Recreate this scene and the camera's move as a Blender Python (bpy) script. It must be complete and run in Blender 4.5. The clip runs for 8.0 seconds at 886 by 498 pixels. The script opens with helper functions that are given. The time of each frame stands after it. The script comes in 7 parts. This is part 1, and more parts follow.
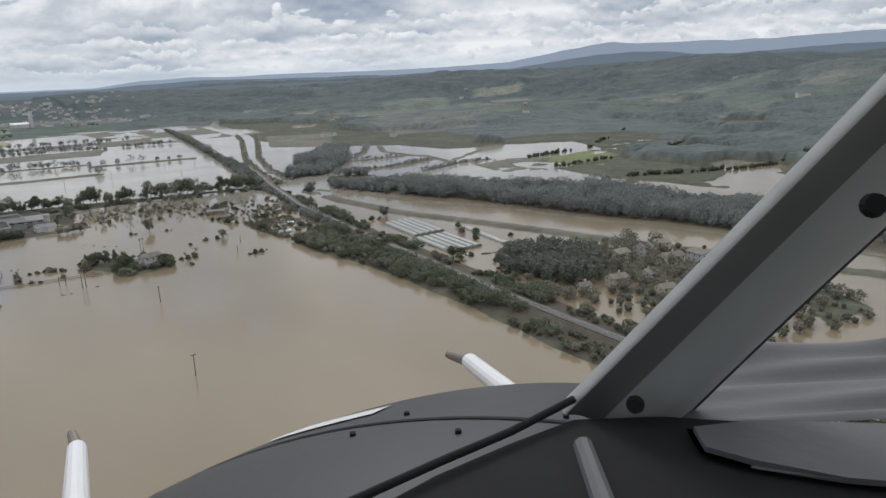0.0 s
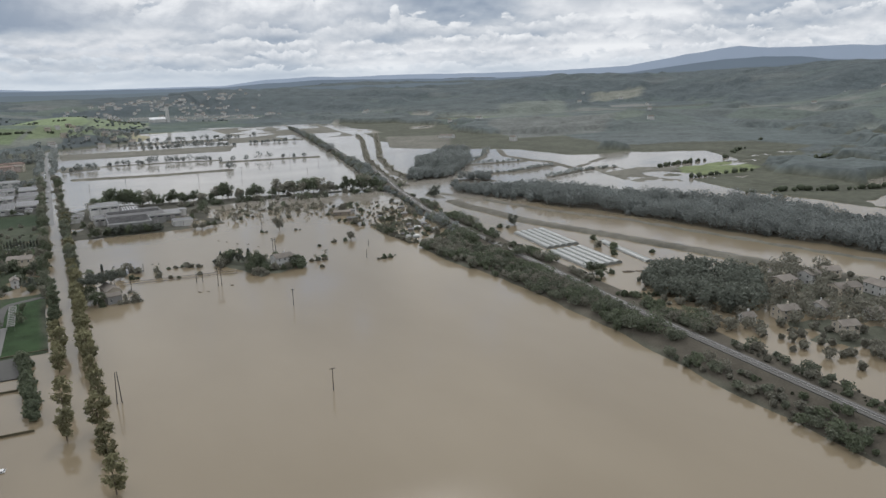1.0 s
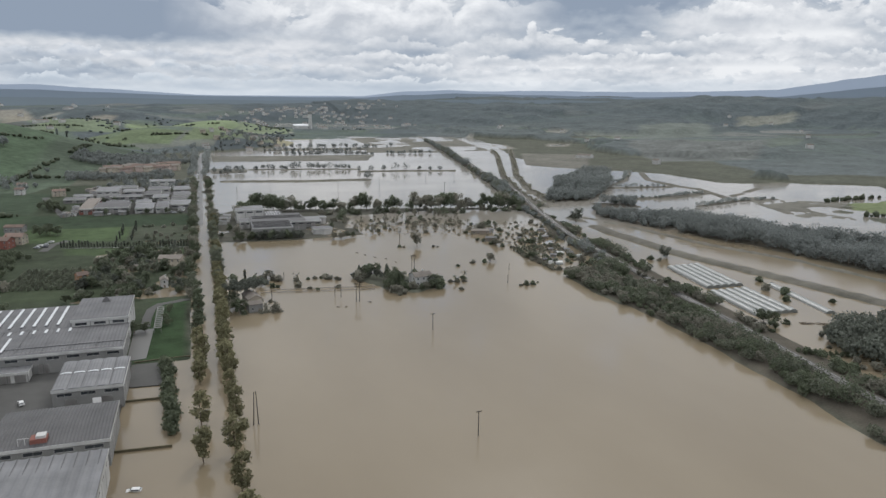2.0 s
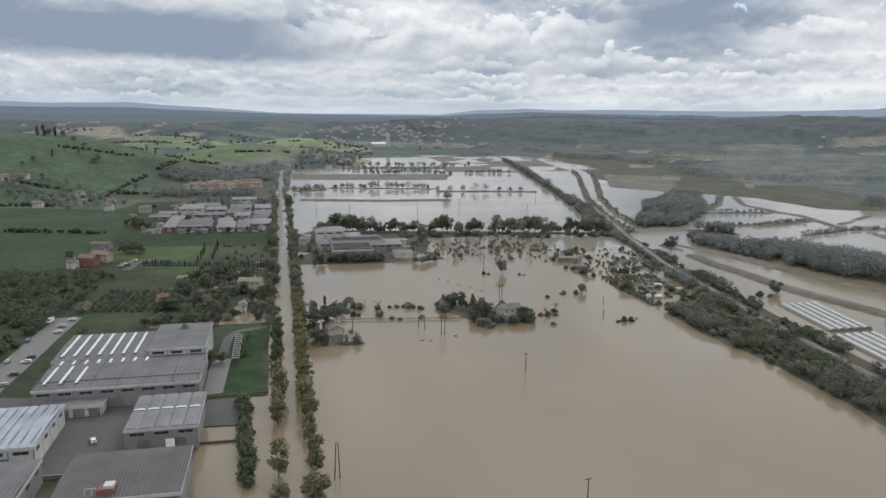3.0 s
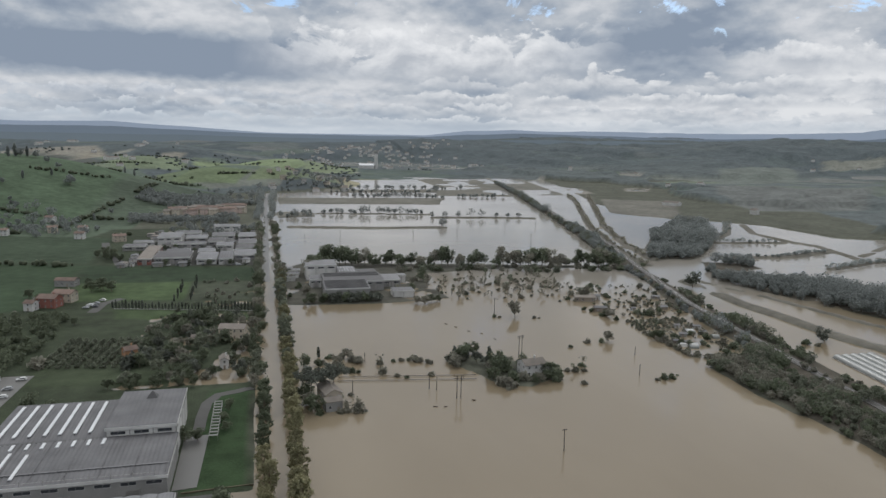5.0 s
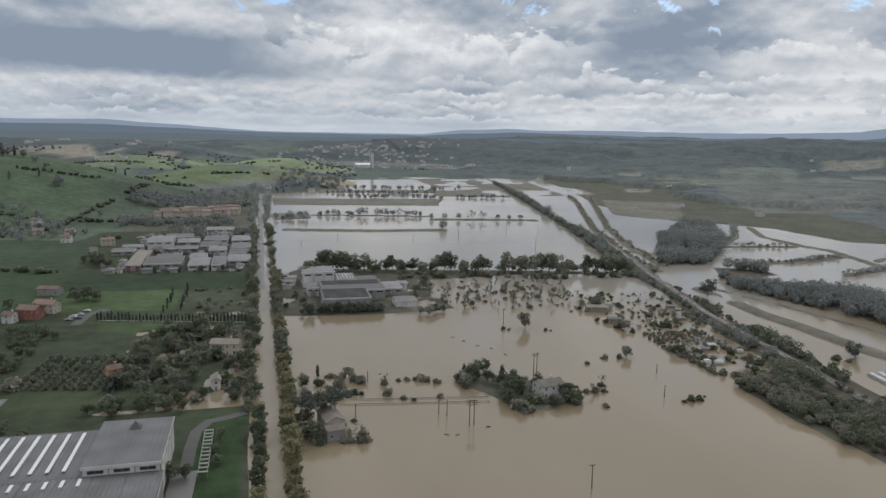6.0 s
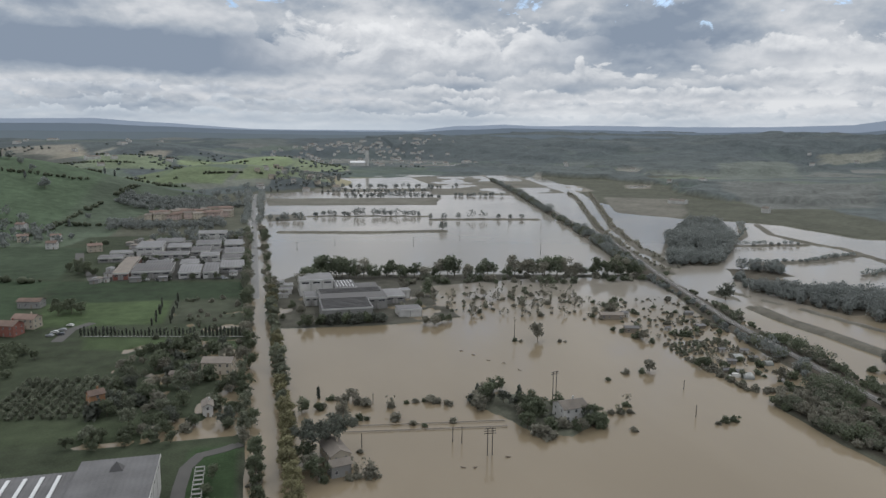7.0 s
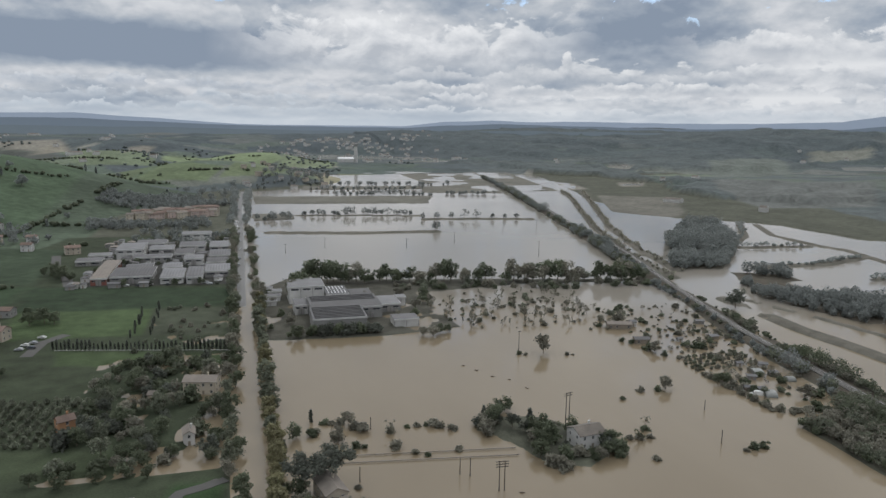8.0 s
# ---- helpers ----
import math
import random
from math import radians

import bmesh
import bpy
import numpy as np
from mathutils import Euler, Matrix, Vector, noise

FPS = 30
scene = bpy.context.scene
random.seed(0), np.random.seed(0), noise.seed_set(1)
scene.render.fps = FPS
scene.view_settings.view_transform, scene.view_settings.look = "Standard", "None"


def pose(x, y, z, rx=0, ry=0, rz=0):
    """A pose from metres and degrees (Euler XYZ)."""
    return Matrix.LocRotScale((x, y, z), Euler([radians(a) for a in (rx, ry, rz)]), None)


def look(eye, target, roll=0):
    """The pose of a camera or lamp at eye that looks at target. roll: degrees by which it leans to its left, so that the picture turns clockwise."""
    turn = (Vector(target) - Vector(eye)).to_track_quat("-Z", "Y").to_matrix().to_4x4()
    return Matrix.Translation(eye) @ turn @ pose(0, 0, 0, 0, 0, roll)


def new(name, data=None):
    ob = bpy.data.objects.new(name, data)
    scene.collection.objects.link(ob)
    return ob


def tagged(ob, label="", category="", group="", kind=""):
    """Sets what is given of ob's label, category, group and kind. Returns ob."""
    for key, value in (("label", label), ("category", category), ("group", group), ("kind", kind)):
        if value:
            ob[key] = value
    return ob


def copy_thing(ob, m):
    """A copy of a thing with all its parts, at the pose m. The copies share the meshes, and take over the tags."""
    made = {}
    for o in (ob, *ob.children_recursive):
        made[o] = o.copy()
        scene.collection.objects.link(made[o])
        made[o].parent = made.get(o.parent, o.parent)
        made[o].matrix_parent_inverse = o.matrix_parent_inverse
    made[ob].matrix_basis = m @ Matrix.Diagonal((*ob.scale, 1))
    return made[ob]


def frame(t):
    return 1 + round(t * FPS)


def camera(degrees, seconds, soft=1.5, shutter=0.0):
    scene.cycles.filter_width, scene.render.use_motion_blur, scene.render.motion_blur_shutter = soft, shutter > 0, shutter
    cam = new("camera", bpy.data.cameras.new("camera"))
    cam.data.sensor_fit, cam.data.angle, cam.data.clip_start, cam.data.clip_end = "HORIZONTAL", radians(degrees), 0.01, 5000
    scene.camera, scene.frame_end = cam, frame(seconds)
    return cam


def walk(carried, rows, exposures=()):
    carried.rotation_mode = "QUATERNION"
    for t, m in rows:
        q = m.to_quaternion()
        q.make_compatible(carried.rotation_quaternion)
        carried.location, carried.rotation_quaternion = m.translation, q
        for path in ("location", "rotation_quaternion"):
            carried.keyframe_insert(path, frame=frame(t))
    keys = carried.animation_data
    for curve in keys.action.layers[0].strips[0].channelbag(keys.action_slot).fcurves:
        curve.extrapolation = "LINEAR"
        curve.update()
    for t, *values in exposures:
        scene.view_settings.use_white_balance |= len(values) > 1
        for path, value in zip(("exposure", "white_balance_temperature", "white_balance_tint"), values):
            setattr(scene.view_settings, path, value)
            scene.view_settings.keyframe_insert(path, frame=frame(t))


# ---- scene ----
cam = camera(63.3, 8.0)
METRES, EYE, TILT, LEAN, TURN = 223.0, 108.0, 0.0, 0.0, -37.03
ROWS = [
    (0.0, 0.0, 0.0, 0.0, -0.53, -13.74, 2.19),
    (0.5, -0.0458, 0.0458, 0.0029, 2.83, -13.46, 2.11),
    (1.0, -0.0869, 0.0929, 0.0053, 8.14, -13.31, 1.4),
    (1.5, -0.1324, 0.1446, 0.0068, 14.15, -12.77, 0.19),
    (2.0, -0.1722, 0.1907, 0.0082, 18.42, -12.07, -0.54),
    (3.5, -0.2973, 0.3392, 0.0148, 25.22, -9.99, -0.6),
    (4.0, -0.3371, 0.3883, 0.0181, 24.66, -9.31, -0.92),
    (4.5, -0.3735, 0.4332, 0.0215, 23.66, -9.15, -1.02),
    (6.0, -0.484, 0.5762, 0.0312, 22.64, -9.24, -1.19),
    (6.5, -0.5216, 0.6268, 0.0346, 22.38, -9.48, -1.06),
    (7.0, -0.5591, 0.6768, 0.0388, 22.11, -9.54, -0.7),
    (7.5, -0.5941, 0.7245, 0.0419, 22.08, -9.71, -0.57),
    (8.0, -0.6299, 0.7741, 0.0462, 21.13, -9.88, -0.88),
]
walk(cam, [(t, pose(0, 0, EYE, TILT, LEAN, TURN) @ pose(METRES * x, METRES * y, METRES * z, 90 + pitch, roll, yaw)) for t, x, y, z, yaw, pitch, roll in ROWS], [(0, 0.0, 6250, 10), (3.6, 0.0, 6250, 10), (4.6, -0.2, 6250, 10), (8.0, -0.2, 6250, 10)])
# ---- sky and sun ----
SUN_BEARING, SUN_HEIGHT = 28.0, 42.0  # degrees to the right of the valley road, and above the horizon

world = bpy.data.worlds.new("cloudy_sky")
scene.world = world
world.use_nodes = True
wn, wl = world.node_tree.nodes, world.node_tree.links
wn.clear()


def wmath(op, a, b=None, clamp=False):
    node = wn.new("ShaderNodeMath")
    node.operation, node.use_clamp = op, clamp
    for slot, value in zip(node.inputs, (a, b)):
        if value is None:
            continue
        if isinstance(value, (int, float)):
            slot.default_value = value
        else:
            wl.new(value, slot)
    return node.outputs[0]


def wramp(source, stops):
    node = wn.new("ShaderNodeValToRGB")
    wl.new(source, node.inputs[0])
    el = node.color_ramp.elements
    while len(el) < len(stops):
        el.new(0.5)
    for e, (p, c) in zip(el, stops):
        e.position, e.color = p, (*c, 1) if len(c) == 3 else c
    return node.outputs[0]


def wmix(fac, a, b, blend="MIX"):
    node = wn.new("ShaderNodeMix")
    node.data_type, node.blend_type = "RGBA", blend
    for slot, value in ((node.inputs[0], fac), (node.inputs[6], a), (node.inputs[7], b)):
        if isinstance(value, (int, float)):
            slot.default_value = value
        elif isinstance(value, tuple):
            slot.default_value = (*value, 1)
        else:
            wl.new(value, slot)
    return node.outputs[2]


def wnoise(vector, scale, detail, rough=0.55, distort=0.0):
    node = wn.new("ShaderNodeTexNoise")
    node.inputs["Scale"].default_value, node.inputs["Detail"].default_value = scale, detail
    node.inputs["Roughness"].default_value, node.inputs["Distortion"].default_value = rough, distort
    wl.new(vector, node.inputs["Vector"])
    return node.outputs[0]


coord = wn.new("ShaderNodeTexCoord")
split = wn.new("ShaderNodeSeparateXYZ")
wl.new(coord.outputs["Generated"], split.inputs[0])
dx, dy, dz = split.outputs
up = wmath("MAXIMUM", dz, 0.0)
bearing_deg = wmath("MULTIPLY", wmath("ARCTAN2", dx, dy), 57.296)
height_deg = wmath("MULTIPLY", wmath("ARCSINE", up), 57.296)


def wvector(x, y, z):
    node = wn.new("ShaderNodeCombineXYZ")
    for slot, value in zip(node.inputs, (x, y, z)):
        if isinstance(value, (int, float)):
            slot.default_value = value
        else:
            wl.new(value, slot)
    return node.outputs[0]


def bank(b, e, wide, tall):
    """A soft mass of cloud round a bearing and height, in degrees."""
    p = wmath("POWER", wmath("ABSOLUTE", wmath("DIVIDE", wmath("SUBTRACT", bearing_deg, b), wide)), 2.0)
    q = wmath("POWER", wmath("ABSOLUTE", wmath("DIVIDE", wmath("SUBTRACT", height_deg, e), tall)), 2.0)
    return wmath("EXPONENT", wmath("MULTIPLY", wmath("ADD", p, q), -1.0))


nishita = wn.new("ShaderNodeTexSky")
nishita.sky_type, nishita.sun_disc = "NISHITA", False
nishita.sun_elevation, nishita.sun_rotation = radians(SUN_HEIGHT), radians(SUN_BEARING)
blue = wmix(1.0, nishita.outputs[0], (0.085, 0.10, 0.12), "MULTIPLY")

# heaped clouds seen from the side: wide masses, smaller heads, crisp edges; they flatten towards the horizon
rise = wmath("POWER", wmath("ADD", height_deg, 0.4), 0.72)
side = wvector(wmath("MULTIPLY", bearing_deg, 0.135), wmath("MULTIPLY", rise, 0.62), 1.7)
above = wvector(wmath("MULTIPLY", bearing_deg, 0.135), wmath("ADD", wmath("MULTIPLY", rise, 0.62), 0.11), 1.7)
masses = wnoise(side, 0.62, 6.0, 0.5, 0.15)
heads = wnoise(side, 1.15, 6.0, 0.5, 0.1)
heads_above = wnoise(above, 1.15, 6.0, 0.5, 0.1)
wisps = wnoise(side, 7.0, 4.0, 0.55, 0.1)
tone = wmath("ADD", wmath("MULTIPLY", wmath("SUBTRACT", masses, 0.5), 1.5), wmath("MULTIPLY", wmath("SUBTRACT", heads, heads_above), 1.7))
tone = wmath("ADD", tone, wmath("MULTIPLY", wmath("SUBTRACT", wisps, 0.5), 0.10))
puffs = wn.new("ShaderNodeTexVoronoi")
puffs.feature, puffs.normalize = "SMOOTH_F1", True
puffs.inputs["Scale"].default_value, puffs.inputs["Detail"].default_value, puffs.inputs["Roughness"].default_value = 1.7, 4.0, 0.55
puffs.inputs["Smoothness"].default_value = 0.22
wl.new(side, puffs.inputs["Vector"])
tone = wmath("ADD", tone, wmath("MULTIPLY", wmath("SUBTRACT", 0.30, puffs.outputs["Distance"]), 0.55))
tone = wmath("ADD", wmath("MULTIPLY", tone, 1.25), 0.50)
for b, e, wide, tall, much in ((-9, 5.3, 18, 1.4, -1.3), (30, 6.9, 7, 1.9, -0.55), (14, 6.6, 7.5, 2.2, 0.50), (43, 5.0, 5, 1.5, 0.45), (10, 2.3, 60, 0.9, 0.18), (-7, 3.3, 13, 0.5, 0.28), (-10, 8.8, 16, 1.6, -0.18), (60, 3.0, 9, 1.0, 0.15), (36, 3.2, 12, 0.6, -0.15), (58, 5.4, 9, 1.2, -0.25)):
    tone = wmath("ADD", tone, wmath("MULTIPLY", bank(b, e, wide, tall), much))
view_band = wramp(wmath("DIVIDE", height_deg, 60.0), [(0.20, (1, 1, 1)), (0.45, (0, 0, 0))])
cloud = wramp(tone, [(0.0, (0.29, 0.345, 0.425)), (0.28, (0.40, 0.45, 0.515)), (0.52, (0.56, 0.59, 0.625)), (0.72, (0.72, 0.73, 0.745)), (0.98, (0.87, 0.87, 0.865))])
gap = wramp(wmath("ADD", wmath("MULTIPLY", wnoise(wvector(wmath("MULTIPLY", bearing_deg, 0.16), wmath("MULTIPLY", rise, 0.7), 6.3), 1.6, 6.0, 0.6, 0.5), 1.0), wmath("MULTIPLY", wramp(wmath("DIVIDE", height_deg, 12.0), [(0.45, (0, 0, 0)), (0.75, (1, 1, 1))]), 0.22)), [(0.80, (0, 0, 0)), (0.86, (1, 1, 1))])
sky = wmix(gap, cloud, blue)


def heap(behind, base, tall, f, seed, low_b, high_b, fill, dark=(0.47, 0.505, 0.55), light=(0.88, 0.88, 0.875)):
    """A row of heaped clouds with ragged bright heads and soft grey feet, between two bearings."""
    h = wmath("DIVIDE", wmath("SUBTRACT", height_deg, base), tall)
    at = wvector(wmath("MULTIPLY", bearing_deg, f), wmath("MULTIPLY", height_deg, f * 1.5), seed)
    over = wvector(wmath("MULTIPLY", wmath("SUBTRACT", bearing_deg, 0.22 / f * 0.3), f), wmath("ADD", wmath("MULTIPLY", height_deg, f * 1.5), 0.28), seed)
    n1, n2 = wnoise(at, 1.0, 8.0, 0.56, 0.25), wnoise(over, 1.0, 8.0, 0.56, 0.25)
    wide = wnoise(wvector(wmath("MULTIPLY", bearing_deg, f * 0.33), 0.0, seed + 7), 1.0, 3.0)
    d = wmath("SUBTRACT", wmath("ADD", wmath("ADD", wmath("MULTIPLY", wmath("SUBTRACT", n1, 0.5), 2.4), wmath("MULTIPLY", wmath("SUBTRACT", wide, 0.5), 1.8)), fill), h)
    top = wramp(d, [(0.0, (0, 0, 0)), (0.14, (1, 1, 1))])
    foot = wramp(wmath("ADD", wmath("MULTIPLY", h, 0.5), 0.5), [(0.36, (0, 0, 0)), (0.58, (1, 1, 1))])
    span = wmath("MULTIPLY", wramp(wmath("DIVIDE", wmath("SUBTRACT", bearing_deg, low_b - 4), 8.0), [(0.0, (0, 0, 0)), (1.0, (1, 1, 1))]), wramp(wmath("DIVIDE", wmath("SUBTRACT", high_b + 4, bearing_deg), 8.0), [(0.0, (0, 0, 0)), (1.0, (1, 1, 1))]))
    lit = wmath("ADD", wmath("ADD", wmath("MULTIPLY", wmath("SUBTRACT", n1, n2), 2.1), wmath("MULTIPLY", h, 0.30)), wmath("SUBTRACT", 0.50, wmath("MULTIPLY", d, 0.38)))
    tint = wramp(lit, [(0.10, dark), (0.45, tuple((p + q) / 2 for p, q in zip(dark, light))), (0.85, light)])
    return wmix(wmath("MULTIPLY", wmath("MULTIPLY", top, foot), span), behind, tint)


for row in (
    (0.9, 1.0, 0.85, 3.1, -75, 8, 0.20, (0.50, 0.56, 0.62), (0.68, 0.715, 0.75)),
    (0.9, 1.0, 0.85, 5.6, 8, 130, 0.25, (0.56, 0.60, 0.64), (0.80, 0.81, 0.82)),
    (1.7, 1.3, 0.62, 8.4, -75, 10, 0.25, (0.44, 0.50, 0.565), (0.74, 0.765, 0.79)),
    (1.7, 1.3, 0.62, 10.1, 10, 130, 0.30, (0.50, 0.54, 0.585), (0.84, 0.845, 0.85)),
    (2.6, 1.4, 0.50, 13.7, -75, 10, 0.22, (0.40, 0.455, 0.53), (0.78, 0.795, 0.81)),
    (2.6, 1.5, 0.50, 16.2, 10, 130, 0.32),
    (3.6, 2.0, 0.42, 21.2, 12, 130, 0.34),
    (4.6, 4.2, 0.33, 33.9, 2, 24, 0.72, (0.55, 0.575, 0.61), (0.95, 0.945, 0.935)),
    (5.2, 3.0, 0.36, 41.3, 36, 70, 0.45, (0.52, 0.55, 0.59), (0.92, 0.915, 0.905)),
):
    sky = heap(sky, *row)
# overhead, out of view, the thin deck is set brighter to light the ground
deck = wvector(wmath("MULTIPLY", dx, 2.0), wmath("MULTIPLY", dy, 2.0), 0.0)
high = wramp(wnoise(deck, 1.4, 5.0, 0.55, 0.2), [(0.3, (0.85, 0.89, 0.95)), (0.6, (1.22, 1.21, 1.18))])
sky = wmix(view_band, high, sky)
low = wramp(up, [(0.0, (1, 1, 1)), (0.03, (0, 0, 0))])
sky = wmix(wmath("MULTIPLY", low, 0.75), sky, (0.66, 0.715, 0.765))
back = wn.new("ShaderNodeBackground")
back.inputs["Strength"].default_value = 1.0
wl.new(sky, back.inputs["Color"])
out = wn.new("ShaderNodeOutputWorld")
wl.new(back.outputs[0], out.inputs["Surface"])

sun = new("sun", bpy.data.lights.new("sun", "SUN"))
sun.data.energy, sun.data.angle, sun.data.color = 1.05, radians(16), (1.0, 0.96, 0.9)
a, h = radians(SUN_BEARING), radians(SUN_HEIGHT)
sun.matrix_world = look((0, 0, 500), (-math.sin(a) * math.cos(h) * 100, -math.cos(a) * math.cos(h) * 100, 500 - math.sin(h) * 100))


# ---- materials ----
def material(name, colour, rough=0.8, metal=0.0, grain=6.0, spread=0.25, stain=0.12, bump=0.2, island=0.0, each=0.0, ior=1.45, coat=0.0):
    """A surface with fine grain, broad stains and relief; grain in repeats a metre, spread and stain as parts of the colour."""
    m = bpy.data.materials.new(name)
    m.use_nodes = True
    n, l = m.node_tree.nodes, m.node_tree.links
    bsdf = n["Principled BSDF"]
    bsdf.inputs["Metallic"].default_value, bsdf.inputs["IOR"].default_value = metal, ior
    bsdf.inputs["Coat Weight"].default_value = coat
    tc = n.new("ShaderNodeTexCoord")
    fine_n, broad_n = n.new("ShaderNodeTexNoise"), n.new("ShaderNodeTexNoise")
    for node, scale, detail in ((fine_n, grain, 5), (broad_n, grain / 14, 4)):
        node.inputs["Scale"].default_value, node.inputs["Detail"].default_value = scale, detail
        l.new(tc.outputs["Object"], node.inputs["Vector"])

    def mth(op, x, y):
        node = n.new("ShaderNodeMath")
        node.operation = op
        for slot, value in zip(node.inputs, (x, y)):
            if isinstance(value, (int, float)):
                slot.default_value = value
            else:
                l.new(value, slot)
        return node.outputs[0]

    total = mth("ADD", mth("MULTIPLY", mth("SUBTRACT", fine_n.outputs[0], 0.5), spread * 2), mth("MULTIPLY", mth("SUBTRACT", broad_n.outputs[0], 0.5), stain * 3))
    if island:
        geo = n.new("ShaderNodeNewGeometry")
        total = mth("ADD", total, mth("MULTIPLY", mth("SUBTRACT", geo.outputs["Random Per Island"], 0.5), island * 2))
    if each:
        info = n.new("ShaderNodeObjectInfo")
        total = mth("ADD", total, mth("MULTIPLY", mth("SUBTRACT", info.outputs["Random"], 0.5), each * 2))
    mul = n.new("ShaderNodeMix")
    mul.data_type, mul.blend_type = "RGBA", "MULTIPLY"
    mul.inputs[0].default_value = 1.0
    mul.inputs[6].default_value = (*colour, 1)
    comb = n.new("ShaderNodeCombineColor")
    value = mth("MAXIMUM", mth("ADD", total, 1.0), 0.15)
    for slot in comb.inputs:
        l.new(value, slot)
    l.new(comb.outputs[0], mul.inputs[7])
    l.new(mul.outputs[2], bsdf.inputs["Base Color"])
    l.new(mth("ADD", mth("MULTIPLY", mth("SUBTRACT", broad_n.outputs[0], 0.5), 0.25), rough), bsdf.inputs["Roughness"])
    if bump:
        b = n.new("ShaderNodeBump")
        b.inputs["Strength"].default_value, b.inputs["Distance"].default_value = bump, 0.3 / grain
        l.new(fine_n.outputs[0], b.inputs["Height"])
        l.new(b.outputs[0], bsdf.inputs["Normal"])
    return m


def leaf_material(name, colour, island=0.3):
    m = material(name, colour, 0.75, grain=1.2, spread=0.35, stain=0.15, bump=0.0, island=island, each=0.22, ior=1.3)
    n, l = m.node_tree.nodes, m.node_tree.links
    bsdf = n["Principled BSDF"]
    thin = n.new("ShaderNodeBsdfTranslucent")
    l.new(bsdf.inputs["Base Color"].links[0].from_socket, thin.inputs["Color"])
    mix = n.new("ShaderNodeMixShader")
    mix.inputs[0].default_value = 0.42
    l.new(bsdf.outputs[0], mix.inputs[1])
    l.new(thin.outputs[0], mix.inputs[2])
    l.new(mix.outputs[0], n["Material Output"].inputs["Surface"])
    return m


def water_material():
    m = bpy.data.materials.new("muddy_flood_water")
    m.use_nodes = True
    n, l = m.node_tree.nodes, m.node_tree.links
    bsdf = n["Principled BSDF"]
    bsdf.inputs["IOR"].default_value = 1.33
    tc = n.new("ShaderNodeTexCoord")

    def tex(scale, detail, stretch=(1, 1, 1)):
        mp = n.new("ShaderNodeMapping")
        mp.inputs["Scale"].default_value = stretch
        l.new(tc.outputs["Object"], mp.inputs[0])
        t = n.new("ShaderNodeTexNoise")
        t.inputs["Scale"].default_value, t.inputs["Detail"].default_value = scale, detail
        l.new(mp.outputs[0], t.inputs["Vector"])
        return t.outputs[0]

    silt = n.new("ShaderNodeValToRGB")
    l.new(tex(0.009, 6, (1, 0.45, 1)), silt.inputs[0])
    silt.color_ramp.elements[0].position, silt.color_ramp.elements[0].color = 0.36, (0.170, 0.1365, 0.091, 1)
    silt.color_ramp.elements[1].position, silt.color_ramp.elements[1].color = 0.66, (0.206, 0.169, 0.117, 1)
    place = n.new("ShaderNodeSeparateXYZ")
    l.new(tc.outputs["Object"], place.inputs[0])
    across = n.new("ShaderNodeMapRange")  # beyond the hedgerow and the river wood: clearer water, plus cloud reflection painted as paler grey
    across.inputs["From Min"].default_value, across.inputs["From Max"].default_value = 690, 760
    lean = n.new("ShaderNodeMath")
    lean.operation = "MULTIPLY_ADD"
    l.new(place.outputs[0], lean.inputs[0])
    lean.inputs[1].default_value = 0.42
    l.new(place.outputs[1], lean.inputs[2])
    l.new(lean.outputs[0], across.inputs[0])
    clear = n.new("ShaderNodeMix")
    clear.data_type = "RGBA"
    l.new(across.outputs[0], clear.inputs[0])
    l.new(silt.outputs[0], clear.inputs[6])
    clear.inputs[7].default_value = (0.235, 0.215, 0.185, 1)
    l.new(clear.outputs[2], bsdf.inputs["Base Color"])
    rough = n.new("ShaderNodeMapRange")
    rough.inputs["From Min"].default_value, rough.inputs["From Max"].default_value = 0.35, 0.65
    rough.inputs["To Min"].default_value, rough.inputs["To Max"].default_value = 0.07, 0.16
    l.new(tex(0.012, 5, (0.5, 1, 1)), rough.inputs[0])
    l.new(rough.outputs[0], bsdf.inputs["Roughness"])
    b = n.new("ShaderNodeBump")
    b.inputs["Strength"].default_value, b.inputs["Distance"].default_value = 0.12, 0.05
    l.new(tex(0.7, 4), b.inputs["Height"])
    l.new(b.outputs[0], bsdf.inputs["Normal"])
    return m


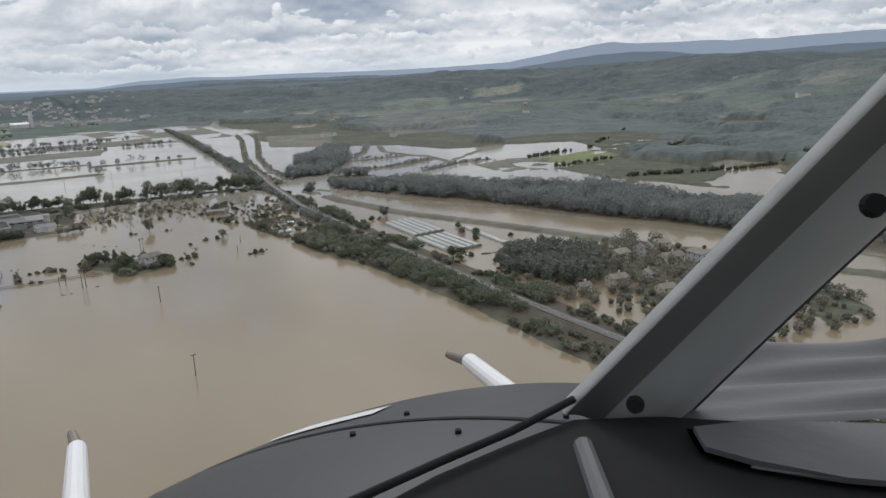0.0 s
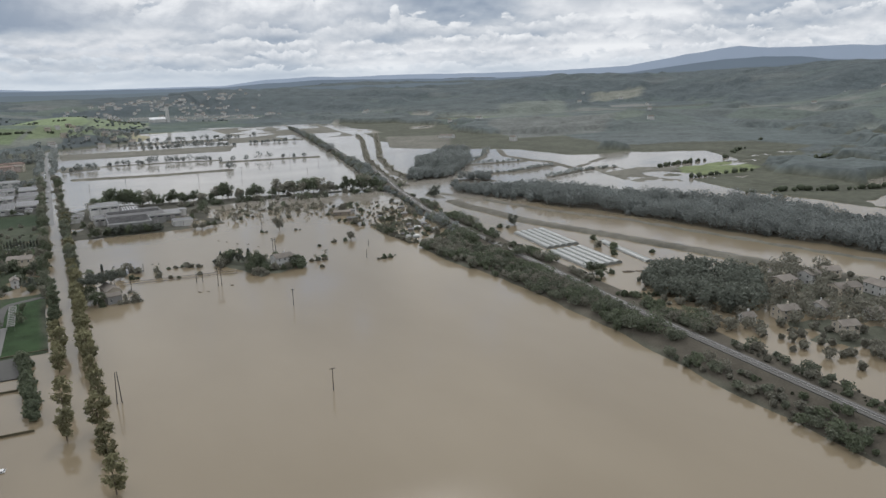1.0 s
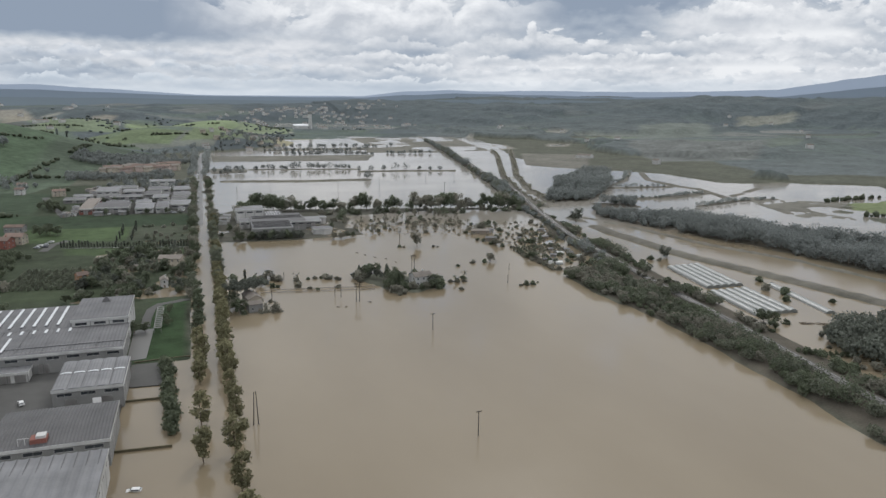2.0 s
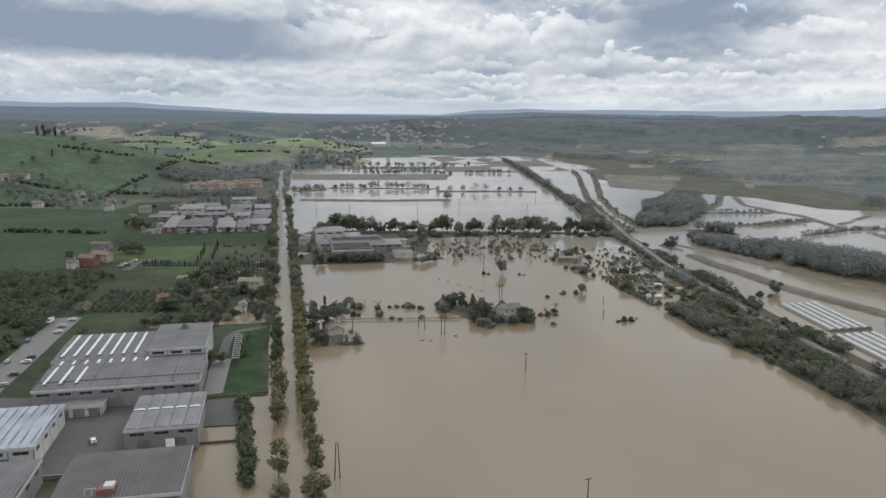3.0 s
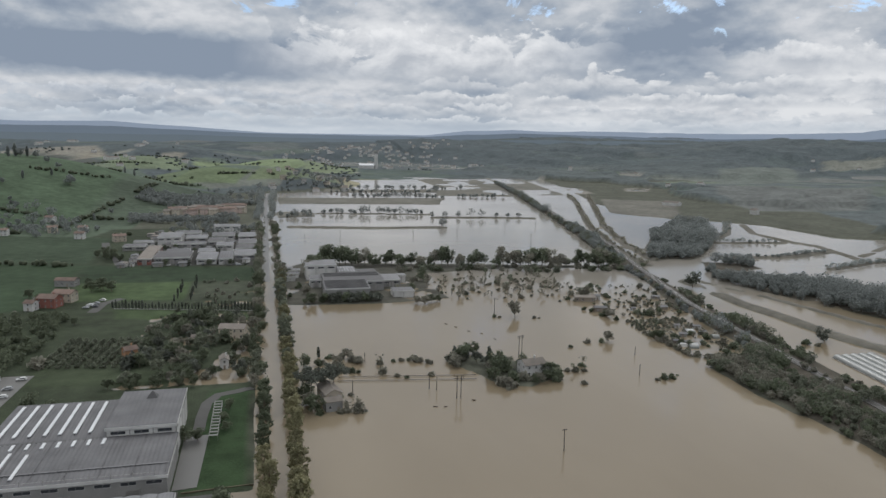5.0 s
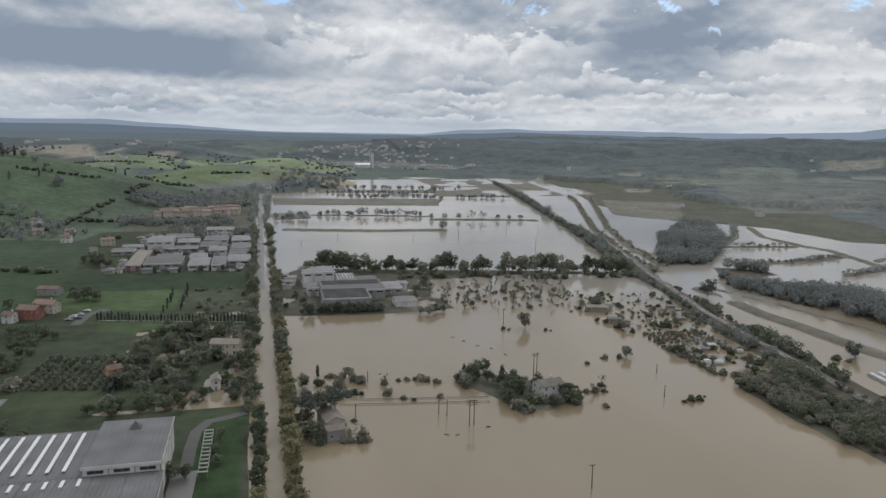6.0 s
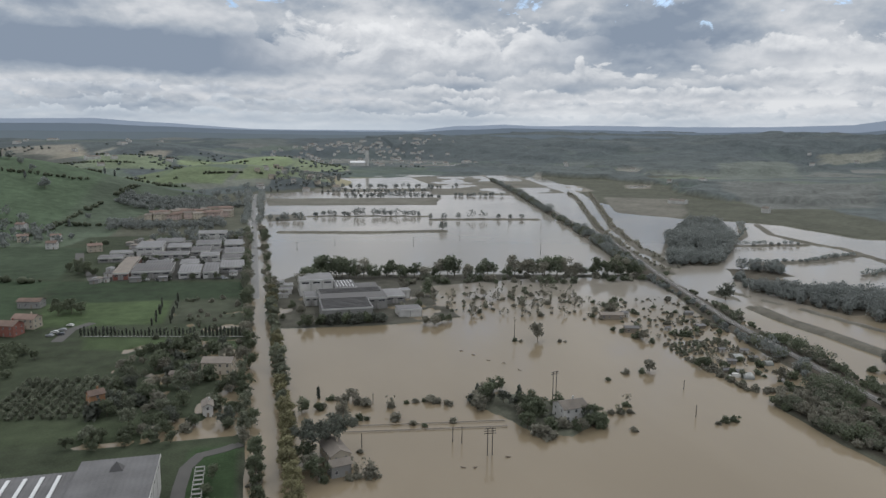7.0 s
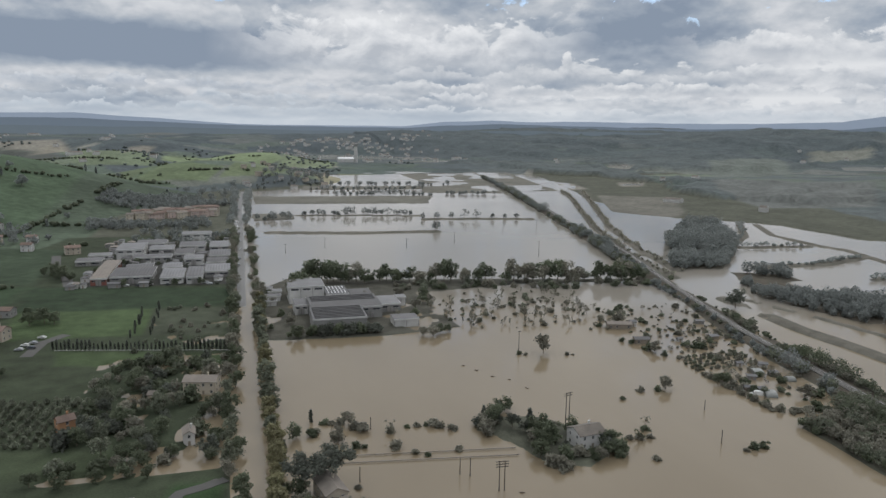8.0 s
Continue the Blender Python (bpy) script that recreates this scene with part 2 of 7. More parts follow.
def ground_material():
    """Land cover: its colours, painted haze and sun patches included, come with the sheet, grain and patches from
    noise.
    """
    m = bpy.data.materials.new("land_cover")
    m.use_nodes = True
    n, l = m.node_tree.nodes, m.node_tree.links
    bsdf = n["Principled BSDF"]
    bsdf.inputs["Roughness"].default_value, bsdf.inputs["IOR"].default_value = 0.95, 1.2
    tc = n.new("ShaderNodeTexCoord")
    cov = n.new("ShaderNodeAttribute")
    cov.attribute_name = "cover"
    total = None
    for scale, part_of in ((1.3, 0.35), (0.12, 0.5), (0.02, 0.45)):
        t = n.new("ShaderNodeTexNoise")
        t.inputs["Scale"].default_value, t.inputs["Detail"].default_value = scale, 5
        l.new(tc.outputs["Object"], t.inputs["Vector"])
        x = n.new("ShaderNodeMath")
        x.operation = "MULTIPLY_ADD"
        l.new(t.outputs[0], x.inputs[0])
        x.inputs[1].default_value = part_of * 2
        if total is None:
            x.inputs[2].default_value = 1 - 1.3
        else:
            l.new(total, x.inputs[2])
        total = x.outputs[0]
    comb = n.new("ShaderNodeCombineColor")
    for slot in comb.inputs:
        l.new(total, slot)
    mul = n.new("ShaderNodeMix")
    mul.data_type, mul.blend_type = "RGBA", "MULTIPLY"
    mul.inputs[0].default_value = 1.0
    l.new(cov.outputs["Color"], mul.inputs[6])
    l.new(comb.outputs[0], mul.inputs[7])
    l.new(mul.outputs[2], bsdf.inputs["Base Color"])
    b = n.new("ShaderNodeBump")
    b.inputs["Strength"].default_value, b.inputs["Distance"].default_value = 0.5, 0.5
    l.new(total, b.inputs["Height"])
    l.new(b.outputs[0], bsdf.inputs["Normal"])
    return m


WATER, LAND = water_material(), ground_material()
LEAF_ROAD = leaf_material("yellowing_plane_leaves", (0.22, 0.21, 0.125))
LEAF_GREEN = leaf_material("dull_green_leaves", (0.128, 0.147, 0.098), 0.2)
LEAF_OLIVE = leaf_material("grey_green_leaves", (0.18, 0.195, 0.145), 0.18)
LEAF_SCRUB = leaf_material("brown_green_scrub", (0.235, 0.228, 0.185), 0.12)
LEAF_DARK = leaf_material("dark_conifer_needles", (0.12, 0.13, 0.108))
# leaf colour raised pale and blue-grey to stand in for haze before these woods
LEAF_HAZED = leaf_material("hazed_woodland_leaves", (0.23, 0.248, 0.238), 0.06)
# canopy green leans to blue-grey, haze painted into it
LEAF_HILL = material("hazed_hill_canopy", (0.112, 0.128, 0.122), 0.95, grain=0.25, spread=0.25, stain=0.2, bump=0.2, island=0.08, ior=1.15)
BARK = material("weathered_bark", (0.13, 0.105, 0.08), 0.9, grain=8)
ASPHALT = material("wet_asphalt", (0.12, 0.117, 0.11), 0.5, grain=2, spread=0.15)
GRAVEL = material("pale_gravel_yard", (0.078, 0.076, 0.072), 0.9, grain=3, spread=0.2, stain=0.2)
BALLAST = material("railway_ballast", (0.10, 0.096, 0.09), 0.95, grain=5, spread=0.4)
STEEL = material("worn_steel", (0.35, 0.34, 0.33), 0.45, 0.8, grain=5)
ROOF_PALE = material("pale_corrugated_roof", (0.145, 0.145, 0.149), 0.6, grain=1.5, spread=0.15, stain=0.42)
ROOF_GREY = material("grey_fibre_cement_roof", (0.108, 0.107, 0.110), 0.7, grain=1.5, spread=0.2, stain=0.42)
ROOF_DARK = material("dark_bitumen_roof", (0.08, 0.078, 0.079), 0.7, grain=1.5, spread=0.2, stain=0.42)
ROOF_BLUE = material("blue_grey_metal_roof", (0.27, 0.30, 0.35), 0.4, 0.2, grain=1.5, spread=0.12, stain=0.42)
SKYLIGHT = material("white_skylight_sheet", (0.56, 0.57, 0.58), 0.35, grain=2, spread=0.08)
CONCRETE = material("stained_concrete_panel", (0.22, 0.217, 0.21), 0.85, grain=2, spread=0.12, stain=0.25)
WALL_WHITE = material("off_white_render", (0.46, 0.455, 0.44), 0.85, grain=2, spread=0.12, stain=0.3)
WALL_CREAM = material("cream_plaster", (0.42, 0.375, 0.305), 0.9, grain=2, spread=0.1, stain=0.2, each=0.15)
WALL_PINK = material("pale_pink_plaster", (0.46, 0.37, 0.33), 0.9, grain=2, spread=0.1, stain=0.2, each=0.15)
WALL_RED = material("faded_red_plaster", (0.22, 0.09, 0.07), 0.9, grain=2, spread=0.1, stain=0.2)
WALL_ORANGE = material("orange_plaster", (0.36, 0.20, 0.11), 0.9, grain=2, spread=0.1, stain=0.2)
TILE = material("terracotta_roof_tiles", (0.17, 0.122, 0.10), 0.9, grain=3, spread=0.3, stain=0.3, each=0.2)
TILE_OLD = material("lichened_roof_tiles", (0.17, 0.15, 0.13), 0.9, grain=3, spread=0.3, stain=0.3, each=0.2)
GLASS_DARK = material("dark_window_glass", (0.035, 0.04, 0.045), 0.1, grain=1, spread=0.1, bump=0)
FILM = material("white_polythene_tunnel", (0.17, 0.178, 0.168), 0.35, grain=1.0, spread=0.12, stain=0.15)
WOOD = material("grey_weathered_timber", (0.22, 0.19, 0.155), 0.9, grain=6, spread=0.25)
POLE_WOOD = material("tarred_pole_wood", (0.055, 0.048, 0.042), 0.9, grain=6, spread=0.25)
EARTH = material("muddy_grass_bank", (0.105, 0.092, 0.058), 0.95, grain=0.8, spread=0.35, stain=0.25, bump=0.4)


# ---- building helpers ----
def mesh_of(name, verts, faces, mats, indices=None, smooth=False):
    me = bpy.data.meshes.new(name)
    me.from_pydata([tuple(v) for v in verts], [], [tuple(f) for f in faces])
    for m in mats if isinstance(mats, (list, tuple)) else [mats]:
        me.materials.append(m)
    if indices is not None:
        me.polygons.foreach_set("material_index", np.asarray(indices, dtype=np.int32))
    if smooth:
        me.polygons.foreach_set("use_smooth", np.ones(len(me.polygons), dtype=bool))
    me.update()
    return me


def soup(name, verts, size, mat):
    """A mesh of loose polygons with `size` corners each, from an array of corners."""
    verts = np.asarray(verts, dtype=np.float32).reshape(-1, 3)
    count = len(verts) // size
    me = bpy.data.meshes.new(name)
    me.vertices.add(len(verts))
    me.vertices.foreach_set("co", verts.ravel())
    me.loops.add(len(verts))
    me.loops.foreach_set("vertex_index", np.arange(len(verts), dtype=np.int32))
    me.polygons.add(count)
    me.polygons.foreach_set("loop_start", np.arange(0, len(verts), size, dtype=np.int32))
    me.polygons.foreach_set("loop_total", np.full(count, size, dtype=np.int32))
    me.materials.append(mat)
    me.update(calc_edges=True)
    return me


def part(name, mesh, mat, parent, label=""):
    """One mesh object under a thing; mesh is a bmesh or a finished mesh."""
    if isinstance(mesh, bmesh.types.BMesh):
        bmesh.ops.recalc_face_normals(mesh, faces=mesh.faces)
        me = bpy.data.meshes.new(name)
        mesh.to_mesh(me)
        mesh.free()
        me.materials.append(mat)
        mesh = me
    ob = new(name, mesh)
    ob.parent = parent
    return tagged(ob, label)


def thing(name, m, label, category, group="", kind=""):
    ob = new(name)
    ob.matrix_world = m
    return tagged(ob, label, category, group, kind)


def box(bm, x0, x1, y0, y1, z0, z1):
    v = [bm.verts.new(p) for p in ((x0, y0, z0), (x1, y0, z0), (x1, y1, z0), (x0, y1, z0), (x0, y0, z1), (x1, y0, z1), (x1, y1, z1), (x0, y1, z1))]
    for f in ((0, 3, 2, 1), (4, 5, 6, 7), (0, 1, 5, 4), (1, 2, 6, 5), (2, 3, 7, 6), (3, 0, 4, 7)):
        bm.faces.new([v[i] for i in f])
    return bm


def boxes(*rows):
    bm = bmesh.new()
    for row in rows:
        box(bm, *row)
    return bm


def tube(bm, a, b, ra, rb, sides=7):
    """A tapered round bar from a to b."""
    a, b = Vector(a), Vector(b)
    q = (b - a).to_track_quat("Z", "Y")
    rings = []
    for c, r in ((a, ra), (b, rb)):
        rings.append([bm.verts.new(c + q @ Vector((r * math.cos(2 * math.pi * i / sides), r * math.sin(2 * math.pi * i / sides), 0))) for i in range(sides)])
    for i in range(sides):
        j = (i + 1) % sides
        bm.faces.new((rings[0][i], rings[0][j], rings[1][j], rings[1][i]))
    bm.faces.new(rings[0][::-1])
    bm.faces.new(rings[1])
    return bm


# ---- plan of the valley: x to the right of the road, y along it, water level at 0 ----
def lattice(x, y, size, seed):
    """Smooth value noise from 0 to 1."""
    u, v = x / size, y / size
    i, j = np.floor(u).astype(np.int64), np.floor(v).astype(np.int64)
    f, g = u - i, v - j
    f, g = f * f * (3 - 2 * f), g * g * (3 - 2 * g)

    def h(a, b):
        n = (a * 374761393 + b * 668265263 + seed * 974711) & 0x7FFFFFFF
        n = ((n ^ (n >> 13)) * 1274126177) & 0x7FFFFFFF
        return ((n ^ (n >> 16)) & 0xFFFF) / 65535.0

    return (h(i, j) * (1 - f) + h(i + 1, j) * f) * (1 - g) + (h(i, j + 1) * (1 - f) + h(i + 1, j + 1) * f) * g


def fbm(x, y, size, seed, octaves=4):
    total, weight = 0, 0
    for k in range(octaves):
        total = total + lattice(x, y, size / 2 ** k, seed + k) * 0.5 ** k
        weight += 0.5 ** k
    return total / weight


def line_gap(x, y, pts):
    """Distance to a line of points."""
    best = np.full(np.shape(x), 1e9)
    for (ax, ay), (bx, by) in zip(pts, pts[1:]):
        ex, ey = bx - ax, by - ay
        k = np.clip(((x - ax) * ex + (y - ay) * ey) / (ex * ex + ey * ey), 0, 1)
        best = np.minimum(best, np.hypot(x - ax - k * ex, y - ay - k * ey))
    return best


def inside(x, y, pts):
    """Distance to the edge of an outline, positive inside it."""
    odd = np.zeros(np.shape(x), dtype=bool)
    for (ax, ay), (bx, by) in zip(pts, pts[1:] + pts[:1]):
        if ay != by:
            odd ^= ((ay > y) != (by > y)) & (x < (bx - ax) * (y - ay) / (by - ay) + ax)
    return np.where(odd, 1, -1) * line_gap(x, y, pts + pts[:1])


def ease(v, lo, hi):
    k = np.clip((v - lo) / (hi - lo), 0, 1)
    return k * k * (3 - 2 * k)


RAIL = [(150, -420), (190, -120), (210, 100), (226, 250), (238, 330), (248, 410), (258, 473), (273, 566), (305, 691), (340, 811), (357, 880), (383, 1038), (425, 1220), (465, 1400), (530, 1753), (600, 2200)]
ROAD = [(-5, -300), (-5, 330), (-7, 480), (-8, 700), (-7, 900), (-6, 1270), (10, 1600), (120, 2100)]
LEFT = [(-13.5, 362), (-13.5, 900), (-12, 1560), (110, 1600), (150, 1870), (-4500, 1900), (-4500, -500), (-60, -500), (-37, 200), (-36, 362)]
RIGHT = [(545, 120), (590, 290), (575, 380), (565, 480), (585, 560), (590, 610), (650, 640), (770, 650), (830, 760), (650, 840), (640, 960), (600, 1010), (550, 1050), (540, 1270), (580, 1400), (700, 1900), (4600, 1900), (4600, -500), (480, -500)]
FAR = [(-4500, 1865), (150, 1865), (640, 1880), (4600, 1865), (4600, 5200), (-4500, 5200)]
WOOD_ROUND = [(340, 742), (386, 735), (425, 770), (478, 840), (560, 975), (525, 990), (470, 930), (416, 863), (380, 800)]
WOOD_BAND = [(345, 640), (385, 722), (425, 705), (420, 640), (412, 590), (470, 500), (500, 420), (512, 350), (535, 270), (560, 170), (500, 60), (470, -80), (420, -80), (430, 150), (430, 290), (412, 356), (400, 431), (388, 490), (362, 571)]
BELT_LEFT = [(120, -420), (165, -120), (188, 100), (198, 200), (205, 250), (210, 330), (208, 445), (232, 455), (247, 470), (262, 560), (285, 640), (292, 700), (304, 745), (332, 860), (358, 975), (390, 1120), (426, 1284), (462, 1450), (518, 1753), (530, 1753), (468, 1400), (428, 1220), (386, 1038), (360, 880), (343, 811), (308, 691), (276, 566), (261, 473), (251, 410), (241, 330), (229, 250), (213, 100), (193, -120), (153, -420)]
BELT_RIGHT = [(146, -420), (187, -120), (207, 100), (223, 250), (235, 330), (245, 410), (255, 473), (270, 566), (302, 691), (314, 700), (300, 640), (284, 550), (272, 470), (262, 390), (254, 330), (243, 250), (226, 100), (206, -120), (166, -420)]
FARM = [(246, 240), (252, 285), (275, 316), (318, 316), (372, 270), (372, 190), (330, 120), (262, 130), (248, 180)]
PLANT_YARD = [(4, 612), (6, 740), (28, 775), (60, 762), (292, 716), (288, 706), (200, 715), (112, 705), (118, 612), (70, 606)]
ISLET = [(78, 474), (86, 486), (108, 482), (124, 462), (124, 442), (108, 434), (92, 440), (88, 458)]
SHORE_SCRUB = [(208, 446), (232, 458), (252, 440), (250, 380), (206, 380)]
DYKES = [  # half width, height, line
    (5, 1.7, [(318, 640), (314, 563), (318, 473), (336, 395), (349, 330), (359, 273), (372, 220), (392, 120), (400, -50)]),
    (3, 1.0, [(330, 640), (345, 585), (360, 501), (383, 440), (393, 374), (402, 320), (416, 250), (430, 120)]),
    (4, 1.4, [(326, 712), (341, 801), (372, 905), (400, 990), (455, 1131), (528, 1317), (560, 1420)]),
    (4, 1.4, [(345, 735), (366, 830), (418, 985), (480, 1130), (555, 1310), (600, 1420)]),
    (6, 1.3, [(24, 1008), (110, 990), (203, 985)]),
    (4, 1.1, [(64, 1150), (150, 1138), (220, 1122)]),
    (5, 1.3, [(216, 1088), (280, 1082), (352, 1068)]),
    (5, 1.2, [(455, 828), (552, 818)]),
    (4, 1.2, [(467, 832), (530, 886), (600, 985)]),
    (4, 1.2, [(612, 968), (570, 890), (566, 818), (574, 790), (558, 730), (548, 700)]),
    (6, 1.2, [(425, 735), (490, 733), (550, 752)]),
    (4, 1.0, [(480, 668), (545, 690), (600, 690)]),
    (4, 1.0, [(570, 725), (660, 780), (760, 790)]),
    (5, 1.0, [(350, 815), (372, 790), (420, 862), (470, 930)]),
]
POND_LAND = [(578, 722), (600, 692), (655, 645), (592, 600), (566, 540), (540, 555), (528, 600), (566, 700)]
STRIPS = [POND_LAND, [(497, 1120), (552, 1045), (600, 1100), (700, 1280), (590, 1340), (540, 1230)], [(15, 1290), (15, 1400), (300, 1375), (268, 1262)], [(100, 1500), (110, 1570), (330, 1560), (330, 1497)], [(350, 1450), (360, 1900), (640, 1900), (560, 1430)], [(8, 1100), (8, 1180), (60, 1165), (60, 1110)], [(300, 1430), (330, 1560), (470, 1520), (440, 1400)]]
WET = [[(536, 1924), (649, 1923), (579, 1751), (480, 1725)], [(440, 1900), (490, 1858), (416, 1588), (356, 1570)], [(640, 1643), (657, 1581), (630, 1453), (570, 1428)], [(769, 1591), (842, 1608), (781, 1506), (722, 1493)], [(447, 1537), (578, 1552), (530, 1441), (425, 1453)]]  # flooded plots on the far plain
SKYLINE = [(-70, 0.9), (-40, 0.7), (-15.3, 0.38), (-10.2, 0.45), (-4.6, 0.16), (0.2, -0.1), (12.2, -0.1), (15.3, 0.32), (18.8, 0.45), (23.7, 0.42), (31.7, 0.36), (38, 0.48), (42.6, 0.6), (46.9, 1.31), (50.3, 1.78), (58.9, 1.48), (64.3, 1.71), (68.2, 1.7), (90, 1.2), (130, 0.8)]


def flat_land(x, y):
    """How far above or below the flood the flat valley floor lies."""
    wob = (fbm(x, y, 26, 3) - 0.5) * 9
    z = np.full(np.shape(x), -1.0)

    def raise_to(level, edge, soft):
        return np.maximum(z, -1.0 + (level + 1.0) * ease(edge, -soft, soft))

    for pts, level, wobble in ((LEFT, 0.9, 0.25), (RIGHT, 1.2, 1.0), (WOOD_ROUND, 0.5, 0.8), (WOOD_BAND, 0.5, 0.8), (BELT_LEFT, 0.9, 0.6), (BELT_RIGHT, 0.9, 0.3), (PLANT_YARD, 0.5, 0.5), (ISLET, 0.35, 0.8), (SHORE_SCRUB, 0.4, 0.9)):
        z = raise_to(level, inside(x, y, pts) + wob * wobble, 3)
    z = raise_to(0.35, np.minimum(inside(x, y, FARM), (fbm(x, y, 26, 13, 3) - 0.57) * 60), 3)
    z = np.maximum(z, -1 + 1.9 * ease(inside(x, y, FAR) + (fbm(x, y, 160, 8) - 0.5) * 120, -20, 20))
    for pts in STRIPS:
        z = raise_to(0.6, inside(x, y, pts) + wob * 0.7, 4)
    for half, top, pts in DYKES:
        z = np.maximum(z, -1 + (top + 1) * ease(line_gap(x, y, pts) + wob * 0.12, half + 2.5, half - 1.5))
    z = np.maximum(z, -1 + 3.2 * ease(line_gap(x, y, RAIL), 9, 4))
    # the sunken stretch of road, and the flooded low ground in the far plain and in the gardens
    z = np.where((y < 640) & (y > -400), np.minimum(z, np.where(np.abs(x + 6) < 7, -0.4, 9)), z)
    pools = ease(fbm(x, y, 90, 21), 0.55, 0.60) * ease(x, 120, 200) * ease(900 - x, 0, 150) * ease(y, 1850, 1950) * ease(3300 - y, 0, 400)
    puddle = ease(fbm(x * 0.7, y, 16, 33), 0.60, 0.64) * ease(x, -64, -52) * ease(y, 520, 540) * ease(690 - y, 0, 10)
    pool_east = ease(fbm(x, y * 1.4, 120, 41), 0.60, 0.64) * ease(x, 560, 600) * ease(900 - x, 0, 60) * ease(900 - y, 0, 100) * ease(y, 250, 300)
    lots = ease(fbm(x * 0.7, y, 15, 37), 0.53, 0.57) * ease(x, -80, -70) * ease(-14 - x, 0, 3) * ease(y, 462, 470) * ease(598 - y, 0, 6)
    wet = 0
    for pts in WET:
        wet = np.maximum(wet, ease(inside(x, y, pts) + (fbm(x * 0.5, y * 1.6, 60, 47) - 0.5) * 120, -8, 8))
    return z - 2.2 * np.maximum(np.maximum(np.maximum(pools, puddle), np.maximum(pool_east, lots)), wet)


def hills(x, y):
    far = np.hypot(x, y)
    bearing = np.degrees(np.arctan2(x, y))
    rough = fbm(x, y, 700, 51, 5) - 0.5
    brow = np.interp(bearing, [-90, -30, -16, -8, 0, 12, 17, 27, 43, 51, 59, 68, 100], [74, 60, 48, 40, 40, 52, 84, 92, 96, 104, 122, 130, 130])
    z = brow * ease(far + rough * 900, 2500, 4100)
    z = z + rough * 70 * ease(far, 1500, 3000) + (fbm(x, y, 260, 57, 3) - 0.5) * 22 * ease(far, 1700, 2600)
    z = np.maximum(z, (96 + rough * 95) * ease(inside(x, y, RIGHT) + rough * 420, 40, 1650) * ease(x, 560, 1100))
    z = z + (fbm(x, y, 520, 59, 4) - 0.5) * 80 * ease(inside(x, y, RIGHT), 120, 700) * ease(x, 560, 900)
    for cx, cy, rx, ry, top in ((-460, 1420, 420, 430, 66), (-60, 1770, 270, 330, 36), (-760, 1500, 560, 620, 62), (-330, 2150, 330, 420, 40), (60, 2300, 240, 300, 30), (-900, 780, 620, 500, 40), (-380, 1720, 260, 260, 16), (-500, 2700, 700, 500, 62)):
        k = np.hypot((x - cx) / rx, (y - cy) / ry)
        z = np.maximum(z, top * (1 - ease(k + rough * 0.35, 0.1, 1.05)) + 0 * z)
    return z


def woodland(x, y, z):
    """How far, from 0 to 1, a spot of the hills lies under closed woodland."""
    dense = fbm(x, y, 420, 131, 4) + 0.35 * (fbm(x, y, 70, 141, 3) - 0.5)
    return ease(dense - np.where(x > 560, 0.48, 0.56), -0.02, 0.02) * (z > 1.5) * ((x > 600) | (y > 1850) | (x < -250))


def land_z(x, y):
    x, y = np.asarray(x, dtype=float), np.asarray(y, dtype=float)
    z = flat_land(x, y) + np.maximum(hills(x, y), 0)
    return z + woodland(x, y, z) * (x > 560) * (4 + 11 * fbm(x, y, 45, 151, 2))


def steps(points):
    out = [points[0][0]]
    for (a, _), (b, s) in zip(points, points[1:]):
        n = max(1, int(round((b - a) / s)))
        out += [a + (b - a) * (k + 1) / n for k in range(n)]
    return np.array(out)


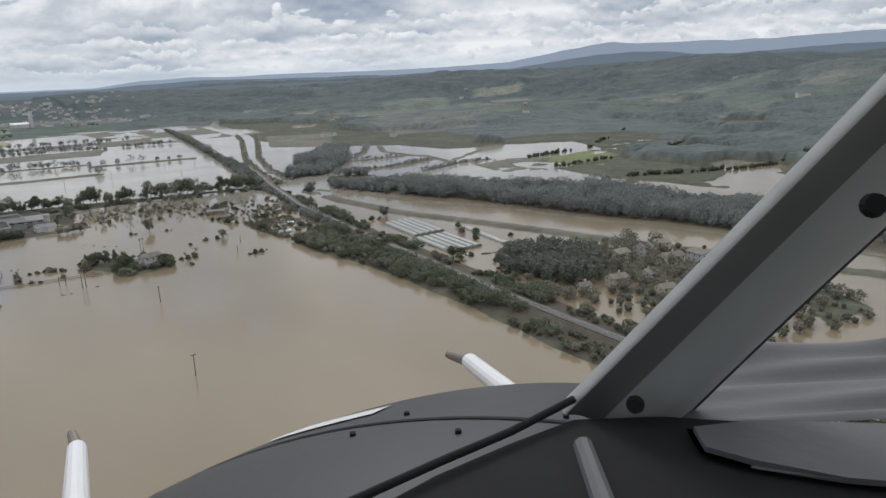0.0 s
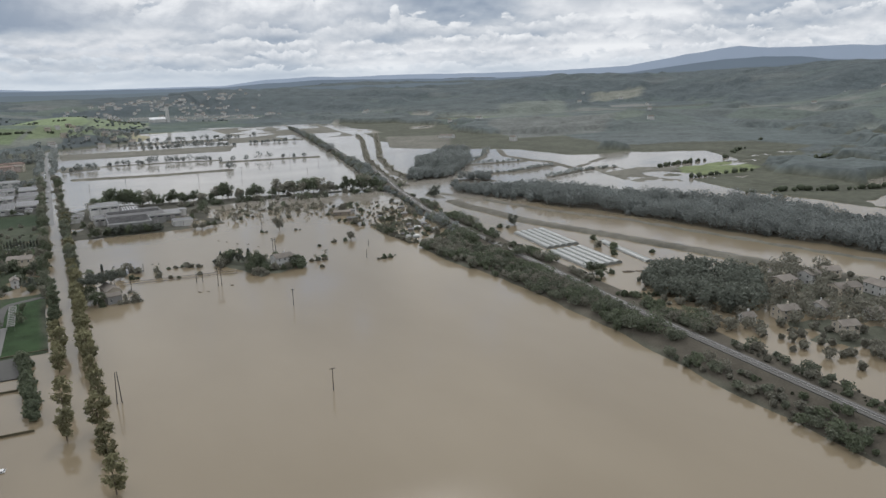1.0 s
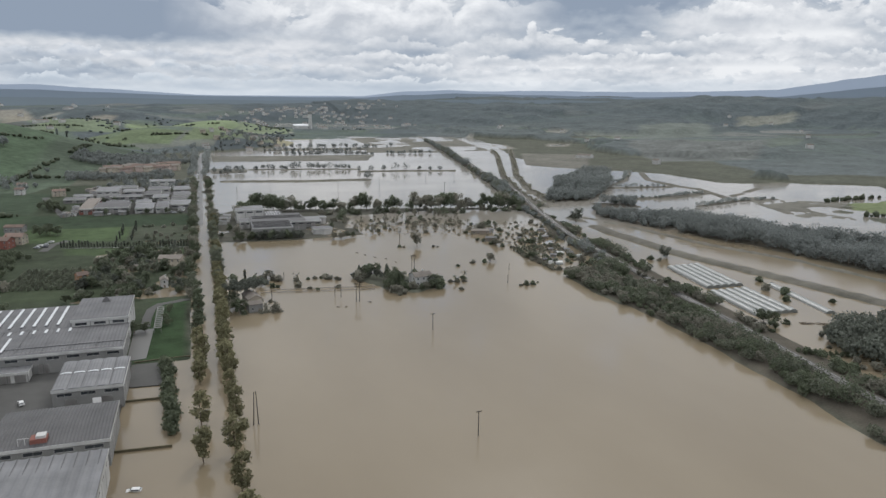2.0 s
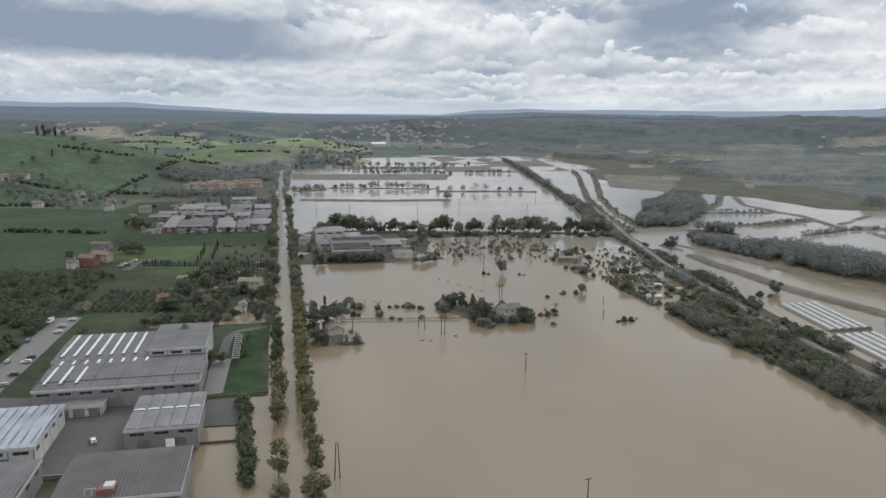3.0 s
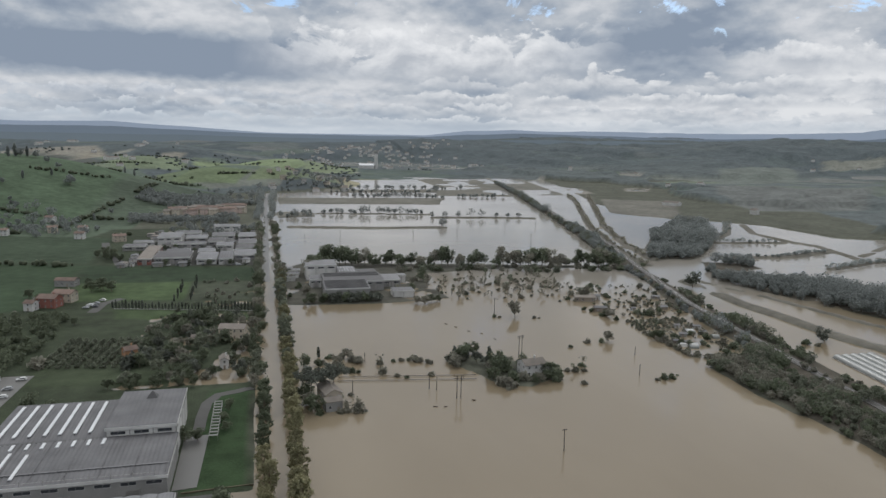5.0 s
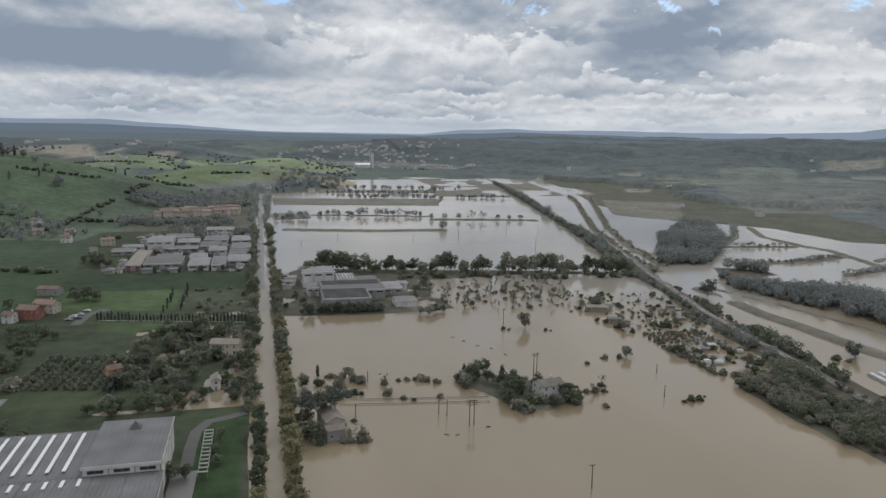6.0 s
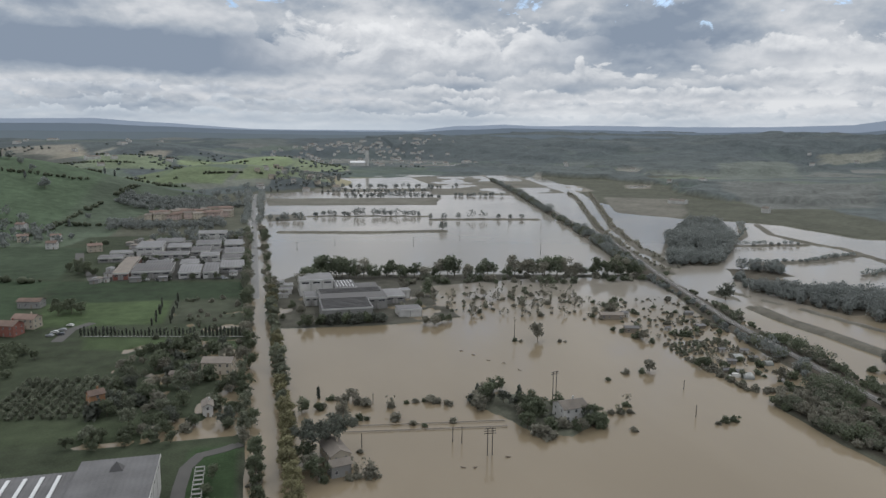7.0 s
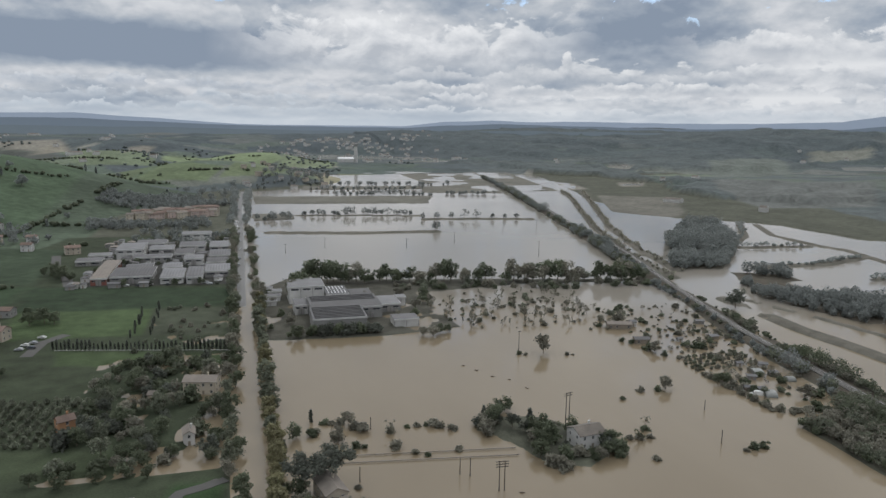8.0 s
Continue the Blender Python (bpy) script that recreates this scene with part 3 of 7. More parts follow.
def field_colours(x, y, z):
    """Base colours of the land: grass, crops, tilled soil, woodland floor; haze and sun patches are painted into them.
    """
    c = np.zeros((len(x), 3))
    c[:] = (0.082, 0.085, 0.065)
    rng = np.random.RandomState(5)
    seeds = rng.uniform((-3600, 250), (3600, 4900), (1500, 2))
    # palette greyed and blued for haze over the hills
    kinds = np.array([(0.10, 0.125, 0.10), (0.085, 0.10, 0.10), (0.13, 0.155, 0.11), (0.20, 0.195, 0.17), (0.078, 0.092, 0.096), (0.088, 0.10, 0.10), (0.14, 0.15, 0.13), (0.08, 0.10, 0.09)])
    picks = kinds[rng.randint(0, len(kinds), len(seeds))] * rng.uniform(0.85, 1.15, (len(seeds), 1))
    near_left = (seeds[:, 1] < 1600) & (seeds[:, 0] < 0)
    picks[near_left] = np.array((0.066, 0.085, 0.06)) * rng.uniform(0.8, 1.2, (near_left.sum(), 1))
    warp_x, warp_y = x + (fbm(x, y, 200, 61) - 0.5) * 160, y + (fbm(x, y, 200, 67) - 0.5) * 160
    sel = np.where((z > 2) | (y > 1860) | (x < -150))[0]
    for start in range(0, len(sel), 4000):
        s = sel[start:start + 4000]
        near = np.argmin((warp_x[s, None] - seeds[None, :, 0]) ** 2 + ((warp_y[s, None] - seeds[None, :, 1]) * 1.5) ** 2, axis=1)
        c[s] = picks[near]

    k = (woodland(x, y, z) * np.where(x > 560, 0.8 + 0.4 * fbm(x, y, 45, 151, 2), 1.0))[:, None]
    c[:] = c * (1 - k) + np.array((0.078, 0.092, 0.094)) * k

    k = (ease(x, 560, 760) * ease(z, 1.0, 6.0) * 0.6)[:, None]  # scrubby, wooded slopes: fields hardly stand out
    c[:] = c * (1 - k) + np.array((0.100, 0.114, 0.110)) * k

    k = (ease(np.hypot(x, y), 2100, 3000) * 0.62)[:, None]  # haze painted in: with distance the land is drawn towards dark blue-grey
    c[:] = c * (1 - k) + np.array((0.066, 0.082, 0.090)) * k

    def paint(pts, colour, soft=3.0):
        k = ease(inside(x, y, pts) + (fbm(x, y, 18, 71) - 0.5) * 5, -soft, soft)[:, None]
        c[:] = c * (1 - k) + np.array(colour) * k

    paint([(-15, 300), (-15, 1000), (-170, 1000), (-260, 560), (-130, 300)], (0.044, 0.054, 0.034))
    paint([(-36, 365), (-16, 365), (-16, 455), (-31, 455)], (0.036, 0.06, 0.028), 1.5)
    paint([(-140, 700), (-14, 694), (-14, 745), (-150, 772)], (0.034, 0.05, 0.029), 1.5)
    paint([(-135, 640), (-60, 635), (-62, 694), (-140, 700)], (0.062, 0.088, 0.042), 1.5)
    paint([(-60, 636), (-18, 625), (-18, 690), (-60, 692)], (0.058, 0.066, 0.046), 2)
    paint([(-420, 560), (-150, 620), (-150, 775), (-420, 840)], (0.040, 0.060, 0.034))
    paint([(-420, 845), (-150, 780), (-160, 930), (-420, 1000)], (0.046, 0.064, 0.04))
    paint([(-96, 590), (-18, 572), (-18, 592), (-100, 615)], (0.055, 0.076, 0.038), 1.5)
    paint([(-120, 470), (-30, 468), (-30, 480), (-110, 500)], (0.046, 0.058, 0.034), 2)
    paint([(-14, 756), (-14, 925), (-110, 930), (-118, 768)], (0.058, 0.058, 0.053), 2)
    paint([(-900, 1000), (-220, 1010), (-230, 1750), (-900, 2000)], (0.066, 0.094, 0.058), 8)
    # next three: sunlit hill fields, the sun put into brighter greens
    paint([(-180, 2060), (40, 2050), (120, 2200), (60, 2420), (-200, 2400)], (0.17, 0.21, 0.12), 8)
    paint([(90, 2080), (220, 2020), (260, 2220), (120, 2300)], (0.16, 0.19, 0.12), 8)
    paint([(-330, 1900), (-190, 1960), (-200, 2180), (-420, 2150)], (0.14, 0.17, 0.11), 8)
    paint([(-700, 2300), (-420, 2350), (-500, 2550), (-760, 2480)], (0.21, 0.20, 0.17), 8)
    for pts, colour in (
        ([(-334, 1711), (-204, 1907), (-114, 2013), (-85, 1708), (-126, 1602), (-261, 1653)], (0.105, 0.135, 0.085)),
        ([(-546, 2443), (-466, 2461), (-380, 2105), (-506, 2371)], (0.23, 0.215, 0.175)),
        ([(-304, 2488), (-235, 2524), (-246, 2450), (-270, 2100)], (0.2, 0.19, 0.16)),
        ([(-396, 2511), (-376, 2524), (-419, 2434), (-445, 2438)], (0.22, 0.22, 0.19)),
        ([(-675, 2466), (-527, 2393), (-367, 1965), (-566, 2083)], (0.085, 0.092, 0.082)),
        ([(1329, 2055), (1734, 2232), (1354, 1741), (1052, 1645)], (0.125, 0.14, 0.125)),
        ([(2040, 2440), (2273, 2382), (2170, 2280), (1947, 2320)], (0.17, 0.175, 0.15)),
        ([(967, 1540), (1157, 1312), (925, 1087), (748, 1120), (814, 1319)], (0.125, 0.132, 0.125)),
    ):
        paint(pts, colour, 6)
    # patches of sun on the nearer hill, painted as lighter green fields
    for pts, colour in (
        ([(-190, 1590), (-60, 1560), (-30, 1680), (-150, 1760)], (0.118, 0.148, 0.084)),
        ([(-40, 1590), (60, 1640), (110, 1800), (-10, 1740)], (0.13, 0.158, 0.092)),
        ([(-150, 1775), (-20, 1760), (60, 1850), (-80, 1920)], (0.14, 0.165, 0.105)),
        ([(-270, 1640), (-200, 1600), (-170, 1740), (-260, 1800)], (0.11, 0.135, 0.08)),
    ):
        paint(pts, colour, 5)
    for pts in WET:
        paint(pts, (0.19, 0.18, 0.155), 6)
    paint([(150, 1500), (320, 1495), (480, 1860), (150, 1860)], (0.25, 0.235, 0.16), 6)
    paint([(600, 585), (655, 645), (740, 640), (720, 580), (660, 560)], (0.14, 0.165, 0.085))
    for pts in STRIPS:
        paint(pts, (0.14, 0.135, 0.115))
    paint(PLANT_YARD, (0.075, 0.073, 0.06))
    for pts in (WOOD_ROUND, WOOD_BAND, BELT_LEFT, BELT_RIGHT):
        paint(pts, (0.078, 0.070, 0.056))
    for half, top, pts in DYKES:
        k = ease(line_gap(x, y, pts), half + 3, half)[:, None]
        c[:] = c * (1 - k) + np.array((0.125, 0.118, 0.10)) * k
    return c


GRID = []


def build_ground():
    xs = steps([(-4600, 0), (-1500, 150), (-500, 40), (-200, 10), (-130, 5), (0, 2.5), (380, 3.2), (650, 5), (900, 8), (1800, 18), (2600, 40), (4600, 120)])
    ys = steps([(-500, 0), (0, 40), (190, 10), (300, 4), (780, 3), (1100, 5), (1500, 8), (2400, 12), (3600, 25), (5000, 80)])
    gx, gy = np.meshgrid(xs, ys)
    x, y = gx.ravel(), gy.ravel()
    z = land_z(x, y)
    GRID.extend((xs, ys, z.reshape(len(ys), len(xs))))
    nx, ny = len(xs), len(ys)
    k = (np.arange(ny - 1)[:, None] * nx + np.arange(nx - 1)[None, :]).ravel()
    faces = np.stack([k, k + 1, k + 1 + nx, k + nx], axis=1)
    me = bpy.data.meshes.new("ground")
    me.vertices.add(len(x))
    me.vertices.foreach_set("co", np.stack([x, y, z], axis=1).astype(np.float32).ravel())
    me.loops.add(faces.size)
    me.loops.foreach_set("vertex_index", faces.astype(np.int32).ravel())
    me.polygons.add(len(faces))
    me.polygons.foreach_set("loop_start", np.arange(0, faces.size, 4, dtype=np.int32))
    me.polygons.foreach_set("loop_total", np.full(len(faces), 4, dtype=np.int32))
    me.polygons.foreach_set("use_smooth", np.ones(len(faces), dtype=bool))
    me.materials.append(LAND)
    me.update(calc_edges=True)
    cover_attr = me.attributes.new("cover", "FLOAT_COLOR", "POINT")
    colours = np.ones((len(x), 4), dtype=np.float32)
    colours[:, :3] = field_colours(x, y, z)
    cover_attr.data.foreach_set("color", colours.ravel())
    return tagged(new("ground", me), "muddy grassland, crop fields and rolling hills around the flooded valley", "ground", kind="structure")


def sheet_z(x, y):
    """Height of the finished ground sheet."""
    xs, ys, z = GRID
    x, y = np.asarray(x, dtype=float), np.asarray(y, dtype=float)
    i = np.clip(np.searchsorted(xs, x) - 1, 0, len(xs) - 2)
    j = np.clip(np.searchsorted(ys, y) - 1, 0, len(ys) - 2)
    f, g = (x - xs[i]) / (xs[i + 1] - xs[i]), (y - ys[j]) / (ys[j + 1] - ys[j])
    return (z[j, i] * (1 - f) + z[j, i + 1] * f) * (1 - g) + (z[j + 1, i] * (1 - f) + z[j + 1, i + 1] * f) * g


build_ground()
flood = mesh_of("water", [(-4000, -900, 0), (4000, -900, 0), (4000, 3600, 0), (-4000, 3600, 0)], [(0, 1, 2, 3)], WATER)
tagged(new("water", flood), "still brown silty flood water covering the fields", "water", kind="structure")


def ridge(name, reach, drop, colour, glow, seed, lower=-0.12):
    """A far chain of hills, too far off to shift; its glow stands in for haze."""
    m = material(name + "_haze_glow", colour, 1.0, grain=0.01, spread=0.1, stain=0.1, bump=0)
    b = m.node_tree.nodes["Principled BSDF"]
    # emission lifts the blue of the hills in place of haze in the air
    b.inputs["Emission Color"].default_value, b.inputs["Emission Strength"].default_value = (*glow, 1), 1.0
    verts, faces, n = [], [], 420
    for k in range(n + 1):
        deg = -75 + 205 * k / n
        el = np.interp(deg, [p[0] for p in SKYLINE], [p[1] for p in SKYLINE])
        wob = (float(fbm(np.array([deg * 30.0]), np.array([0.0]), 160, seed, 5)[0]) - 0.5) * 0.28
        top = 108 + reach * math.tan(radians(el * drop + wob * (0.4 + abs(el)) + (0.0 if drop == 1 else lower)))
        s, c = math.sin(radians(deg)), math.cos(radians(deg))
        verts += [(reach * s, reach * c, 20), ((reach + 60) * s, (reach + 60) * c, top)]
        if k:
            faces.append((2 * k - 2, 2 * k, 2 * k + 1, 2 * k - 1))
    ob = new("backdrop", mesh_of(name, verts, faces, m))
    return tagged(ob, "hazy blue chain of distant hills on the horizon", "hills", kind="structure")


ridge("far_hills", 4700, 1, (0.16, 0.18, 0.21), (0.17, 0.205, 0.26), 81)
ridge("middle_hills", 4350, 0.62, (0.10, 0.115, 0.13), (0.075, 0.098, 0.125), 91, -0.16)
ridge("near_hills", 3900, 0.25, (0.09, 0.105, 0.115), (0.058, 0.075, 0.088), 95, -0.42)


# ---- road, railway, track ----
def ribbon(pts, half, z_of, step=6.0, thick=0.25, sides=True):
    """Corners and faces of a slab that follows a line of points; z_of gives its top."""
    pos = []
    for (ax, ay), (bx, by) in zip(pts, pts[1:]):
        n = max(1, int(math.hypot(bx - ax, by - ay) / step))
        pos += [(ax + (bx - ax) * k / n, ay + (by - ay) * k / n) for k in range(n)]
    pos.append(pts[-1])
    verts, faces = [], []
    for k, (x, y) in enumerate(pos):
        x0, y0 = pos[max(0, k - 1)]
        x1, y1 = pos[min(len(pos) - 1, k + 1)]
        d = math.hypot(x1 - x0, y1 - y0)
        nx, ny = (y1 - y0) / d, -(x1 - x0) / d
        z = z_of(x, y)
        verts += [(x - nx * half, y - ny * half, z), (x + nx * half, y + ny * half, z), (x - nx * half, y - ny * half, z - thick), (x + nx * half, y + ny * half, z - thick)]
        if k:
            a, b = 4 * k - 4, 4 * k
            faces += [(a, a + 1, b + 1, b)]
            if sides:
                faces += [(a + 2, a, b, b + 2), (a + 1, a + 3, b + 3, b + 1)]
    return verts, faces


def z_at(x, y):
    return float(sheet_z(x, y))


v, f = ribbon([(-8, 600), (-8, 700), (-7, 900), (-6, 1270), (0, 1480)], 2.9, lambda x, y: max(-0.12 + 0.5 * float(ease(y, 640, 800)), z_at(x, y) + 0.1 if y > 900 else -9))
road_ob = tagged(new("road", mesh_of("road", v, f, ASPHALT)), "straight wet grey asphalt valley road lined with trees", "road", kind="structure")
v, f = ribbon([(-34, 410), (-34, 425), (-33, 440), (-29, 449), (-21, 452), (-15, 456)], 2.2, lambda x, y: z_at(x, y) + 0.12, 3)
tagged(new("driveway", mesh_of("driveway", v, f, GRAVEL)), "curving pale gravel driveway beside the works", "road", kind="structure")
v, f = ribbon([(-160, 899), (-150, 850), (-132, 800), (-125, 771)], 3.5, lambda x, y: z_at(x, y) + 0.12, 4)
tagged(new("farm_track", mesh_of("farm_track", v, f, GRAVEL)), "pale gravel lane at the edge of the industrial estate", "road", kind="structure")
v, f = ribbon([(-112, 608), (-110, 632), (-101, 645)], 3.0, lambda x, y: z_at(x, y) + 0.12, 4)
tagged(new("farm_track", mesh_of("farm_track", v, f, GRAVEL)), "pale gravel drive to the red farmhouses", "road", kind="structure")
v, f = ribbon([(-123, 370), (-121, 410), (-120, 450), (-118, 490)], 6.5, lambda x, y: z_at(x, y) + 0.12, 4)
tagged(new("car_park", mesh_of("car_park", v, f, ASPHALT)), "grey asphalt car park strip beside the warehouse", "road", kind="structure")
v = [(-120, 306, 1.0), (-36.5, 306, 1.0), (-36.5, 364, 1.0), (-120, 378, 1.0), (-120, 306, 0), (-36.5, 306, 0), (-36.5, 364, 0), (-120, 378, 0)]
tagged(new("works_yard", mesh_of("works_yard", v, [(0, 1, 2, 3), (0, 4, 5, 1), (1, 5, 6, 2), (2, 6, 7, 3), (3, 7, 4, 0)], GRAVEL)), "pale worn gravel yard between the warehouses", "yard", kind="structure")
v = [(-38.5, 365, 1.02), (-31, 366, 1.02), (-30, 407, 1.02), (-38.5, 407, 1.02), (-38.5, 365, 0), (-31, 366, 0), (-30, 407, 0), (-38.5, 407, 0)]
tagged(new("service_road", mesh_of("service_road", v, [(0, 1, 2, 3), (0, 4, 5, 1), (1, 5, 6, 2), (2, 6, 7, 3), (3, 7, 4, 0)], ASPHALT)), "grey asphalt service road along the warehouse", "road", kind="structure")

bed = RAIL[1:15]
tagged(new("gravel_pad", mesh_of("gravel_pad", [(-36.2, 337, 0.4), (-22, 336, 0.4), (-20.5, 361.5, 0.4), (-36.2, 361.5, 0.4), (-36.2, 337, -1.5), (-22, 336, -1.5), (-20.5, 361.5, -1.5), (-36.2, 361.5, -1.5)], [(0, 1, 2, 3), (0, 4, 5, 1), (1, 5, 6, 2), (2, 6, 7, 3), (3, 7, 4, 0)], GRAVEL)), "worn gravel pad at the edge of the flooded lot", "yard", kind="structure")
railway = thing("railway", Matrix.Identity(4), "single-track railway on a scrubby ballast embankment", "railway", kind="structure")
v, f = ribbon(bed, 2.6, lambda x, y: 2.55, 8, 0.5)
part("ballast", mesh_of("ballast", v, f, BALLAST), BALLAST, railway)


def beside(pts, off):
    out = []
    for k, (x, y) in enumerate(pts):
        x0, y0 = pts[max(0, k - 1)]
        x1, y1 = pts[min(len(pts) - 1, k + 1)]
        d = math.hypot(x1 - x0, y1 - y0)
        out.append((x + (y1 - y0) / d * off, y - (x1 - x0) / d * off))
    return out


for off in (-0.75, 0.75):
    v, f = ribbon(beside(bed, off), 0.09, lambda x, y: 2.85, 8, 0.28)
    part("rail", mesh_of("rail", v, f, STEEL), STEEL, railway, "worn steel rail")
sleepers = bmesh.new()
for (ax, ay), (bx, by) in zip(bed, bed[1:]):
    n = int(math.hypot(bx - ax, by - ay) / 1.6)
    t = math.atan2(by - ay, bx - ax)
    for k in range(n):
        cx, cy = ax + (bx - ax) * k / n, ay + (by - ay) * k / n
        e, g = Vector((-math.sin(t), math.cos(t), 0)) * 1.25, Vector((math.cos(t), math.sin(t), 0)) * 0.13
        q = [sleepers.verts.new(Vector((cx, cy, z)) + a * e + b * g) for z in (2.5, 2.6) for a, b in ((-1, -1), (1, -1), (1, 1), (-1, 1))]
        for face in ((4, 5, 6, 7), (0, 1, 5, 4), (1, 2, 6, 5), (2, 3, 7, 6), (3, 0, 4, 7)):
            sleepers.faces.new([q[i] for i in face])
tagged(part("sleepers", sleepers, CONCRETE, railway, "concrete sleepers"), kind="stuff")


# ---- trees ----
def leaves(rng, centres, radii, count, size, flat=0.0):
    """Small four-cornered leaf sprays over round clumps."""
    pick = rng.choice(len(centres), count, p=radii.prod(axis=1) ** 0.67 / (radii.prod(axis=1) ** 0.67).sum())
    way = rng.normal(size=(count, 3))
    way /= np.linalg.norm(way, axis=1)[:, None]
    pos = centres[pick] + way * radii[pick] * (rng.uniform(0.35, 1.0, (count, 1)) + np.abs(rng.normal(0, 0.22, (count, 1))))
    tilt = rng.normal(size=(count, 3)) * 0.8 + way
    tilt[:, 2] += flat
    tilt /= np.linalg.norm(tilt, axis=1)[:, None]
    a = np.cross(tilt, rng.normal(size=(count, 3)))
    a /= np.linalg.norm(a, axis=1)[:, None]
    b = np.cross(tilt, a)
    s = size * rng.uniform(0.55, 1.3, (count, 1))
    r = rng.uniform(0.6, 1.2, (count, 4, 1))
    quad = np.stack([a + b * 0.2, b, -a + b * 0.1, -b], axis=1) * r
    return pos[:, None, :] + quad * s[:, None, :]


def crown_shape(kind, rng):
    """Clump centres and radii for a tree one metre high and wide as it grows."""
    if kind == "road":  # tall roadside tree, crown almost to the ground
        n = 34
        z = rng.uniform(0.20, 0.93, n)
        w = 0.20 * np.sin(np.clip((z - 0.08) / 0.95, 0, 1) * math.pi) ** 0.7 * rng.uniform(0.5, 1.1, n)
        r = rng.uniform(0.05, 0.10, n)
    elif kind == "cypress":
        n = 16
        z = np.linspace(0.1, 0.93, n)
        w = 0.02 + 0 * z
        r = 0.10 * np.sin(np.clip(z * 0.97 + 0.03, 0, 1) * math.pi) ** 0.6 + 0.015
    elif kind == "pine":  # umbrella pine
        n = 22
        z = rng.uniform(0.76, 0.90, n)
        w = np.sqrt(rng.uniform(0, 1, n)) * 0.48
        z = z - w ** 2 * 0.25
        r = rng.uniform(0.10, 0.15, n)
    elif kind == "bush":
        n = 9
        z = rng.uniform(0.15, 0.68, n)
        w = np.sqrt(rng.uniform(0, 1, n)) * 0.50 * (1.05 - z)
        r = rng.uniform(0.18, 0.32, n)
    elif kind == "bare":
        n = 14
        z = rng.uniform(0.35, 0.95, n)
        w = rng.uniform(0.05, 0.36, n)
        r = rng.uniform(0.06, 0.12, n)
    else:  # broad-leaved garden or hedgerow tree
        n = 18
        z = rng.uniform(0.30, 0.86, n)
        w = np.sqrt(rng.uniform(0, 1, n)) * 0.40 * np.sin(np.clip((z - 0.05) / 1.0, 0, 1) * math.pi) ** 0.6
        r = rng.uniform(0.11, 0.19, n)
    t = rng.uniform(0, 2 * math.pi, n)
    centres = np.stack([w * np.cos(t), w * np.sin(t), z], axis=1)
    radii = np.stack([r, r, r * (1.5 if kind == "cypress" else 0.72 if kind == "pine" else 0.95)], axis=1)
    return centres, radii


PROTOS, MADE = {}, {}
SPEC = {  # usual height, leaf count, leaf size, trunk radius
    "road": (12.5, 1700, 0.36, 0.24), "cypress": (6.0, 420, 0.34, 0.12), "pine": (15.0, 1900, 0.42, 0.28), "bush": (3.0, 420, 0.30, 0.10),
    "bare": (5.0, 150, 0.26, 0.10), "broad": (9.0, 1100, 0.38, 0.20),
}


def tree_meshes(kind, variant, mat):
    key = (kind, variant, mat.name)
    if key not in PROTOS:
        rng = np.random.RandomState(sum(map(ord, kind)) * 31 + variant)
        high, count, leaf, radius = SPEC[kind]
        centres, radii = crown_shape(kind, rng)
        crown = soup("crown", leaves(rng, centres * high, radii * high, count, leaf, 0.6 if kind == "pine" else 0.0), 4, mat)
        bm = bmesh.new()
        lean = Vector((rng.uniform(-0.03, 0.03), rng.uniform(-0.03, 0.03), 0)) * high
        if kind == "bush":
            tops = [(0.0, 0.35)]
            for k in range(5):
                t = k * 1.26
                tube(bm, (0, 0, -1.2), (math.cos(t) * 0.2 * high, math.sin(t) * 0.2 * high, 0.5 * high), radius, 0.02, 5)
        else:
            top = {"road": 0.8, "cypress": 0.85, "pine": 0.78, "bare": 0.7}.get(kind, 0.65) * high
            mid = Vector((0, 0, top * 0.5)) + lean
            end = Vector((0, 0, top)) + lean * 1.4
            tube(bm, (0, 0, -1.2), mid, radius, radius * 0.7, 7)
            tube(bm, mid, end, radius * 0.7, radius * 0.15, 6)
            limbs = 14 if kind == "bare" else 9
            for c in centres[:limbs]:
                goal = Vector(c) * high
                base = mid.lerp(end, min(0.9, max(-0.25, (goal.z - 0.18 * high - mid.z) / max(0.1, end.z - mid.z))))
                tube(bm, base, goal, radius * 0.35, radius * 0.06, 5)
        bmesh.ops.recalc_face_normals(bm, faces=bm.faces)
        wood = bpy.data.meshes.new("trunk")
        bm.to_mesh(wood)
        bm.free()
        wood.materials.append(BARK)
        PROTOS[key] = (wood, crown)
    return PROTOS[key]


def plant(kind, x, y, high, mat, label, category="tree", group="", wide=1.0, name=None, sunk=0.0):
    """One tree or bush with trunk and crown, standing on the ground or in the flood."""
    variant = random.randrange(5 if kind in ("road", "broad", "bush") else 3)
    wood, crown = tree_meshes(kind, variant, mat)
    s = high / SPEC[kind][0]
    m = pose(x, y, max(z_at(x, y), -0.35) - sunk, 0, 0, random.uniform(0, 360)) @ Matrix.Diagonal((s * wide, s * wide, s, 1))
    key = (kind, variant, mat.name)
    if key in MADE:
        ob = copy_thing(MADE[key], Matrix.Identity(4))
        ob.matrix_basis = m
        ob.name = name or kind_name(kind)
    else:
        ob = MADE[key] = new(name or kind_name(kind))
        ob.matrix_world = m
        part("trunk" if kind != "bush" else "stem", wood, BARK, ob)
        part("crown", crown, mat, ob)
    return tagged(ob, label, category, group)


def kind_name(kind):
    return {"bush": "bush", "cypress": "cypress_tree", "pine": "umbrella_pine"}.get(kind, "tree")


R = random.Random(11)
random.seed(4)

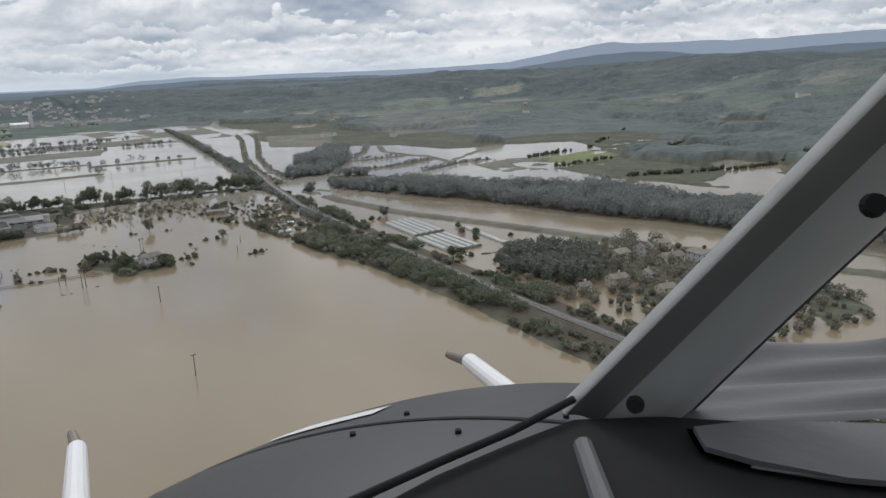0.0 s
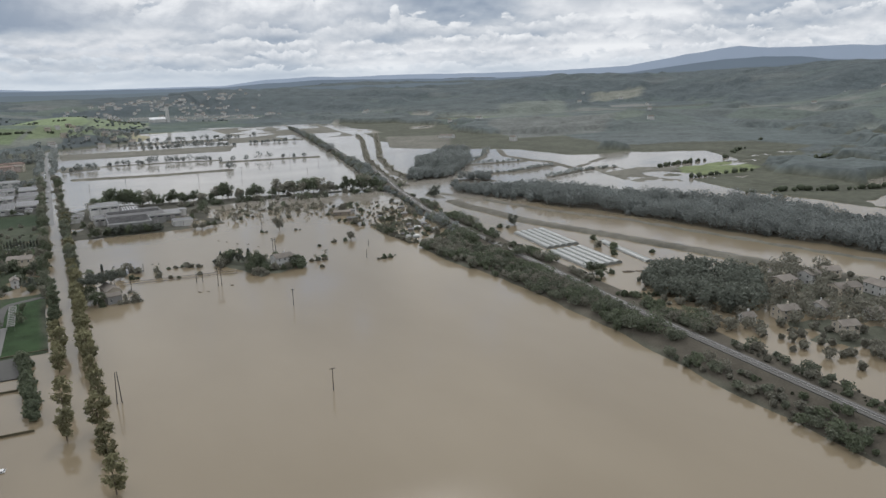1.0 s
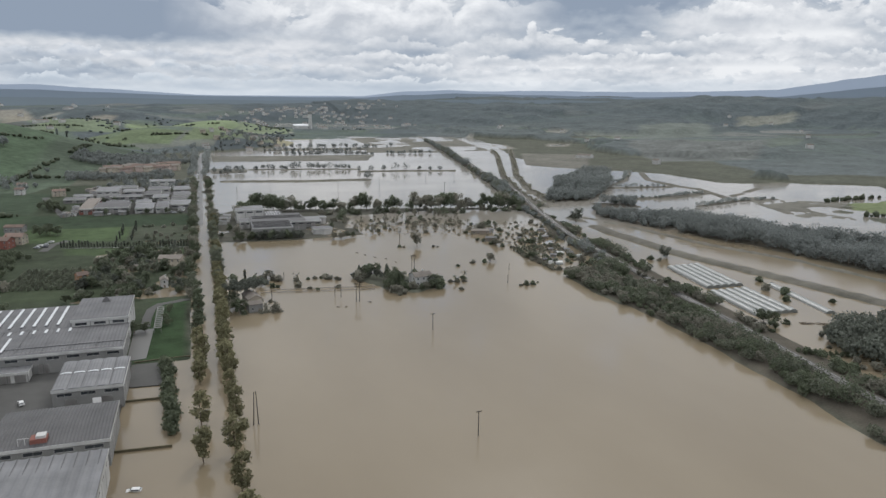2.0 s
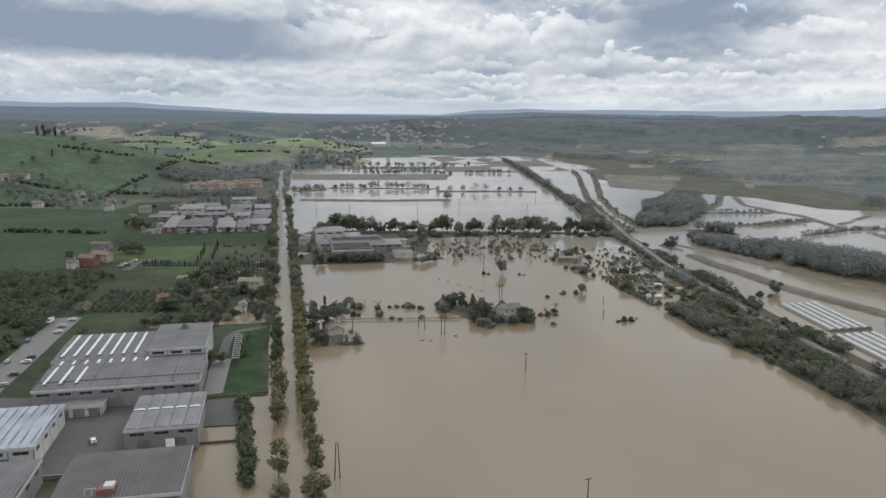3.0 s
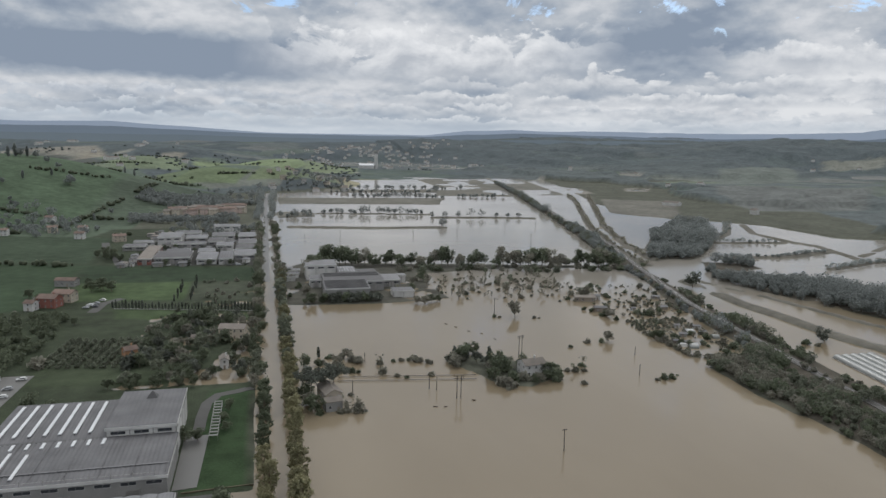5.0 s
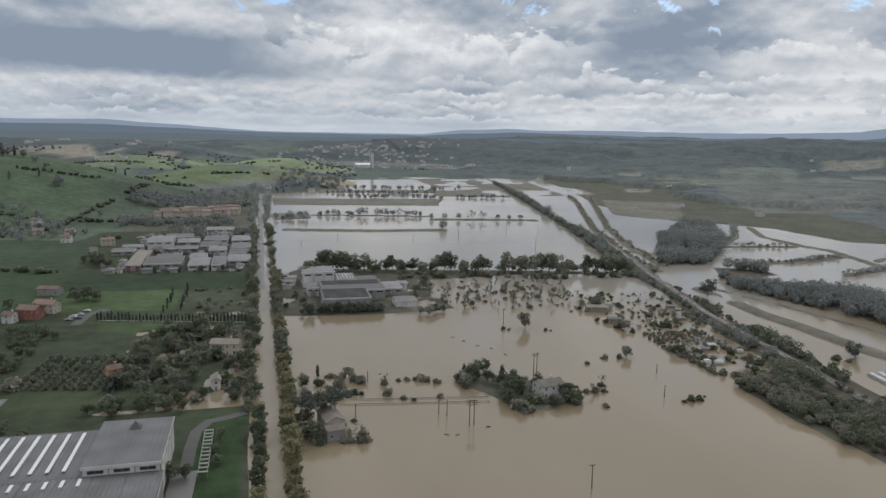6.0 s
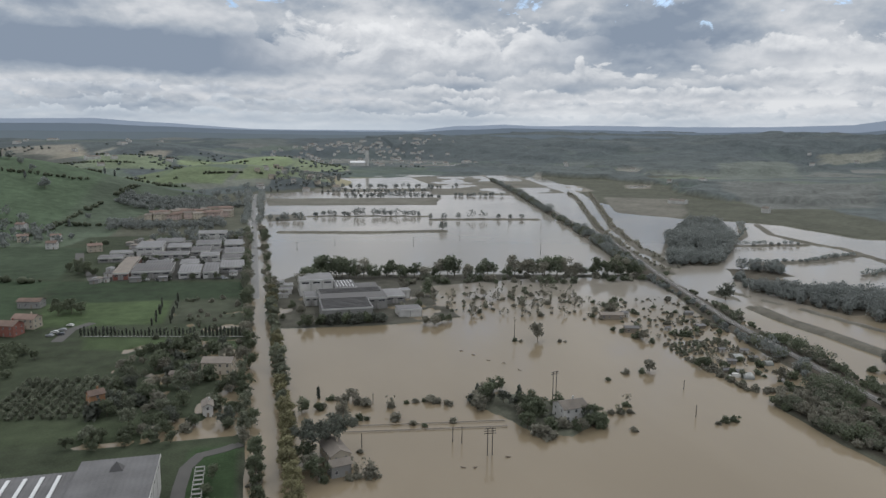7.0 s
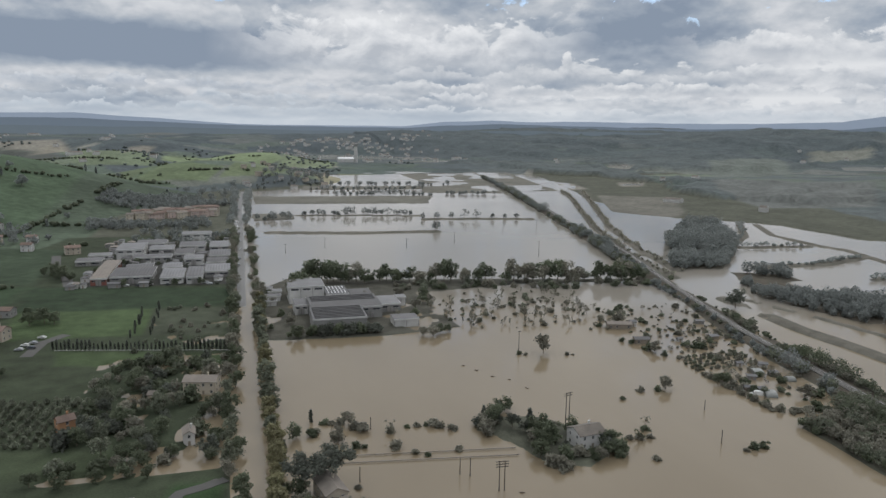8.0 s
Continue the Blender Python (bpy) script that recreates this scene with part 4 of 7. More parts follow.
# roadside rows standing in the flood
for y in [228, 249, 273, 296, 318, 331, 343, 354, 364, 375, 385, 396] + [406 + k * 9.8 + R.uniform(-2.5, 2.5) for k in range(29)]:
    x = 1.0 + 1.6 * float(ease(y, 430, 600)) + R.uniform(-1.0, 1.0)
    plant("road", x, y, R.uniform(10.5, 14) if y < 430 else R.uniform(9, 13), LEAF_ROAD if y < 470 or R.random() < 0.4 else LEAF_OLIVE, "roadside tree with thin yellowing leaves standing in flood water", group="roadside tree row", name="roadside_tree", wide=R.uniform(0.9, 1.15) if y < 400 else R.uniform(1.1, 1.5))
for y in (270, 296, 334, 346, 358, 370, 389, 405, 424, 437):
    plant("road", -10 + R.uniform(-1, 1), y, R.uniform(10, 13), LEAF_ROAD if y < 380 else LEAF_GREEN, "roadside tree with thin yellowing leaves standing in flood water", group="roadside tree row", name="roadside_tree", wide=R.uniform(0.95, 1.2))
for k in range(14):  # dark hedge along the flooded lot
    plant("bush", -18.5 - k * 0.35 + R.uniform(-0.4, 0.4), 292 + k * 5.2, R.uniform(4.5, 6.5), LEAF_GREEN, "dark green hedge shrub beside a flooded lot", "hedge", "hedge of the flooded lot", 1.0)
for k in range(60):  # road verges farther on
    y = 458 + k * 9.5
    if R.random() < 0.9:
        plant("broad", -12.6 + R.uniform(-2.5, 0.9), y, R.uniform(5.5, 10), R.choice([LEAF_GREEN, LEAF_SCRUB, LEAF_OLIVE]), "dull green verge tree along the valley road", group="road verge trees", name="verge_tree")
    if y > 690 and R.random() < 0.8:
        plant("broad", 1.5 + R.uniform(-2, 5), y, R.uniform(5, 9), R.choice([LEAF_GREEN, LEAF_SCRUB]), "dull green verge tree along the valley road", group="road verge trees", name="verge_tree")

# hedgerow of tall trees behind the works, across the flood
x = 34.0
while x < 296:
    y = 752 - 0.16 * (x - 34) + R.uniform(-7, 4)
    tall = R.choice([11, 12, 14, 17, 18, 9, 8])
    plant("broad", x, y, tall + R.uniform(-1, 1), R.choice([LEAF_GREEN, LEAF_GREEN, LEAF_SCRUB]), "tall dark hedgerow tree between flooded fields", group="hedgerow across the flood", name="hedgerow_tree", wide=R.uniform(0.85, 1.25))
    x += R.uniform(4.5, 8)
for k in range(46):
    x = R.uniform(90, 292)
    plant("bush", x, 738 - 0.15 * (x - 34) + R.uniform(-16, 6), R.uniform(3, 6.5), R.choice([LEAF_SCRUB, LEAF_GREEN, LEAF_OLIVE]), "low scrubby bush at the foot of a hedgerow", "bush", "hedgerow across the flood", 1.3)

# clipped trees in front of the works, and its garden
for k in range(9):
    plant("bush", 30 + k * 4.5 + R.uniform(-0.6, 0.6), 615 - k * 0.35, R.uniform(6.8, 7.8), LEAF_DARK if k % 3 else LEAF_GREEN, "dense rounded dark tree screening the works", group="screen of trees before the works", wide=0.95, name="tree")
for x, y, h in ((21, 612, 8), (23, 614, 6), (17, 613, 4), (15, 657, 6), (91, 603, 6.5), (96, 601, 7), (101, 604, 6), (106, 607, 5), (8, 630, 4), (20, 640, 7), (25, 705, 13), (29, 716, 15), (36, 720, 16), (84, 640, 5), (95, 640, 6), (100, 660, 7), (108, 672, 7), (96, 690, 8), (112, 690, 8), (12, 690, 5), (10, 715, 5), (72, 690, 6)):
    plant("broad", x, y, h, R.choice([LEAF_GREEN, LEAF_SCRUB]), "dark garden tree beside the flooded works", group="trees round the works", wide=1.1)

# flooded orchard of thin young trees
for k in range(135):
    x, y = R.uniform(106, 214), R.uniform(594, 690)
    if y > 700 - (x - 106) * 0.1 or y < 606 - (x - 106) * 0.22 + 8:
        continue
    if R.random() < 0.72:
        plant("bare", x, y, R.uniform(4, 7.5), LEAF_SCRUB, "thin half-bare young tree in flood water", group="flooded orchard", name="orchard_tree", wide=R.uniform(0.6, 1.0))
    else:
        plant("bush", x, y, R.uniform(1.5, 4), R.choice([LEAF_SCRUB, LEAF_OLIVE]), "low brown bush half under flood water", "bush", "flooded orchard", 1.3)

# kitchen gardens in the flood beside the railway
for i in range(17):
    for j in range(5):
        x, y = 207 + i * 2.35 + j * 0.6, 514 + j * 4.6 + i * 0.25
        if R.random() < 0.85:
            plant("bush", x + R.uniform(-0.6, 0.6), y + R.uniform(-0.8, 0.8), R.uniform(1.6, 2.7), R.choice([LEAF_OLIVE, LEAF_SCRUB]), "small round fruit tree standing in flood water", "tree", "rows of small fruit trees", 0.9, name="fruit_tree")
for k in range(95):
    y = R.uniform(458, 636)
    lo = 208 + 0.02 * max(0, y - 560) if y < 600 else 214
    x = R.uniform(lo, 243 + (y - 470) * 0.2)
    if 508 < y < 540 and x < 250:
        continue
    plant(R.choice(["bush", "bush", "bare", "bush"]), x, y, R.uniform(1.3, 4.2), R.choice([LEAF_SCRUB, LEAF_GREEN, LEAF_OLIVE]), "scrubby garden bush standing in flood water", "bush", "kitchen gardens in the flood", 1.2, name="garden_bush")
for x, y, h in ((206, 496, 6), (210, 495, 6.5), (209, 490, 5), (216, 490, 5), (207, 503, 3), (209, 485, 3.5), (209, 476, 3), (209, 468, 3.5), (211, 461, 4), (216, 459, 3.2), (222, 458, 3.5), (228, 459, 5), (233, 471, 7), (240, 471, 5), (247, 468, 4), (236, 489, 4.5), (203, 545, 6), (202, 550, 5), (205, 539, 3.5), (196, 567, 3), (199, 562, 3.2), (212, 600, 8.5), (198, 597, 3), (234, 571, 3.5), (243, 553, 4), (238, 545, 3)):
    plant("bush" if h < 5.5 else "broad", x, y, h, R.choice([LEAF_GREEN, LEAF_SCRUB]), "dark bushy tree at the edge of flooded gardens", "tree", "kitchen gardens in the flood", 1.1, name="tree")
for k in range(20):
    plant("bush", 208 + R.uniform(-2, 2) + (k > 12) * (k - 12) * 5, 508 - k * 3.8 if k < 13 else 459 + R.uniform(-2, 2), R.uniform(1.8, 3.4), LEAF_SCRUB, "brown hedge bush along the flooded garden edge", "bush", "garden edge hedge", 1.4)

# single bushes and trees out in the water
LONE = [("broad", 144, 557, 11), ("bush", 131, 559, 2.5), ("bush", 134, 557, 2), ("bush", 155, 552, 2.2), ("bush", 158, 551, 1.4), ("broad", 178, 496, 7.5), ("bush", 173, 495, 3), ("bush", 165, 496, 3), ("bare", 146, 461, 5), ("bush", 144, 458, 3), ("bush", 134, 452, 2.5), ("bush", 138, 451, 3), ("bush", 142, 451, 2.5), ("bush", 175, 433, 3.4), ("bush", 179, 433, 3), ("bush", 171, 432, 2), ("bush", 134, 434, 2.5), ("bush", 152, 489, 2.2), ("bare", 137, 450, 5), ("bush", 184, 436, 1.2),
        ("bare", 46, 480, 6), ("bush", 45, 466, 4), ("bush", 51, 460, 2.5), ("bush", 53, 483, 2), ("bush", 57, 483, 2.4), ("bush", 61, 483, 2), ("bush", 64, 482, 4), ("bush", 66, 480, 3), ("bush", 70, 477, 3.2), ("bush", 46, 480, 3.2), ("bush", 67, 459, 2.6), ("bush", 55, 457, 2.0), ("bush", 31, 470, 3.2), ("bush", 34, 469, 2.2), ("bush", 36, 484, 4.5), ("bush", 33, 487, 4), ("broad", 31, 491, 6), ("bush", 28, 492, 3.5), ("bush", 25, 493, 2.4), ("bush", 22, 494, 2.8), ("bare", 25, 479, 8), ("broad", 25, 474, 7), ("broad", 9, 483, 7), ("bush", 16, 484, 3.6), ("bush", 18, 486, 3), ("bush", 27, 440, 2), ("bush", 28, 421, 5), ("bush", 23, 421, 3), ("bare", 23, 423, 7), ("bare", 27, 422, 6), ("broad", 10, 423, 9), ("broad", 8, 428, 8), ("broad", 7, 436, 9), ("bush", 12, 421, 3), ("bush", 20, 421, 2.5), ("bush", 3, 444, 4), ("bush", -10, 424, 4), ("broad", -11, 430, 7), ("bush", 128, 610, 2)]
for kind, x, y, h in LONE:
    plant(kind, x, y, h, R.choice([LEAF_GREEN, LEAF_SCRUB, LEAF_SCRUB]), "lone dark bush or small tree standing in flood water" if kind != "broad" else "lone bushy tree standing in flood water", "bush" if kind == "bush" else "tree", "plants in the open flood", 1.25 if kind == "bush" else 1.0)

# wooded islet with its house
for k in range(34):
    x, y = R.choice([(R.uniform(79, 96), R.uniform(468, 484)), (R.uniform(92, 124), R.uniform(436, 446)), (R.uniform(96, 108), R.uniform(446, 470))])
    plant("bush" if R.random() < 0.55 else "broad", x, y, R.uniform(3, 6.5), R.choice([LEAF_GREEN, LEAF_DARK, LEAF_SCRUB]), "dense dark shrub on a flooded wooded islet", "bush", "islet vegetation", 1.15, name="islet_shrub")
for x, y, h in ((100, 462, 9), (104, 458, 8.5), (97, 452, 8), (94, 446, 7), (88, 478, 8), (85, 476, 7), (121, 448, 7), (124, 446, 7.5), (114, 462, 6.5), (98, 490, 6), (94, 489, 6)):
    plant("broad", x, y, h, LEAF_GREEN, "bushy dark tree on a flooded islet", "tree", "islet vegetation", 1.15)
for x, y, h in ((98, 466, 10), (84, 480, 7.5), (17, 497, 6), (5, 470, 6.5), (92, 484, 7)):
    plant("cypress", x, y, h, LEAF_DARK, "slim dark cypress standing in the flood", "tree", "cypresses in the flood")
for x, y, h, w in ((10, 441, 14, 1.0), (14, 439, 14.5, 1.05), (20, 446, 13, 0.95)):
    plant("pine", x, y, h, LEAF_DARK, "umbrella pine with a flat dark crown by a flooded villa", "tree", "umbrella pines", w)

# cypress row and gardens on the dry side
for k in range(44):
    x = -102 + k * 2.02
    plant("cypress", x, 618 - k * 0.46 + R.uniform(-0.4, 0.4), R.uniform(3.4, 6.2), LEAF_DARK, "small dark cypress in a garden row", "tree", "cypress row")
for k in range(14):
    plant("cypress", -66 + (k % 2) * 9 + R.uniform(-1, 1), 630 + k * 4.5, R.uniform(4, 6.5), LEAF_DARK, "small dark cypress along a field path", "tree", "cypress path")
for k in range(135):
    x, y = R.uniform(-72, -16), R.uniform(466, 592)
    if (-37 < x < -15 and 530 < y < 556) or (-80 < x < -68 and 500 < y < 514) or (-34 < x < -24 and 484 < y < 496):
        continue
    plant("broad" if R.random() < 0.7 else "bush", x, y, R.uniform(3.5, 8.5), R.choice([LEAF_GREEN, LEAF_GREEN, LEAF_DARK, LEAF_SCRUB, LEAF_OLIVE]), "bushy garden tree on the dry side of the road", "tree", "garden trees", 1.1, name="garden_tree")
for i in range(11):  # olive grove
    for j in range(9):
        x, y = -112 + i * 4.1 + j * 0.5, 500 + j * 5.2 - i * 0.5
        plant("bush", x + R.uniform(-0.5, 0.5), y + R.uniform(-0.5, 0.5), R.uniform(2.6, 3.6), LEAF_OLIVE, "small grey-green olive tree in a grove", "tree", "olive grove", 0.95, name="olive_tree")
for k in range(22):
    x, y = R.uniform(-220, -112), R.uniform(395, 610)
    if -132 < x < -110 and y < 492:
        continue
    plant("broad" if R.random() < 0.5 else "bush", x, y, R.uniform(3.5, 8), R.choice([LEAF_GREEN, LEAF_SCRUB]), "dark tree in scrub beyond the car park", "tree", "scrub beyond the works", 1.2, name="scrub_tree")
for k in range(26):
    x, y = R.uniform(-62, -18), R.uniform(598, 692)
    plant("bush", x, y, R.uniform(1.5, 3.5), R.choice([LEAF_SCRUB, LEAF_OLIVE]), "low nursery shrub in a wet garden plot", "bush", "nursery plot", 1.2)
for x, y, h in ((-125, 668, 8), (-118, 672, 9), (-112, 668, 8), (-122, 680, 7), (-150, 640, 6), (-160, 655, 7), (-131, 690, 6), (-38, 402, 6), (-33.5, 402, 5), (-25, 420, 4), (-24, 410, 4), (-24, 430, 5), (-40, 462, 5), (-47, 466, 6), (-56, 464, 5), (-66, 462, 6), (-76, 466, 5), (-92, 440, 6), (-101, 446, 7), (-150, 812, 7), (-140, 800, 8), (-134, 792, 8), (-142, 815, 9), (-136, 806, 9), (-128, 790, 7), (-146, 828, 8), (-98, 842, 6), (-88, 846, 6)):
    plant("broad", x, y, h, LEAF_GREEN, "dark green garden tree near the buildings", "tree", "trees near the buildings", 1.2)


# ---- woods: too many to count, each wood one mass of separate crowns ----
def woods(name, spots, low, high, per_tree, size, mat, label, wide=0.42, seed=1, stems=True):
    rng = np.random.RandomState(seed)
    spots = np.asarray(spots)
    n = len(spots)
    h = low + (high - low) * np.clip(0.7 * rng.uniform(0, 1, n) + 2.2 * (fbm(spots[:, 0], spots[:, 1], 45, 300, 3) - 0.5) + 0.15, -0.25, 1.4)
    w = h * wide * rng.uniform(0.75, 1.3, n)
    z0 = np.maximum(sheet_z(spots[:, 0], spots[:, 1]), -0.3)
    way = rng.normal(size=(n, per_tree, 3))
    way /= np.linalg.norm(way, axis=2)[:, :, None]
    lump = 1 + 0.28 * np.sin(way[:, :, 0:1] * 5 + rng.uniform(0, 6, (n, 1, 1))) * np.cos(way[:, :, 2:3] * 4 + rng.uniform(0, 6, (n, 1, 1)))
    pos = way * lump * rng.uniform(0.7, 1.05, (n, per_tree, 1)) * np.stack([w, w, h * 0.42], axis=1)[:, None, :]
    pos += np.stack([spots[:, 0], spots[:, 1], z0 + h * 0.55], axis=1)[:, None, :]
    tilt = way + rng.normal(size=way.shape) * 0.6
    tilt /= np.linalg.norm(tilt, axis=2)[:, :, None]
    a = np.cross(tilt, rng.normal(size=way.shape))
    a /= np.linalg.norm(a, axis=2)[:, :, None]
    b = np.cross(tilt, a)
    s = size * rng.uniform(0.6, 1.35, (n, per_tree, 1))
    tri = np.stack([pos + a * s, pos - a * s * 0.6 + b * s, pos - a * s * 0.6 - b * s * 0.9], axis=2)
    ob = tagged(new(name, soup(name, tri, 3, mat)), label, "woodland", kind="stuff")
    if stems:
        bm_v = []
        for (x, y), base, tall in zip(spots, z0, h):
            r = 0.12 + tall * 0.012
            for t in (0.0, 2.1, 4.2):
                p, q = (x + r * math.cos(t), y + r * math.sin(t)), (x + r * math.cos(t + 2.1), y + r * math.sin(t + 2.1))
                bm_v += [(p[0], p[1], base - 1), (q[0], q[1], base - 1), (x, y, base + tall * 0.7)]
        part("trunks", soup("trunks", bm_v, 3, BARK), BARK, ob, "thin grey trunks")
    return ob


def scatter(outline, gap, seed, keep=1.0, margin=0.0):
    """Uneven spots inside an outline."""
    rng = np.random.RandomState(seed)
    xs, ys = [p[0] for p in outline], [p[1] for p in outline]
    gx, gy = np.meshgrid(np.arange(min(xs), max(xs), gap), np.arange(min(ys), max(ys), gap))
    x = gx.ravel() + rng.uniform(-0.55, 0.55, gx.size) * gap
    y = gy.ravel() + rng.uniform(-0.55, 0.55, gx.size) * gap
    ok = (inside(x, y, outline) > margin) & (rng.uniform(size=x.size) < keep)
    return np.stack([x[ok], y[ok]], axis=1)


woods("wood_by_the_bend", scatter(WOOD_ROUND, 5.0, 1, 0.9), 4, 13, 230, 0.62, LEAF_HAZED, "dense dark green wood beside the canal bend", 0.40, 1)
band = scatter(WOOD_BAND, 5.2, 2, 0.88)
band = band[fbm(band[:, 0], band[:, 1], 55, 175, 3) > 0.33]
woods("wood_along_the_ponds", band, 4, 13, 210, 0.62, LEAF_HAZED, "long dark wood between the river and the ponds", 0.42, 2)


def off_rail(spots, gap):
    return spots[line_gap(spots[:, 0], spots[:, 1], RAIL) > gap]


def mixed(name, spots, low, high, per_tree, size, label, wide, seed, mats, bare=0.36):
    """Scrub of several kinds growing through one another, with gaps."""
    rng = np.random.RandomState(seed)
    spots = spots[fbm(spots[:, 0], spots[:, 1], 17, seed + 400, 2) > bare]
    kind = np.clip((fbm(spots[:, 0], spots[:, 1], 22, seed + 500, 2) + rng.uniform(-0.22, 0.22, len(spots)) - 0.2) / 0.6 * len(mats), 0, len(mats) - 1).astype(int)
    for k, mat in enumerate(mats):
        if (kind == k).any():
            woods(name, spots[kind == k], low * (1 - 0.12 * k), high * (1 + 0.12 * k), per_tree, size, mat, label, wide, seed + k)


MIX = (LEAF_SCRUB, LEAF_OLIVE, LEAF_GREEN)
belt = off_rail(scatter(BELT_LEFT, 4.0, 3, 0.95), 5.5)
mixed("railway_scrub", belt[belt[:, 1] < 470], 1.4, 6.0, 240, 0.40, "tangled brown-green scrub on the railway bank", 0.55, 3, MIX, 0.37)
mixed("railway_trees", belt[belt[:, 1] >= 470], 2.5, 8.0, 150, 0.62, "dark scrub and trees beside the railway", 0.46, 14, (LEAF_HAZED, LEAF_OLIVE, LEAF_HAZED))
belt = off_rail(scatter(BELT_RIGHT, 4.0, 5, 0.95), 5.0)
mixed("railway_scrub", belt, 1.4, 5.5, 210, 0.40, "tangled scrub on the far railway bank", 0.55, 25, MIX, 0.38)
mixed("shore_scrub", scatter(SHORE_SCRUB, 4.0, 6, 0.85), 1.4, 6.0, 230, 0.44, "brown-green scrub at the edge of the flood", 0.50, 36, MIX)
low = np.concatenate([scatter([(110, 608), (210, 588), (214, 690), (110, 695)], 5.0, 51, 0.30), scatter([(208, 462), (240, 460), (262, 520), (278, 600), (286, 640), (214, 640), (212, 560)], 4.6, 52, 0.42)])
woods("orchard_scrub", low[fbm(low[:, 0], low[:, 1], 20, 180, 2) > 0.42], 0.9, 2.8, 90, 0.30, LEAF_SCRUB, "low brown scrub standing in the flooded orchard and gardens", 0.6, 51, False)
woods("scrub_thicket", scatter([(-128, 400), (-126, 500), (-118, 530), (-120, 600), (-220, 600), (-240, 380), (-140, 330)], 6.5, 41, 0.8), 3.0, 7.5, 130, 0.62, LEAF_GREEN, "tangled dark scrub beyond the car park", 0.55, 41)
woods("farm_grove", scatter([(256, 262), (262, 300), (284, 314), (316, 308), (312, 270), (290, 244), (262, 236)], 6.5, 7, 0.9), 9, 15, 230, 0.75, LEAF_DARK, "dense dark grove beside flooded farmhouses", 0.42, 7)
woods("farm_scrub", scatter(FARM, 6.5, 8, 0.6), 2.5, 7.0, 150, 0.6, LEAF_SCRUB, "scattered bushes round flooded farmhouses", 0.5, 8)


def along(pts, gap, spread, seed):
    rng = np.random.RandomState(seed)
    out = []
    for (ax, ay), (bx, by) in zip(pts, pts[1:]):
        n = int(math.hypot(bx - ax, by - ay) / gap)
        for k in range(n):
            out.append((ax + (bx - ax) * k / n + rng.uniform(-spread, spread), ay + (by - ay) * k / n + rng.uniform(-spread, spread)))
    return np.array(out)


woods("bank_scrub", np.concatenate([along(DYKES[2][2], 7, 3, 9), along(DYKES[3][2], 8, 3, 10)]), 1.5, 3.6, 60, 0.6, LEAF_SCRUB, "low brown scrub along the canal banks", 0.7, 9, False)
woods("bank_scrub", np.concatenate([along(DYKES[7][2], 7, 2, 11), along(DYKES[10][2], 5, 3, 12), along(DYKES[8][2], 12, 3, 13), along(DYKES[11][2], 6, 3, 14)]), 2, 5, 70, 0.7, LEAF_HAZED, "low scrub on the banks between the ponds", 0.7, 10, False)
woods("field_hedge", np.concatenate([along([(70, 1150), (100, 1146), (160, 1138), (215, 1125)], 7, 4, 15), along([(150, 1405), (310, 1385)], 6, 3, 16), along([(216, 1092), (352, 1070)], 16, 2, 17), along([(12, 1110), (60, 1120)], 6, 6, 18), along([(120, 1500), (330, 1495)], 8, 5, 19), along([(203, 990), (208, 1000)], 5, 2, 20), along([(100, 1600), (400, 1585)], 9, 10, 23), along([(330, 1400), (420, 1390)], 8, 8, 24)]), 4, 10, 60, 1.1, LEAF_HAZED, "broken hedges and trees between flooded fields", 0.45, 11)
woods("verge_trees", np.concatenate([along([(-14, 1080), (-14, 1560)], 9, 5, 21), along([(2, 1080), (8, 1480)], 11, 4, 22)]), 5, 10, 70, 1.0, LEAF_HAZED, "trees along the far end of the valley road", 0.45, 12)
for x, y, h in ((311, 619, 13), (302, 474, 9)):
    plant("broad", x, y, h, LEAF_DARK, "round dark tree beside the river track", "tree", "trees by the river", 1.15)
for k, (x, y, h) in enumerate([(287, 470, 4), (291, 466, 3), (316, 400, 4), (305, 382, 5), (309, 372, 5), (299, 360, 4), (322, 350, 3), (259, 333, 8), (263, 330, 6), (256, 322, 6), (268, 327, 3)]):
    plant("bush" if h < 6 else "broad", x, y, h, R.choice([LEAF_GREEN, LEAF_SCRUB]), "bushy tree beside the polytunnels", "bush", "bushes by the polytunnels", 1.2)
for k in range(9):
    plant("bush", 240 + k * 2.2, 288 - k * 0.8, 3.2, LEAF_GREEN, "small round tree in a flooded row", "tree", "row by the grove", 0.7, name="fruit_tree")


